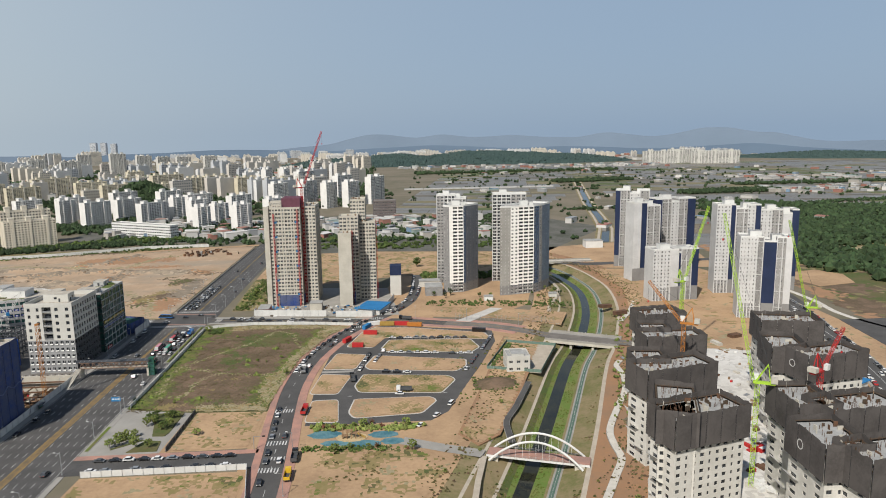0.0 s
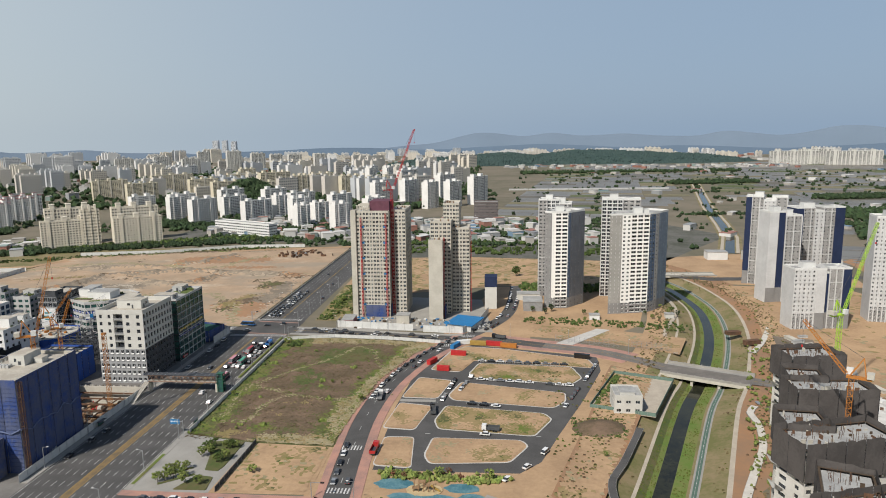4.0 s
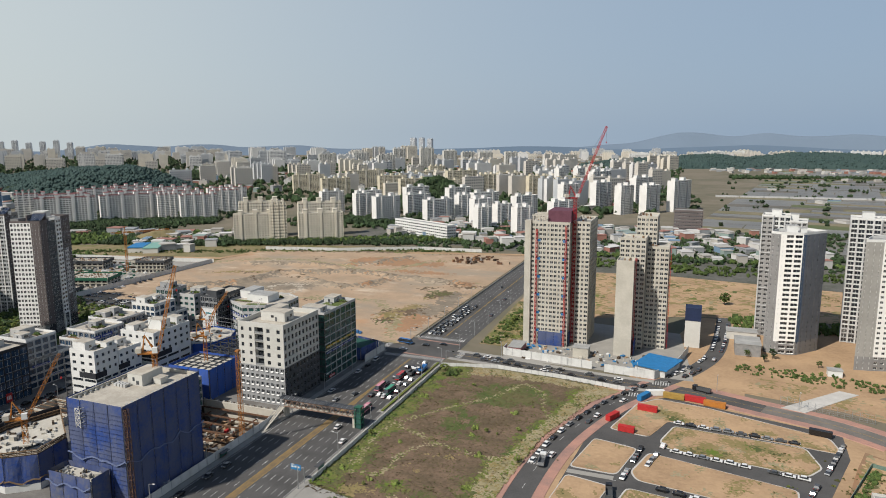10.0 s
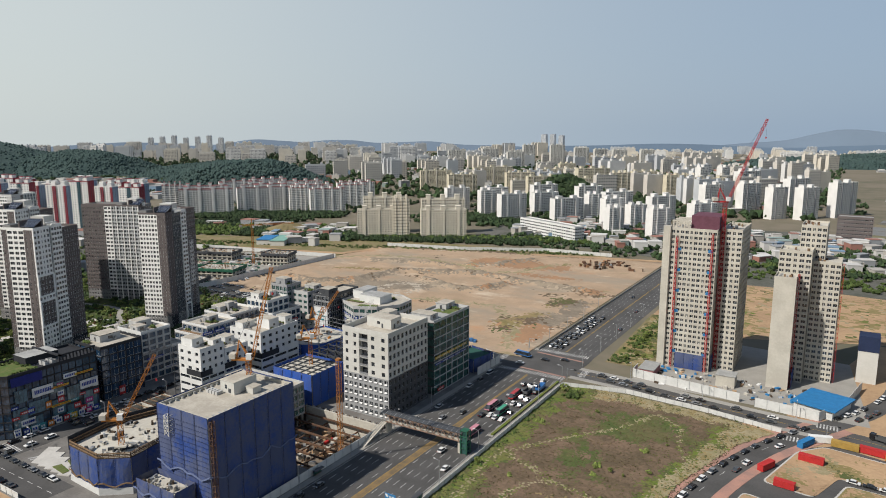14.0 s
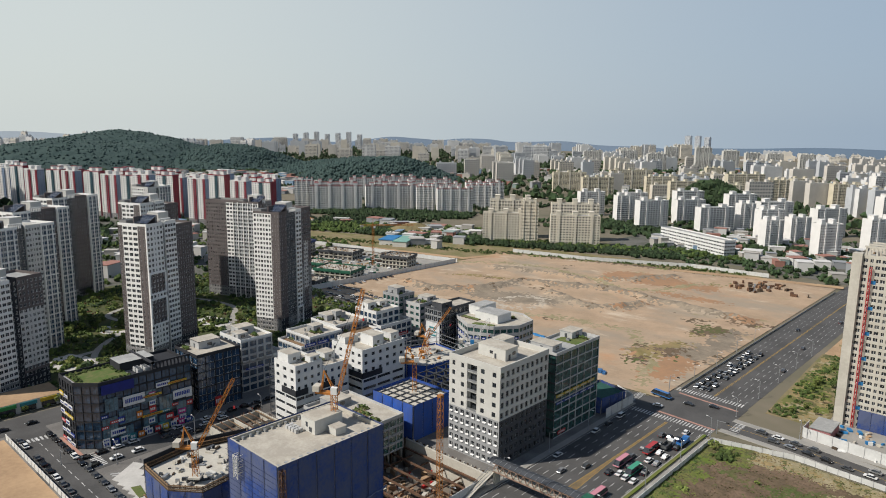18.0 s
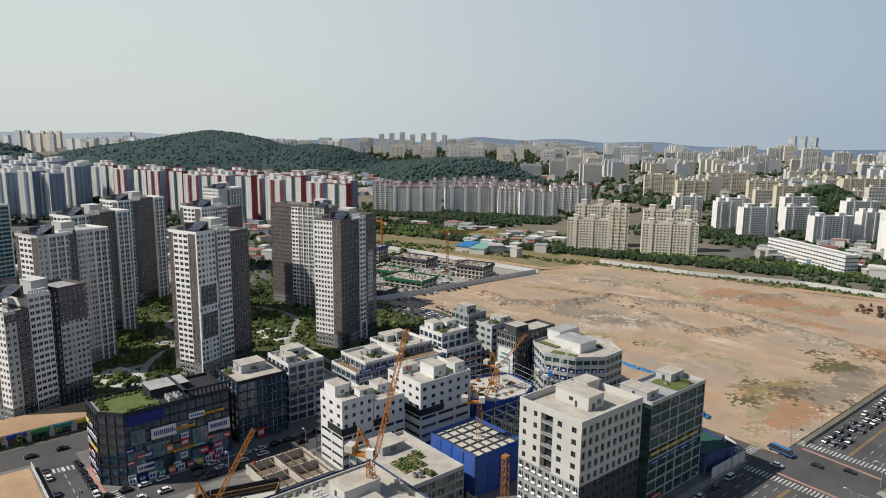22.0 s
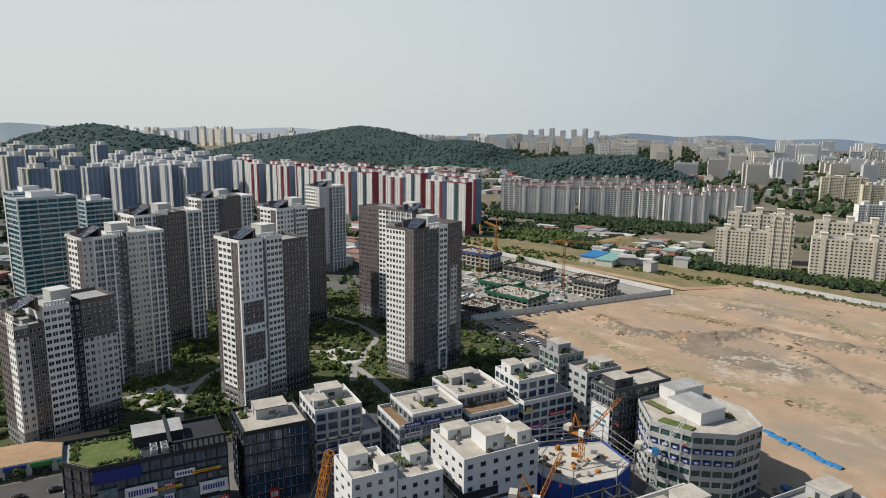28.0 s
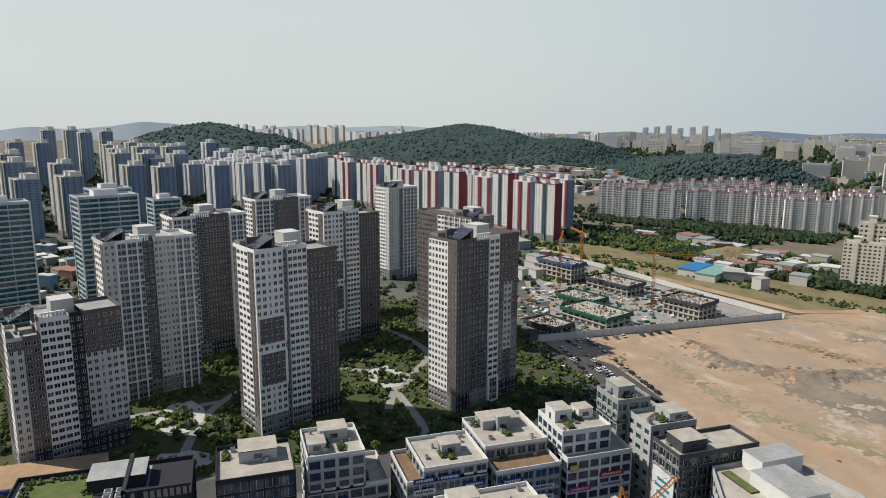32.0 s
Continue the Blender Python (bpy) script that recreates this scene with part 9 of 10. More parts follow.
# ---- vehicles ----
def vehicle(name, label, body, L, W, H, cab=(0.22, 0.84), bonnet=0.58, cat="car"):
    """A car: shaped body, glass house and four wheels, along +y."""
    g = Geo()
    w = W / 2
    prof = [(-0.5, 0.32), (-0.5, bonnet * 0.95), (-0.46, bonnet), (0.46, bonnet * 0.92), (0.5, bonnet * 0.7), (0.5, 0.32)]
    for (a, z0), (b, z1) in zip(prof, prof[1:] + prof[:1]):
        g.face([(-w, a * L, z0 * H), (w, a * L, z0 * H), (w, b * L, z1 * H), (-w, b * L, z1 * H)][::-1], body)
    for s in (-1, 1):
        pts = [(s * w, a * L, z * H) for a, z in prof]
        g.face(pts if s < 0 else pts[::-1], body)
    y0, y1 = (cab[0] - 0.5) * L, (cab[1] - 0.5) * L
    t = w * 0.82
    zt, zb = H, bonnet * H * 0.97
    e = 0.1 * L if bonnet < 0.75 else 0.03 * L
    g.face([(-t, y0 + e, zt), (t, y0 + e, zt), (t, y1 - e * 1.3, zt), (-t, y1 - e * 1.3, zt)], body)
    if cat == "car":
        for sx in (-1, 1):
            for sy in (-0.3, 0.31):
                ring = [(sy * L + 0.33 * math.cos(math.pi * q / 4), 0.33 + 0.33 * math.sin(math.pi * q / 4)) for q in range(8)]
                g.face([(sx * (w + 0.02), u, v) for u, v in ring][::-sx], BLACK)
                for (u, v), (p, q) in zip(ring, ring[1:] + ring[:1]):
                    g.face([(sx * (w + 0.02), u, v), (sx * (w + 0.02), p, q), (sx * (w - 0.2), p, q), (sx * (w - 0.2), u, v)], BLACK)
        for sx in (-0.72, 0.72):
            g.box(sx * w - 0.2, L / 2 - 0.12, H * 0.42, sx * w + 0.2, L / 2 + 0.02, H * 0.52, WHITE)
            g.box(sx * w - 0.2, -L / 2 - 0.02, H * 0.42, sx * w + 0.2, -L / 2 + 0.1, H * 0.52, REDP)
    root = solid(name, g, label, cat, group="vehicles")
    g = Geo()
    lo, hi = [(-w * 0.97, y0, zb), (w * 0.97, y0, zb), (w * 0.97, y1, zb), (-w * 0.97, y1, zb)], [(-t, y0 + e, zt - 0.02), (t, y0 + e, zt - 0.02), (t, y1 - e * 1.3, zt - 0.02), (-t, y1 - e * 1.3, zt - 0.02)]
    for i in range(4):
        j = (i + 1) % 4
        g.face([lo[i], lo[j], hi[j], hi[i]], GLASS)
    part("glasshouse", g, root, "dark tinted glazing")
    r = 0.33 if cat == "car" else 0.48
    wheel = Geo()
    n = 10
    for s in (-0.12, 0.12):
        ring = [(s, r * math.cos(2 * math.pi * i / n), r * math.sin(2 * math.pi * i / n)) for i in range(n)]
        wheel.face(ring if s < 0 else ring[::-1], BLACK)
    for i in range(n):
        a, b = 2 * math.pi * i / n, 2 * math.pi * (i + 1) / n
        wheel.face([(-0.12, r * math.cos(a), r * math.sin(a)), (-0.12, r * math.cos(b), r * math.sin(b)), (0.12, r * math.cos(b), r * math.sin(b)), (0.12, r * math.cos(a), r * math.sin(a))], BLACK)
    me = wheel.mesh("wheel")
    for sx in (-1, 1):
        for sy in (-0.3, 0.31):
            if cat != "car":
                part("wheel", me, root, m=pose(sx * (w - 0.1), sy * L, r))
    return root


def paint(name, c, metal=0.2):
    return mat("car_paint_" + name, c, 0.25, tuple(v * 0.95 for v in c), 0.5, 3.0, 0.3, metal=metal, spec=0.6)


PW, PB, PS, PG = paint("white", (0.75, 0.75, 0.74), 0.0), paint("black", (0.02, 0.02, 0.022)), paint("silver", (0.42, 0.43, 0.44), 0.5), paint("grey", (0.12, 0.125, 0.13), 0.3)
PR, PBL, PY = paint("red", (0.42, 0.03, 0.03), 0.0), paint("blue", (0.04, 0.16, 0.42), 0.0), paint("yellow", (0.65, 0.42, 0.03), 0.0)
FLEET = []
for body, word in ((PW, "white"), (PB, "black"), (PS, "silver"), (PG, "dark grey")):
    FLEET.append(vehicle("car", word + " saloon car on the road", body, 4.7, 1.85, 1.46))
    FLEET.append(vehicle("car", word + " sport utility car on the road", body, 4.6, 1.9, 1.72, (0.12, 0.8), 0.62))
WEIGHT = [5, 3, 5, 4, 2, 1, 3, 2]
BUSES = [vehicle("bus", "red city bus in the queue", PR, 11, 2.5, 3.2, (0.02, 0.98), 0.45, "bus"), vehicle("bus", "pink and white bus in the queue", paint("pink", (0.6, 0.25, 0.3), 0.0), 11, 2.5, 3.2, (0.02, 0.98), 0.45, "bus"),
    vehicle("bus", "green city bus in the queue", paint("green", (0.05, 0.3, 0.18), 0.0), 11, 2.5, 3.2, (0.02, 0.98), 0.45, "bus"), vehicle("bus", "blue city bus at the crossing", PBL, 11, 2.5, 3.2, (0.02, 0.98), 0.45, "bus"),
    vehicle("van", "white delivery van in traffic", PW, 5.2, 1.95, 2.1, (0.03, 0.9), 0.55, "van")]


def truck(label, cabc, bed, L=8.0):
    root = thing("truck", label, "truck", "vehicles")
    g = Geo()
    g.box(-1.2, L / 2 - 2, 0.6, 1.2, L / 2, 2.9, cabc)
    g.box(-1.1, L / 2 - 0.6, 1.7, 1.1, L / 2 + 0.04, 2.6, GLASS)
    part("cab", g, root)
    g = Geo()
    g.box(-1.25, -L / 2, 0.9, 1.25, L / 2 - 2.2, 1.1, DGREY)
    for x0, y0, x1, y1 in ((-1.25, -L / 2, -1.15, L / 2 - 2.2), (1.15, -L / 2, 1.25, L / 2 - 2.2), (-1.15, -L / 2, 1.15, -L / 2 + 0.1), (-1.15, L / 2 - 2.3, 1.15, L / 2 - 2.2)):
        g.box(x0, y0, 1.1, x1, y1, 2.4, bed)
    part("load_bed", g, root)
    for sx in (-1, 1):
        for y in (-L * 0.32, -L * 0.18, L * 0.36):
            g = Geo()
            n = 10
            for s in (-0.15, 0.15):
                ring = [(sx * 1.1 + s, y + 0.5 * math.cos(2 * math.pi * i / n), 0.5 + 0.5 * math.sin(2 * math.pi * i / n)) for i in range(n)]
                g.face(ring if s < 0 else ring[::-1], BLACK)
            for i in range(n):
                a, b = 2 * math.pi * i / n, 2 * math.pi * (i + 1) / n
                g.face([(sx * 1.1 + s, y + 0.5 * math.cos(c), 0.5 + 0.5 * math.sin(c)) for s, c in ((-0.15, a), (-0.15, b), (0.15, b), (0.15, a))], BLACK)
            part("wheel", g, root)
    return root


TRUCKS = [truck("white tipper truck with a grey bed", PW, PG), truck("blue tipper truck with a blue bed", PBL, PBL), truck("red truck with a red load bed", PR, PR, 9), truck("yellow truck with a yellow bed", PY, PY), truck("dark lorry with a covered bed", PB, PG, 9), truck("white tanker truck with a pale load", PW, PS, 9)]
USED = set()


def park(ob, x, y, az, z=0.1):
    m = pose(x, y, z, 0, 0, az)
    if ob.name in USED:
        return copy_thing(ob, m)
    USED.add(ob.name)
    ob.matrix_basis = m
    return ob


def car(x, y, az, z=0.1):
    return park(random.choices(FLEET, WEIGHT)[0], x, y, az + random.uniform(-2, 2), z)


random.seed(33)
# Queue on the curved street
for i in range(4, len(CURVE) - 1):
    p, d = CURVE[i], (CURVE[i + 1] - CURVE[i]).normalized()
    az = math.degrees(math.atan2(-d.x, d.y))
    n = Vector((d.y, -d.x))
    if 128 < p.y < 215 and random.random() < 0.7 or 262 < p.y < 520 and random.random() < 0.85:
        q = p - n * 2.9
        car(q.x, q.y, az + 180)
    if (262 < p.y < 345 and random.random() < 0.4) or (370 < p.y < 520 and random.random() < 0.6) or (100 < p.y < 180 and random.random() < 0.4):
        q = p + n * 2.6
        car(q.x, q.y, az)
# Parked along the cross street
for k in range(10):
    car(2 + k * 5.9 + random.uniform(-0.4, 0.4), 159.8, -90)
    if random.random() < 0.85:
        car(2 + k * 5.9, 150.8, 90)
# Waiting on the main road before the crossing
for lane in (-24, -20.7, -17.4, -14.1):
    for k in range(7):
        if random.random() < 0.78:
            car(lane, 358 - k * 9 - random.uniform(0, 3), 0)
park(BUSES[0], -20.7, 330, 0)
park(BUSES[1], -24, 312, 0)
park(BUSES[2], -17.4, 309, 0)
park(BUSES[1], -18, 283, 0)
park(BUSES[3], -44, 388, 80)
park(BUSES[4], -46.5, 352, 180)
park(TRUCKS[1], -14.0, 345, 0)
park(TRUCKS[0], -17.4, 338, 0)
for lane in (-36.6, -33.4, -30.2):
    for k in range(11):
        if random.random() < 0.88:
            car(lane, 412 + k * 7.5 + random.uniform(0, 2), 180)
for x, y, az in ((-12, 250, 0), (-45, 215, 180), (-45.8, 205, 180), (-30, 388, 90), (-20, 393, 90), (-33, 300, 180), (-46, 300, 180), (-12, 470, 0), (-16, 520, 0), (-46.5, 330, 180), (-46.5, 341, 180), (-14, 600, 0), (-30, 560, 180), (-38, 290, 180), (-21, 262, 0), (-15, 150, 0), (-46.5, 190, 180), (-40, 376, 100)):
    car(x, y, az)
# North street queue
for i in range(2, 15):
    p, d = NORTH[i], (NORTH[i + 1] - NORTH[i]).normalized()
    az = math.degrees(math.atan2(-d.x, d.y))
    q = p + Vector((d.y, -d.x)) * 2.6
    if random.random() < 0.6:
        car(q.x, q.y, az)
    q = p - Vector((d.y, -d.x)) * 2.6
    if random.random() < 0.5:
        car(q.x, q.y, az + 180)
# Parking lanes round the plots
for x0, y0, x1, y1, n, f in ((120, 320.5, 172, 316, 10, 1), (120, 290.5, 172, 283, 10, 0.9), (178, 290, 189, 322, 7, 1), (162, 248, 176, 286, 7, 0.8), (111, 268, 118, 296, 6, 0.8), (104, 258, 109, 290, 6, 0.8), (110, 257.5, 152, 249.8, 7, 0.5), (100, 224, 106, 250, 5, 0.3), (108, 224, 145, 219, 5, 0.25), (134, 180, 150, 200, 4, 0.5)):
    az = math.degrees(math.atan2(-(x1 - x0), y1 - y0))
    for k in range(n):
        if random.random() < f:
            t = (k + 0.5) / n
            car(x0 + (x1 - x0) * t, y0 + (y1 - y0) * t, az + random.choice((0, 180)))
park(TRUCKS[0], 129, 226.3, 82)
park(BUSES[4], 152, 206, -28)
park(TRUCKS[4], 101, 246, 8)
park(TRUCKS[5], 72.5, 262, 5)
park(TRUCKS[4], 132, 366, 70, 0.12)
park(TRUCKS[3], 82, 139, 2, 0.2)
park(TRUCKS[4], 82.5, 155, 2, 0.2)
park(TRUCKS[2], 80.5, 203, -3, 0.2)
# Streets of the commercial quarter
for k in range(20):
    if random.random() < 0.85 and k < 12:
        car(-212 + k * 7, 155, 90)
    if random.random() < 0.8 and k < 12:
        car(-210 + k * 7, 165.6, -90)
for k in range(22):
    if random.random() < 0.85:
        car(-178.4, 168 + k * 6.4, 0)
    if random.random() < 0.4:
        car(-173.6, 165 + k * 8.5, 0)
    if random.random() < 0.45:
        car(-169.5, 168 + k * 8.5, 180)
    if random.random() < 0.35:
        car(-228, 120 + k * 11, 180)
for k in range(13):
    for r, (ox, oy) in enumerate(((-344, 414), (-334, 424), (-318, 402))):
        if random.random() < 0.8:
            car(ox + k * 6.2, oy + k * (-0.6 if r < 2 else 0.8), 90 + random.choice((0, 180)), 0.2)
for k in range(17):
    if random.random() < 0.85:
        car(-238 - k * 6.1, 389 + k * 0.95, 98, 0.18)
    if random.random() < 0.35:
        car(-232 - k * 6.4, 379 + k * 1.0, -82, 0.18)
for k in range(12):
    if random.random() < 0.7:
        car(-337 + random.uniform(-1, 1), 412 + k * 6, 90, 0.6)
FARCARS = []
for i in range(6, len(SITE_ROAD) - 8):
    a, b = SITE_ROAD[i], SITE_ROAD[i + 1]
    d = (b - a).normalized()
    for o, odds in ((-5.6, 0.8), (-2.2, 0.15), (2.2, 0.15), (5.6, 0.85)):
        if random.random() < odds:
            FARCARS.append((a.x - d.y * o, a.y + d.x * o, math.atan2(-d.x, d.y), 0.46))
g = Geo()
for x, y, az, z in FARCARS:
    m = random.choice((WHITE, WHITE, DGREY, BLACK, GREY, STEEL, REDP))
    c, s = math.cos(az), math.sin(az)
    for lo, hi, w0, w1, y0, y1, t0, t1, mm in ((0.25, 0.85, 0.9, 0.88, -2.2, 2.2, -2.15, 2.15, m), (0.85, 1.42, 0.82, 0.66, -1.7, 1.2, -1.3, 0.6, GLASS), (1.42, 1.48, 0.66, 0.62, -1.3, 0.6, -1.2, 0.5, m)):
        ring = [[(x + u * c - v * s, y + u * s + v * c, z + h) for u, v in ((-w, a), (w, a), (w, b), (-w, b))] for h, w, a, b in ((lo, w0, y0, y1), (hi, w1, t0, t1))]
        for k in range(4):
            g.face([ring[0][k], ring[0][(k + 1) % 4], ring[1][(k + 1) % 4], ring[1][k]], mm)
        g.face(ring[1], mm)
    for u, v in ((-0.8, -1.4), (0.8, -1.4), (-0.8, 1.4), (0.8, 1.4)):
        g.box(x + u * c - v * s - 0.3, y + u * s + v * c - 0.3, z, x + u * c - v * s + 0.3, y + u * s + v * c + 0.3, z + 0.5, BLACK)
solid("parked_cars", g, "parked cars in mixed colours along a far street", "cars", "stuff")
for k in range(7):
    if random.random() < 0.7:
        car(-110 + k * 8, 381, 90)

# The rest of the vehicles stand in the lot beside the vacant land
for k, ob in enumerate(o for o in FLEET + TRUCKS + BUSES if o.name not in USED):
    park(ob, -306 + 9 * (k % 8), 402 + 5.5 * (k // 8), 95, 0.35)
# Stacks on the concrete deck between the netted shells
random.seed(41)
for x, y, m, n, lab in ((277, 145, REDP, 7, "stack of red formwork panels"), (281, 141, WHITE, 6, "stack of white insulation bundles"), (270, 111, BLUEP, 3, "blue tarpaulin over building material"), (262, 114, WHITE, 9, "stack of white insulation bundles"), (284, 152, STEEL, 6, "stack of scaffold tubes"), (268, 128, RUST, 4, "stack of rusty reinforcing bars")):
    for i in range(n):
        px, py = x + random.uniform(-5, 5), y + random.uniform(-4, 4)
        w, d, h = random.uniform(1.2, 2.6), random.uniform(0.6, 1.2), random.uniform(0.6, 1.6)
        a = random.choice((0.3, 0.35, 1.9))
        root = thing("material_stack", lab, "building material", "yard materials")
        for k in range(3):
            g = Geo()
            g.box(px - w + k * 0.06, py - d, 0.47 + h * k / 3, px + w, py + d - k * 0.05, 0.45 + h * (k + 1) / 3 - 0.03, m, a + 0.02 * k)
            part("bundle", g, root)
# Cabins and stores on the earth between the netted shells and the river towers
random.seed(67)
for k in range(26):
    x, y = random.uniform(284, 352), random.uniform(282, 386)
    if x > 330 and y > 335:
        continue
    w, d, h = random.uniform(2.0, 5.5), random.uniform(1.2, 2.4), random.uniform(1.0, 2.8)
    m, lab = random.choice(((PALEC, "pale site cabin on bare earth"), (BLUEP, "blue site store on bare earth"), (CONC, "pile of concrete slabs on bare earth"), (RUST, "pile of rusty reinforcing bars on bare earth"), (GREENF, "green covered store on bare earth")))
    g = Geo()
    a = random.choice((0.2, 0.35, 1.8))
    g.box(x - w, y - d, 0.1, x + w, y + d, h, m, a)
    g.box(x - w - 0.15, y - d - 0.15, h, x + w + 0.15, y + d + 0.15, h + 0.15, ROOFGREY if m is PALEC else m, a)
    solid("site_store", g, lab, "site store", group="site stores")
slab("site_yard", [(286, 292), (318, 286), (330, 318), (298, 330)], 0.3, PAVE, "pale concrete slab in the building site", "yard")
slab("site_yard", [(300, 345), (322, 340), (330, 372), (308, 380)], 0.3, SOIL_GREY, "dark gravel yard in the building site", "yard")
# Shipping containers and site boxes
def container(x, y, az, m, label, L=6.1):
    root = thing("container", label, "container", "containers", m=pose(x, y, 0.2, 0, 0, az))
    g = Geo()
    g.box(-L / 2, -1.22, 0.1, L / 2, 1.22, 2.55, m)
    part("body", g, root)
    g = Geo()
    for i in range(int(L / 0.5)):
        xx = -L / 2 + 0.3 + i * 0.5
        g.box(xx, -1.27, 0.2, xx + 0.22, -1.22, 2.4, m)
        g.box(xx, 1.22, 0.2, xx + 0.22, 1.27, 2.4, m)
    part("side_ribs", g, root)["kind"] = "stuff"
    g = Geo()
    g.box(-L / 2 - 0.05, -1.25, 2.55, L / 2 + 0.05, 1.25, 2.65, m)
    part("roof", g, root)


for x, y, az, m, lab, L in ((105, 346, 65, BLUEP, "blue site container beside the street", 9), (110, 353, 20, WHITE, "white site container beside the street", 9), (119, 351.5, -5, YELLOW, "yellow site container beside the street", 10), (129, 351, -10, REDP, "red site container beside the street", 10), (138, 347.5, -10, ORANGE, "orange site container beside the street", 10), (108, 331, -8, REDP, "red site container on bare earth", 9), (93.5, 316, 65, REDP, "red open site box on bare earth", 8), (101, 304, -8, REDP, "red low site box on bare earth", 7), (181, 329, -12, PB, "black container beside the street", 9), (-56.5, 205, 90, WHITE, "white site cabin behind the hoarding", 7), (-56, 193, 90, WHITE, "white site cabin behind the hoarding", 7)):
    container(x, y, az, m, lab, L)

# ---- playground ----
POOLB = mat("blue_play_surface", (0.05, 0.15, 0.19), 0.5, (0.13, 0.25, 0.28), 0.15, 1.0, 0.6)
SAND = mat("play_sand", (0.55, 0.42, 0.24), 0.95)
for cx, cy, rx, ry in ((93, 177, 7.5, 4.0), (109, 166.5, 9, 3.6), (119, 175, 6.5, 3.4), (123, 168, 5.0, 3.2), (97, 168, 5, 2.6)):
    slab("splash_pool", [(cx + rx * math.cos(a * 0.4487) * (1 + 0.12 * math.sin(3 * a)), cy + ry * math.sin(a * 0.4487)) for a in range(14)], 0.2 + cx * 1e-4, POOLB, "blue patterned splash pool surface", "splash pool")
slab("play_island", [(105 + 7 * math.cos(a * 0.5236), 173 + 4.6 * math.sin(a * 0.5236)) for a in range(12)], 0.3, SAND, "round sandy play island", "play area")
root = thing("play_structure", "wooden play ship with ropes and slides", "playground")
WOOD = mat("weathered_wood", (0.32, 0.2, 0.11), 0.85)
for i in range(9):
    g = Geo()
    x, y = 101 + (i % 5) * 1.9, 171.5 + (i // 5) * 3
    g.box(x - 0.15, y - 0.15, 0.3, x + 0.15, y + 0.15, 2.5 + (i % 3), WOOD)
    part("post", g, root)
for x, y, z in ((102, 172, 1.6), (106, 172.5, 2.4), (104, 174, 3.0)):
    g = Geo()
    g.box(x - 1.4, y - 1, z, x + 1.4, y + 1, z + 0.25, WOOD)
    part("platform", g, root)
g = Geo()
g.beam((107.5, 172.5, 2.4), (111, 172, 0.4), 0.6, YELLOW)
part("slide", g, root, "yellow slide")

# ---- street furniture ----
def street_lamp(x, y, az, h=9.0):
    root = thing("street_lamp", "slim grey street lamp with a side arm", "street lamp", "street lamps", m=pose(x, y, 0.1, 0, 0, az))
    g = Geo()
    g.beam((0, 0, 0), (0, 0, h), 0.2, STEEL)
    g.box(-0.25, -0.25, 0, 0.25, 0.25, 0.4, STEEL)
    part("pole", g, root)
    g = Geo()
    g.beam((0, 0, h), (0, 2.2, h + 0.5), 0.12, STEEL)
    part("arm", g, root)
    g = Geo()
    g.box(-0.18, 1.7, h + 0.35, 0.18, 2.6, h + 0.55, WHITE)
    part("lamp_head", g, root)
    return root


lamp0 = street_lamp(-8.4, 60, 90)
for k in range(1, 16):
    copy_thing(lamp0, pose(-8.4, 60 + k * 30, 0.1, 0, 0, 90))
    copy_thing(lamp0, pose(-50.3 if k < 11 else -41, 60 + k * 30, 0.1, 0, 0, -90))
for i in range(8, 46, 4):
    d = (CURVE[i + 1] - CURVE[i]).normalized()
    q = CURVE[i] + Vector((d.y, -d.x)) * 7.4
    copy_thing(lamp0, pose(q.x, q.y, 0.1, 0, 0, math.degrees(math.atan2(-d.x, d.y)) + 90))
for i in range(4, 30, 5):
    q = NORTH[i]
    copy_thing(lamp0, pose(q.x, q.y + 9, 0.1, 0, 0, 180))
for k in range(6):
    copy_thing(lamp0, pose(-165, 175 + k * 32, 0.1, 0, 0, 90))
root = thing("road_sign", "blue overhead direction sign on a steel post", "road sign")
g = Geo()
g.beam((-8.2, 214, 0), (-8.2, 214, 6.8), 0.25, STEEL)
g.beam((-8.2, 214, 6.4), (-13.5, 214, 6.4), 0.18, STEEL)
part("post", g, root)
g = Geo()
g.box(-14, 213.8, 5.2, -9.6, 213.95, 7.4, BLUEP)
plate = part("plate", g, root, "blue direction plate")
g = Geo()
for i in range(3):
    g.box(-13.6 + i * 1.3, 213.74, 6.1, -12.7 + i * 1.3, 213.79, 6.7, WHITE)
part("lettering_bars", g, plate)
for x, y in ((-47, 404), (-8, 366), (112, 358), (-180, 160), (64, 165)):
    root = thing("traffic_light", "traffic light on a steel mast arm", "traffic light", "traffic lights")
    g = Geo()
    g.beam((x, y, 0), (x, y, 6.2), 0.22, STEEL)
    g.beam((x, y, 6), (x + 5, y, 6.3), 0.15, STEEL)
    part("mast", g, root)
    g = Geo()
    g.box(x + 3.6, y - 0.2, 5.9, x + 5, y + 0.2, 6.4, BLACK)
    part("signal_head", g, root)


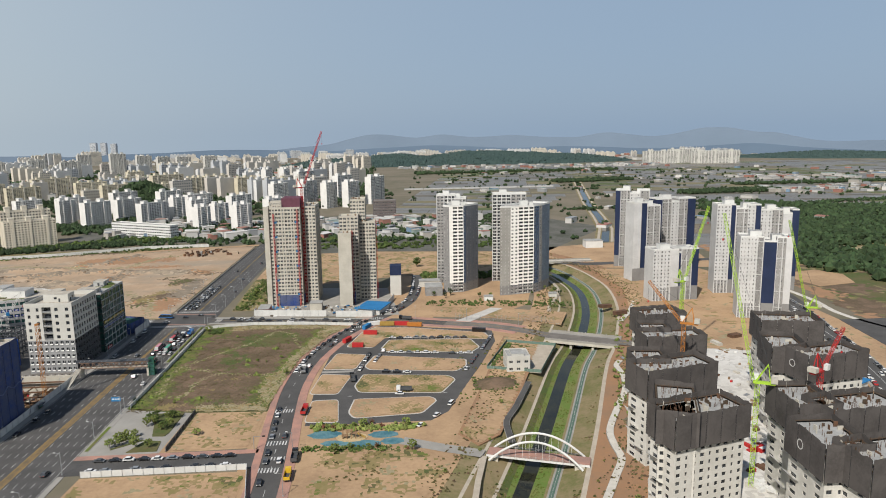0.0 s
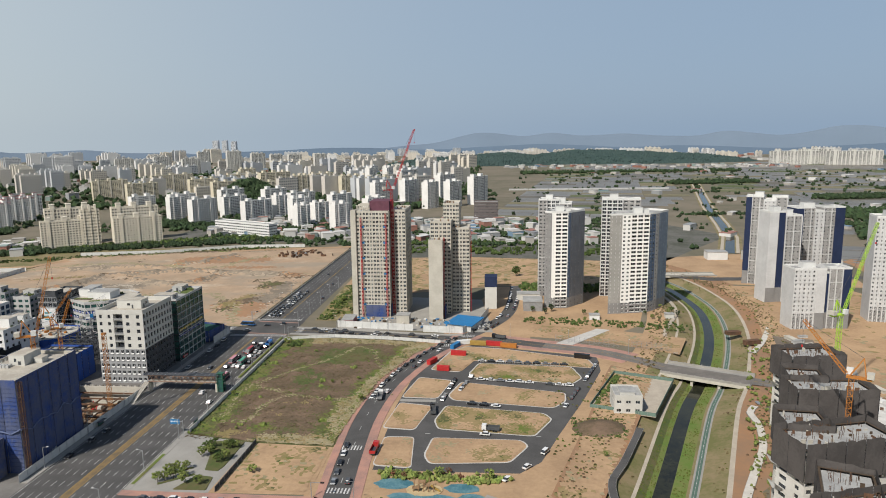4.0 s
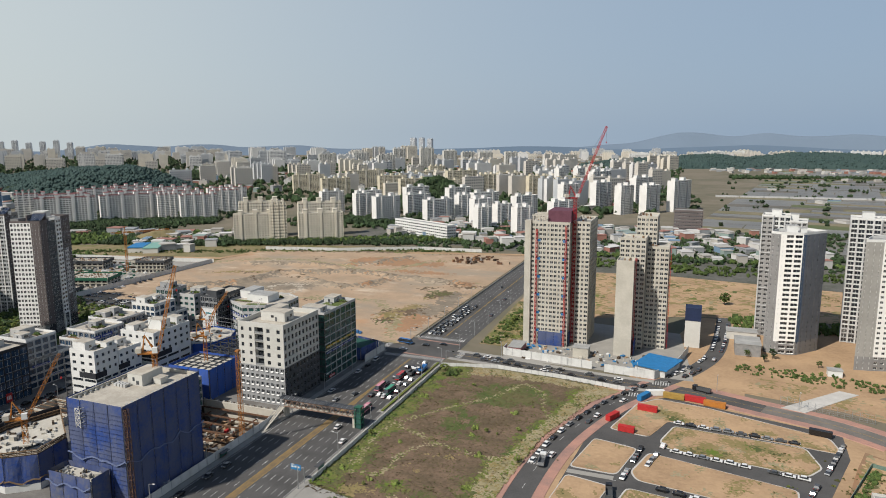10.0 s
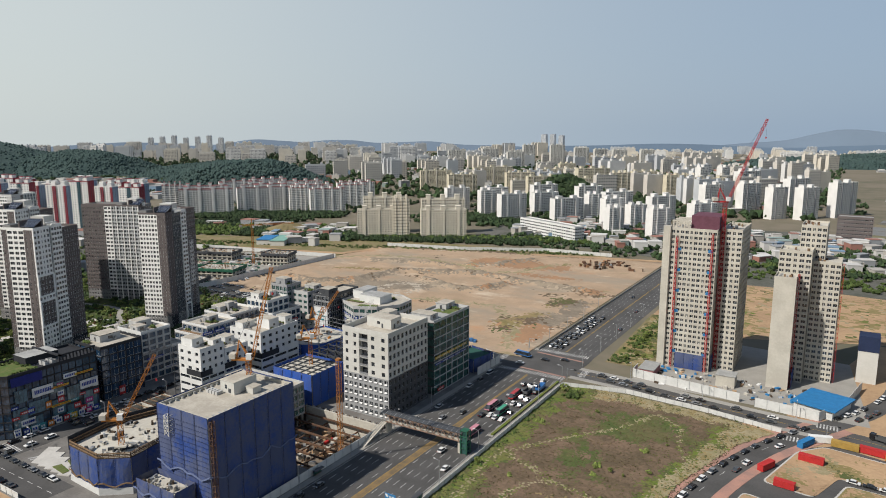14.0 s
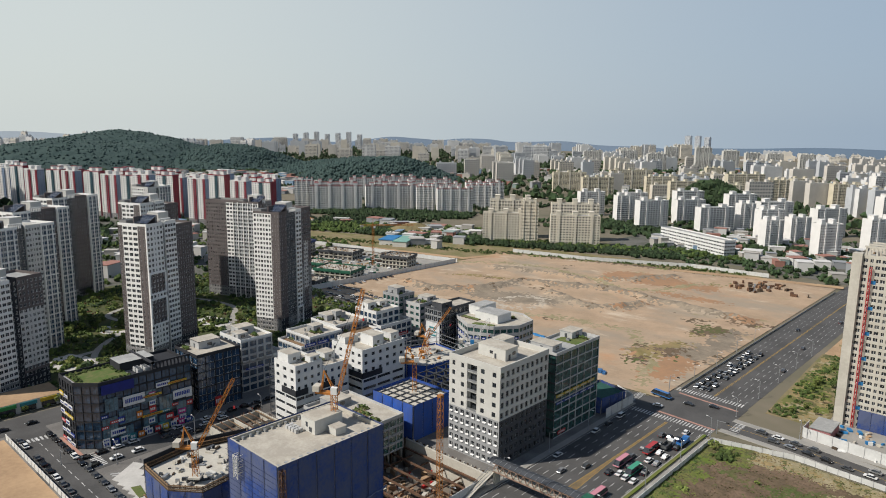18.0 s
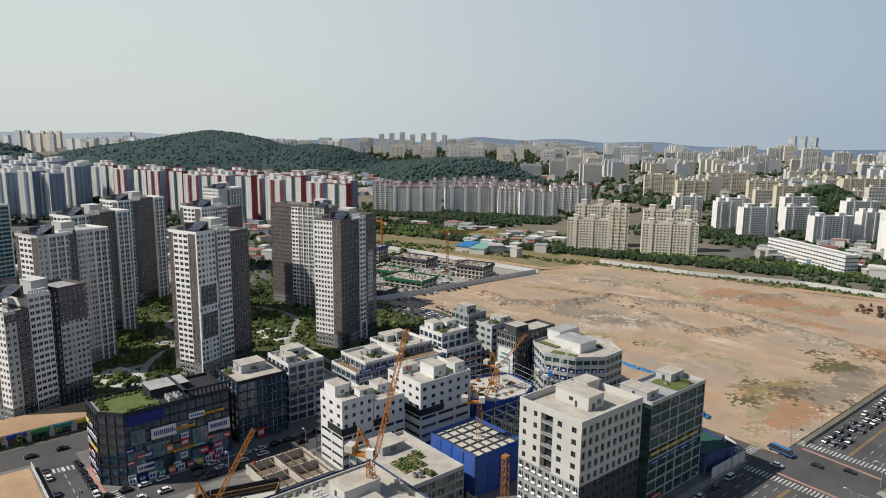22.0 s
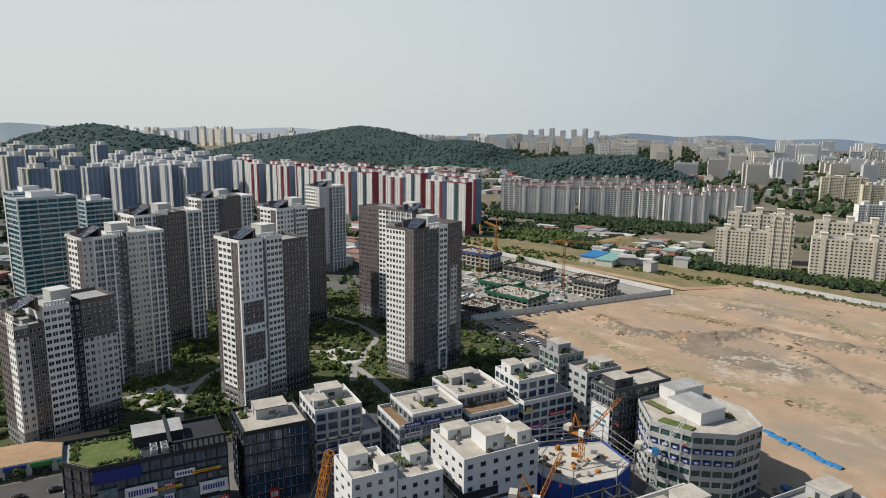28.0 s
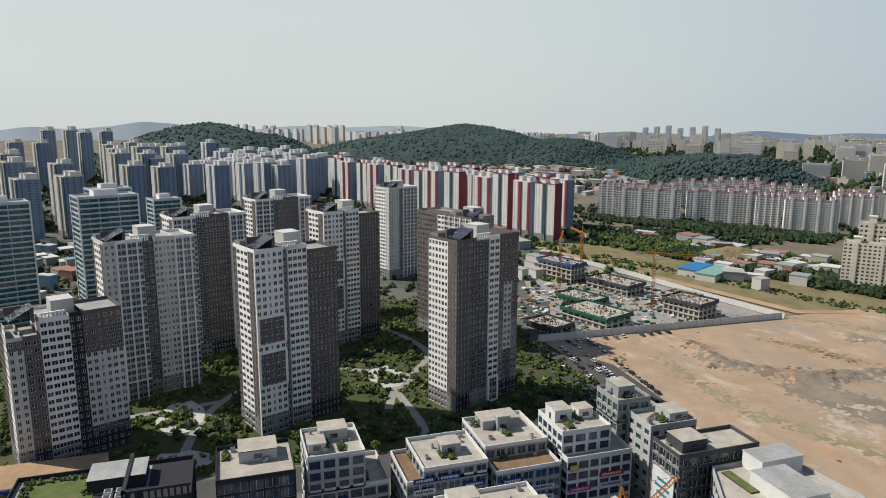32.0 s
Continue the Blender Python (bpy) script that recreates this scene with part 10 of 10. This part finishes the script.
# Bus shelters on both pavements of the main road
for x, y, az in ((-8.2, 225, 90), (-50.6, 221, -90)):
    root = thing("bus_shelter", "dark glazed bus shelter with a flat roof", "bus shelter", "bus shelters", m=pose(x, y, 0.2, 0, 0, az))
    g = Geo()
    g.box(-2.4, -0.9, 2.4, 2.4, 0.9, 2.58, DGREY)
    part("roof", g, root)
    g = Geo()
    g.box(-2.2, -0.75, 0.2, 2.2, -0.7, 2.3, GLASSG)
    part("back_pane", g, root, "tinted glass back")
    for u in (-2.2, 2.2):
        g = Geo()
        g.beam((u, -0.7, 0), (u, -0.7, 2.4), 0.12, DGREY)
        part("post", g, root)
    g = Geo()
    g.box(-1.6, -0.6, 0.42, 1.6, -0.2, 0.5, WOODD)
    part("bench", g, root, "timber bench")
# Blue sheets along the edge of the vacant land
random.seed(53)
for i in range(11):
    x, y = -150 + 3.2 * i + random.uniform(-0.4, 0.4), 425.5 - 0.25 * i + random.uniform(-1, 1)
    g = Geo()
    for r in range(6):
        for q in range(5):
            g.v.append((x + r * 0.75, y + q * 0.8 + 0.2 * random.random(), vac_height(x + r * 0.75, y + q * 0.8) + 0.12 + 0.9 * math.sin(math.pi * q / 4) * random.uniform(0.5, 1.0)))
    for r in range(5):
        for q in range(4):
            k = r * 5 + q
            g.f.append((k, k + 5, k + 6, k + 1))
            g.m.append(g.slot(BLUEP))
    solid("tarpaulin", g, "crumpled blue tarpaulin over a soil heap", "tarpaulin", group="blue tarpaulins")


# ---- trees ----
def make_tree(h, r, leaf, seed, label, n=46, group="garden trees"):
    rng = random.Random(seed)
    g = Geo()
    k = 6
    prev = None
    for z, q in ((0, 0.05), (h * 0.25, 0.035), (h * 0.6, 0.02)):
        ring = [(q * h * math.cos(2 * math.pi * i / k) * 0.6, q * h * math.sin(2 * math.pi * i / k) * 0.6, z) for i in range(k)]
        if prev:
            for i in range(k):
                g.face([prev[i], prev[(i + 1) % k], ring[(i + 1) % k], ring[i]], BARK)
        prev = ring
    for i in range(5):
        a = i * 1.3 + rng.random()
        g.beam((0, 0, h * (0.3 + 0.06 * i)), (math.cos(a) * r * 0.6, math.sin(a) * r * 0.6, h * (0.55 + 0.06 * i)), 0.09 * h / 5, BARK)
    root = solid("tree", g, label, "tree", group=group)
    g = Geo()
    for _ in range(n):
        while True:
            x, y, z = (rng.uniform(-1, 1) for _ in range(3))
            if 0.15 < x * x + y * y + z * z < 1:
                break
        x, y, z = x * r, y * r, h * 0.64 + z * h * 0.36
        s = r * rng.uniform(0.16, 0.34)
        axis = Vector((rng.uniform(-1, 1), rng.uniform(-1, 1), rng.uniform(-1, 1))).normalized()
        rot = Matrix.Rotation(rng.random() * 6.28, 3, axis)
        pts = [rot @ Vector(p) * s + Vector((x, y, z)) for p in ((1, 0, 0), (-0.9, 0.2, 0), (0, 1.1, 0.1), (0.1, -0.9, 0), (0, 0, 0.8), (0, 0.1, -0.8))]
        for f in ((0, 2, 4), (2, 1, 4), (1, 3, 4), (3, 0, 4), (2, 0, 5), (1, 2, 5), (3, 1, 5), (0, 3, 5)):
            g.face([tuple(pts[i]) for i in f], leaf)
    part("crown", g, root)
    return root


LEAF2 = mat("light_leaves", (0.13, 0.18, 0.04), 0.9, (0.18, 0.20, 0.06), 0.3, 2.0, 0.5, vary=0.2, leafy=0.4)
LEAF4 = mat("reddish_leaves", (0.16, 0.06, 0.04), 0.9, (0.12, 0.08, 0.035), 0.3, 2.0, 0.5, vary=0.3)
TREES = [make_tree(6.5, 2.4, LEAF, 1, "leafy green tree in the garden"), make_tree(5.0, 2.0, LEAF2, 2, "light green young tree in the garden"), make_tree(8.0, 2.6, LEAF3, 3, "dark pine tree in the garden"), make_tree(3.0, 1.8, LEAF2, 4, "low green shrub in the garden", 30), make_tree(3.4, 1.6, LEAF4, 5, "reddish shrub in the garden", 30), make_tree(10, 4.0, LEAF, 6, "broad leafy tree by the road", 70)]
random.seed(50)
BLOCKED = [(-270, 237), (-267, 319), (-264, 153), (-321, 177), (-370, 200), (-371, 278), (-375, 346)]


def free(x, y):
    for a, b in BLOCKED:
        c, s = math.cos(radians(-22)), math.sin(radians(-22))
        u, v = (x - a) * c - (y - b) * s, (x - a) * s + (y - b) * c
        if -23 < u < 4 and -3 < v < 41:
            return False
    return True


def plant(k, x, y, s=1.0):
    o = TREES[k]
    m = pose(x, y, 0.05, 0, 0, random.random() * 360) @ Matrix.Scale(s, 4)
    if o.name in USED:
        copy_thing(o, m)
    else:
        USED.add(o.name)
        o.matrix_basis = m


PATHLINES = [[(-245, 205), (-285, 212), (-310, 222), (-330, 240), (-345, 262), (-330, 290), (-315, 312), (-300, 300), (-280, 292)], [(-345, 262), (-385, 258), (-400, 310), (-350, 330), (-315, 312)], [(-310, 222), (-300, 150)], [(-250, 300), (-262, 302), (-300, 300)]]
for k, p in enumerate(PATHLINES):
    ribbon("garden_path", smooth_line(p, 5), [(-1.9, 0.14 + 0.012 * k, PAVE), (1.9, 0.14 + 0.012 * k, None)], "pale garden path between planting beds", "path")
count = 0
PATHPTS = [q for p in PATHLINES for q in smooth_line(p, 4)]
while count < 215:
    x, y = random.uniform(-460, -243), random.uniform(110, 395)
    if free(x, y) and all((q - Vector((x, y))).length > 3.4 for q in PATHPTS):
        plant(random.choices(range(5), (4, 5, 2, 7, 2))[0], x, y, random.uniform(0.7, 1.2))
        count += 1
for k in range(20):
    plant(random.choice((0, 1)), -243, 110 + k * 14, random.uniform(0.7, 1.0))
for _ in range(26):
    t = random.random()
    x, y = 2 + 20 * random.random(), 405 + 110 * t
    plant(random.choice((0, 1, 3)), x, y, random.uniform(0.5, 0.9))
for _ in range(13):
    plant(random.choice((1, 0, 1)), random.uniform(7, 21), random.uniform(186, 207), random.uniform(0.6, 0.95))
for x, y in ((1.4, 172), (3.5, 173.5), (6, 175.5), (2.6, 178.5), (5, 180.5), (8, 183), (9, 177), (12, 172), (18, 171)):
    plant(1, x, y, random.uniform(0.7, 1.0))
for _ in range(26):
    plant(random.choice((1, 3, 3, 4)), random.uniform(86, 132), random.choice((random.uniform(157, 162), random.uniform(181, 186))), random.uniform(0.5, 1.0))
for _ in range(14):
    plant(random.choice((3, 3, 1)), random.uniform(-4, 80), random.uniform(218, 350), random.uniform(0.25, 0.8))
plant(3, -3, 350, 1.6)
plant(3, 35, 182, 1.4)
plant(5, 147, 562)
for _ in range(20):
    q = random.choice(RIVER_LINE[20:])
    o = random.choice((-1, 1)) * random.uniform(22, 40)
    i = RIVER_LINE.index(q)
    n = side_normals(RIVER_LINE)[i]
    plant(random.choice((1, 3, 3)), q.x + n.x * o, q.y + n.y * o, random.uniform(0.4, 0.8))
for _ in range(20):
    plant(random.choice((0, 1, 2)), random.uniform(150, 262), random.choice((random.uniform(402, 430), random.uniform(420, 445), random.uniform(500, 530))), random.uniform(0.5, 0.9))


# Woods: many small crowns in one mass
def woods(name, label, n, place, size=(2.2, 4.2), leaf=None, zf=None, lobes=3):
    g = Geo()
    for q in range(n * lobes):
        if q % lobes == 0:
            x0, y0 = place()
            s0 = random.uniform(*size)
        x, y, s = x0, y0, s0
        if lobes > 1:
            x, y, s = x0 + random.gauss(0, s0 * 0.5), y0 + random.gauss(0, s0 * 0.5), s0 * random.uniform(0.45, 0.85)
        z = (zf(x, y) if zf else 0) + s * 0.7
        rot = Matrix.Rotation(random.random() * 6.28, 3, Vector((random.uniform(-1, 1), random.uniform(-1, 1), 1)).normalized())
        pts = [rot @ Vector(p) * s * random.uniform(0.75, 1.2) + Vector((x, y, z)) for p in ((1, 0, 0), (-1, 0.1, 0), (0, 1, 0), (0, -1, 0.1), (0, 0, 1.1), (0, 0, -0.9))]
        k, m = len(g.v), g.slot(leaf or LEAF3)
        g.v.extend([tuple(p) for p in pts])
        for f in ((0, 2, 4), (2, 1, 4), (1, 3, 4), (3, 0, 4), (2, 0, 5), (1, 2, 5), (3, 1, 5), (0, 3, 5)):
            g.f.append(tuple(k + i for i in f))
            g.m.append(m)
    ob = solid(name, g, label, "trees", "stuff")
    if leaf is HAZEWOODS:
        for p in ob.data.polygons:
            p.use_smooth = True
    return ob


def in_strip(a, b, w):
    def f():
        t, o = random.random(), random.uniform(-w, w)
        d = (Vector(b) - Vector(a)).normalized()
        p = Vector(a) + (Vector(b) - Vector(a)) * t + Vector((-d.y, d.x)) * o
        return p.x, p.y
    return f


def in_box(x0, y0, x1, y1):
    return lambda: (random.uniform(x0, x1), random.uniform(y0, y1))


def in_wood():
    while True:
        x, y = random.uniform(500, 1330), random.uniform(330, 1130)
        if grain(x, y, 70, 14.0) < 0.62 and inside(x + noise.noise((x / 60, y / 60, 3)) * 40, y + noise.noise((x / 60, y / 60, 8)) * 40, WOODLAND):
            return x, y


woods("woodland", "dense dark wood on rising ground", 9500, in_wood, (3.6, 7.4), None, None, 2)
woods("woodland", "dark belt of trees between paddies", 520, in_strip((555, 1690), (770, 1742), 24), (4, 8))
woods("woodland", "dark belt of trees round a village", 520, in_strip((740, 1305), (960, 1340), 26), (4, 7.5))
woods("woodland", "trees along a field road on the plain", 260, in_strip((960, 1500), (1500, 1560), 18), (4, 7))
woods("woodland", "trees round far farm houses", 260, in_strip((200, 2150), (900, 2260), 30), (5, 9))
woods("woodland", "belt of trees along a field road", 260, in_strip((640, 1010), (1150, 1140), 14), (2.5, 5))
woods("woodland", "belt of trees along a field road", 200, in_strip((420, 1040), (700, 1060), 9), (2.2, 4.5))
woods("woodland", "belt of leafy trees behind the vacant land", 420, in_strip((-430, 690), (-150, 800), 16), (2.2, 4.5), LEAF)
woods("woodland", "belt of leafy trees round the grassy mound", 520, in_strip((-660, 610), (-440, 720), 40), (2.5, 5.0), LEAF)
woods("woodland", "shrubs on the verge of the earth track", 600, in_strip((-560, 560), (-120, 725), 9), (0.6, 1.8), LEAF)
woods("woodland", "dense trees along the apartment edge", 900, in_strip((-560, 650), (-400, 690), 32), (2.5, 5.5))
woods("woodland", "dense trees behind the pale wall", 500, in_strip((-410, 675), (-200, 760), 16), (2, 4.5))
woods("woodland", "trees round the white apartment blocks", 700, in_strip((-430, 930), (-60, 850), 30), (3, 6))
woods("woodland", "trees below the pink-roofed blocks", 900, in_strip((-800, 690), (-560, 840), 26), (3, 6))
woods("woodland", "trees in the low town", 500, in_box(-250, 740, 260, 960), (2, 4.5))
woods("woodland", "hedgerow trees among paddies", 420, in_box(200, 800, 1700, 2300), (3, 6))
woods("woodland", "trees on the roadside slope", 300, in_strip((-720, 560), (-640, 700), 30), (3, 6))
def in_garden():
    while True:
        x, y = random.uniform(-460, -243), random.uniform(110, 395)
        if free(x, y) and noise.noise((x / 18, y / 18, 6)) > -0.2 and all((q - Vector((x, y))).length > 2.6 for q in PATHPTS):
            return x, y


woods("garden_planting", "bright green shrubs and small trees in garden beds", 1500, in_garden, (0.5, 1.7), LEAF2)
woods("garden_planting", "dark green shrubs and small trees in garden beds", 1900, in_garden, (0.6, 2.2), LEAF)
woods("street_trees", "young trees round the twin towers", 420, in_box(150, 498, 265, 530), (1, 2.6), LEAF)
woods("street_trees", "young trees before the twin towers", 230, in_strip((150, 412), (262, 396), 9), (0.5, 1.5), LEAF)
woods("street_trees", "shrubs along the river bank", 120, in_strip((232, 180), (296, 372), 6), (0.5, 1.5), LEAF2)
woods("street_trees", "shrubs on the verge beside the main road", 200, in_strip((7, 405), (6, 520), 6), (0.4, 1.5), LEAF)
woods("street_trees", "belt of bushes before the low town", 420, in_strip((-20, 706), (300, 690), 22), (1.2, 3.4), LEAF)
woods("street_trees", "row of round trees before the low town", 120, in_strip((-60, 742), (260, 752), 4), (3, 4.5), LEAF)
BAREHILL = mat("dry_grass_mound", (0.24, 0.19, 0.10), 0.95, (0.19, 0.16, 0.08), 0.05, 0.4, 0.5, 0.3)
hill("grass_mound", -508, 672, 38, 24, 12, 45, "bare grassy mound among trees", 9.0, BAREHILL)
slab("verge", [(-345, 574), (-335, 652), (-105, 714), (-105, 740), (-360, 690), (-560, 610), (-700, 560), (-700, 545), (-545, 534), (-402, 562)], 0.1, BANK, "grassy strip beside the earth track", "verge")
ribbon("earth_track", [(-40, 722), (-104, 708), (-220, 676), (-336, 634), (-350, 590), (-420, 572), (-545, 540), (-640, 520), (-720, 540), (-760, 600)], [(-5, 0.75, SOIL), (5, 0.75, None)], "sandy earth track", "track")

# Tufts on the fields
g = Geo()


def tuft(x, y, s, m, z=0.1):
    a = random.random() * 3.14
    for k in range(3):
        c, q = math.cos(a + k * 1.05) * s, math.sin(a + k * 1.05) * s
        g.face([(x - c, y - q, z), (x + c, y + q, z), (x + c * 0.5, y + q * 0.5, z + s * 0.9), (x - c * 0.6, y - q * 0.6, z + s)], m)


for _ in range(15000):
    x, y = random.uniform(-7, 92), random.uniform(210, 360)
    if x < 61 + max(0, y - 240) * 0.22 and min(line_gap(x, y, t) for t in TRAILS) > 0.7:
        k = grain(x, y, 12, 2.0) + random.gauss(0, 0.35)
        tuft(x, y, random.uniform(0.12, 0.36), WEEDG if k > 0.55 else WEED if k > 0.1 else WEEDB if k > -0.5 else BAREHILL, 0.22)
for _ in range(2500):
    i = random.randrange(len(RIVER_LINE))
    n = Vector((0.93, -0.36))
    o = random.choice((random.uniform(-40, -28), random.uniform(30, 44)))
    x, y = RIVER_LINE[i].x + n.x * o, RIVER_LINE[i].y + n.y * o + random.uniform(-4, 4)
    tuft(x, y, random.uniform(0.3, 0.8), random.choice((WEEDB, BANK, WEED)))
for _ in range(2200):
    x, y = random.uniform(88, 170), random.uniform(30, 160)
    if noise.noise((x / 12, y / 12, 4)) > 0.2:
        tuft(x, y, random.uniform(0.25, 0.8), random.choice((WEED, BANK, BAREHILL)))
for _ in range(900):
    x, y = random.uniform(155, 220), random.uniform(180, 305)
    if noise.noise((x / 12, y / 12, 4)) > 0.1 and river_gap(x, y) > 30:
        tuft(x, y, random.uniform(0.25, 0.8), random.choice((WEED, BANK, GRASS)))
solid("grass_tufts", g, "scattered weeds and grass tufts", "grass", "stuff")

# Trees between the apartment blocks and on the hills
woods("district_trees", "leafy trees on the slope behind the garden towers", 1300, in_box(-780, 40, -470, 560), (1.8, 4.4), LEAF)
woods("district_trees", "dark trees among the far suburbs", 2600, in_box(-1500, 1120, 60, 2600), (4, 9), LEAF3, None, 1)
woods("district_trees", "dark trees among the hazy suburbs", 2200, in_box(-3300, 1500, -1200, 3100), (5, 11), LEAF3, None, 1)
woods("district_trees", "dark trees of the low valley behind the apartments", 1600, in_box(-2600, -200, -1100, 900), (4, 9), LEAF3, None, 1)
for n, x0, y0, x1, y1, s0, s1 in ((420, -480, 840, -20, 1130, 3, 6), (600, -900, 660, -560, 1060, 3, 6), (420, -1070, 380, -640, 650, 3, 6), (500, -720, 1180, 120, 1500, 3.5, 7), (900, -1600, -140, -600, 420, 3, 7), (1100, -260, 725, 320, 980, 2.0, 4.6), (700, -1900, 600, -1100, 1200, 3, 7), (260, 150, 700, 1400, 2200, 3, 6), (260, -640, 60, -470, 420, 2, 4)):
    woods("district_trees", "dark trees between apartment blocks", n, in_box(x0, y0, x1, y1), (s0, s1), LEAF3)


def clothe(ob, n, size):
    """Crowns all over a hill."""
    spots = [v.co for v in ob.data.vertices if v.co.z > 3]
    pick = []
    for _ in range(n):
        p = random.choice(spots)
        pick.append((p.x + random.uniform(-7, 7), p.y + random.uniform(-7, 7), p.z - size[1] * 0.86))
    at = iter(pick)
    here = {}

    def place():
        p = next(at)
        here["z"] = p[2]
        return p[0], p[1]

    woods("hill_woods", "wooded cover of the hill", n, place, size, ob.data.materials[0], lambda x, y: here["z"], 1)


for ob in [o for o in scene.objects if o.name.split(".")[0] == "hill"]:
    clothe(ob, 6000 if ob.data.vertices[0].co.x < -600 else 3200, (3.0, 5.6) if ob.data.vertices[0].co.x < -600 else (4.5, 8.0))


def bank_height(o):
    """Ground height across the river corridor at an offset from its centre."""
    marks = ((-31, 0.06), (-24, -0.6), (-13, -3.6), (-11.5, -3.6), (-8.5, -4.7), (-6.2, -5.0), (0.0, -5.0), (5.5, -4.1), (12.4, -4.0), (19.5, -0.9), (21.5, -0.7), (35, 0.06))
    for (a, za), (b, zb) in zip(marks, marks[1:]):
        if a <= o <= b:
            return za + (zb - za) * (o - a) / (b - a)
    return 0.05


g = Geo()
NORMALS = side_normals(RIVER_LINE)
random.seed(91)
for _ in range(9000):
    i = random.randrange(len(RIVER_LINE) - 1)
    t = random.random()
    q = RIVER_LINE[i] * (1 - t) + RIVER_LINE[i + 1] * t
    o = random.choice((random.uniform(-31, -14), random.uniform(-11.2, -6.5), random.uniform(0.3, 5.2), random.uniform(12.8, 19), random.uniform(24, 46)))
    n = NORMALS[i] * (1 - t) + NORMALS[i + 1] * t
    x, y = q.x + n.x * o, q.y + n.y * o
    low = -11.5 < o < 6
    if noise.noise((x / 9, y / 9, 3)) > (-0.25 if low else 0.05):
        tuft(x, y, random.uniform(0.15, 0.5) if low else random.uniform(0.2, 0.8), random.choice((GRASS, WEEDG, WEEDG) if low else (WEED, WEEDB, WEEDG, BAREHILL)), bank_height(o))
solid("bank_grass", g, "grass and weeds along the river banks", "grass", "stuff")

woods("playground_bushes", "bushes and small trees round the playground", 150, in_strip((86, 184), (136, 181), 3.0), (0.6, 1.7), LEAF2)
woods("playground_bushes", "dark bushes beside the splash pools", 110, in_strip((85, 163), (126, 160.5), 2.2), (0.5, 1.2), LEAF)
hill("grass_mound", 178, 232, 13, 10, 2.0, 20, "weedy earth mound beside the parking lanes", 12.0, WEEDB)
woods("yard_bushes", "dark bushes along the yard fence", 70, in_strip((179.5, 258), (196.5, 299), 1.6), (0.5, 1.3), LEAF)
woods("mound_bushes", "brown and green scrub on the earth mound", 200, in_box(166, 223, 190, 242), (0.25, 0.8), LEAF)

for k, (x, y, rx, ry) in enumerate(((-298, 205, 17, 10), (-318, 300, 15, 9), (-345, 250, 11, 13), (-256, 205, 9, 14))):
    slab("garden_plaza", [(x + rx * math.cos(q * 0.3927) * (1 + 0.12 * math.sin(3 * q)), y + ry * math.sin(q * 0.3927)) for q in range(16)], 0.22 + 0.012 * k, PLAZA, "pale paved garden plaza", "plaza")
    slab("planting_bed", [(x + rx * 0.5 * math.cos(q * 0.5236), y + ry * 0.5 * math.sin(q * 0.5236)) for q in range(12)], 0.5, WEEDG, "round planting bed in a plaza", "planting bed")


def garden_spot():
    while True:
        x, y = random.uniform(-465, -243), random.uniform(105, 396)
        if free(x, y) and noise.noise((x / 17, y / 17, 6)) > -0.15 and all((q - Vector((x, y))).length > 3 for q in PATHPTS):
            return x, y


woods("garden_shrubs", "bright green shrubs in the apartment garden", 520, garden_spot, (0.7, 1.9), LEAF2)
woods("garden_shrubs", "dark green shrubs in the apartment garden", 420, garden_spot, (0.8, 2.4), LEAF)
woods("garden_shrubs", "dark leafy trees in the apartment garden", 420, garden_spot, (1.6, 3.0), LEAF3)
woods("garden_shrubs", "reddish shrubs in the apartment garden", 330, garden_spot, (0.6, 1.4), LEAF4)


BUSHES = iter([(x + random.uniform(-1.2, 1.2), y + random.uniform(-1.2, 1.2)) for x, y in ((2, 354), (37, 283), (39, 276), (50, 305), (1, 310), (11, 259), (48, 258), (14, 225), (24, 226), (0, 229), (51, 233), (3, 346)) for _ in range(5)])
woods("field_bushes", "broad green bush at the field corner", 26, in_box(0, 343, 7, 350), (1.0, 2.2), LEAF)
woods("field_bushes", "low bushes along the field fence", 110, in_strip((-4, 218), (-4, 340), 1.6), (0.4, 1.0), LEAF)
woods("field_bushes", "green bushes among the dry weeds", 60, lambda: next(BUSHES), (0.7, 1.5), LEAF2)
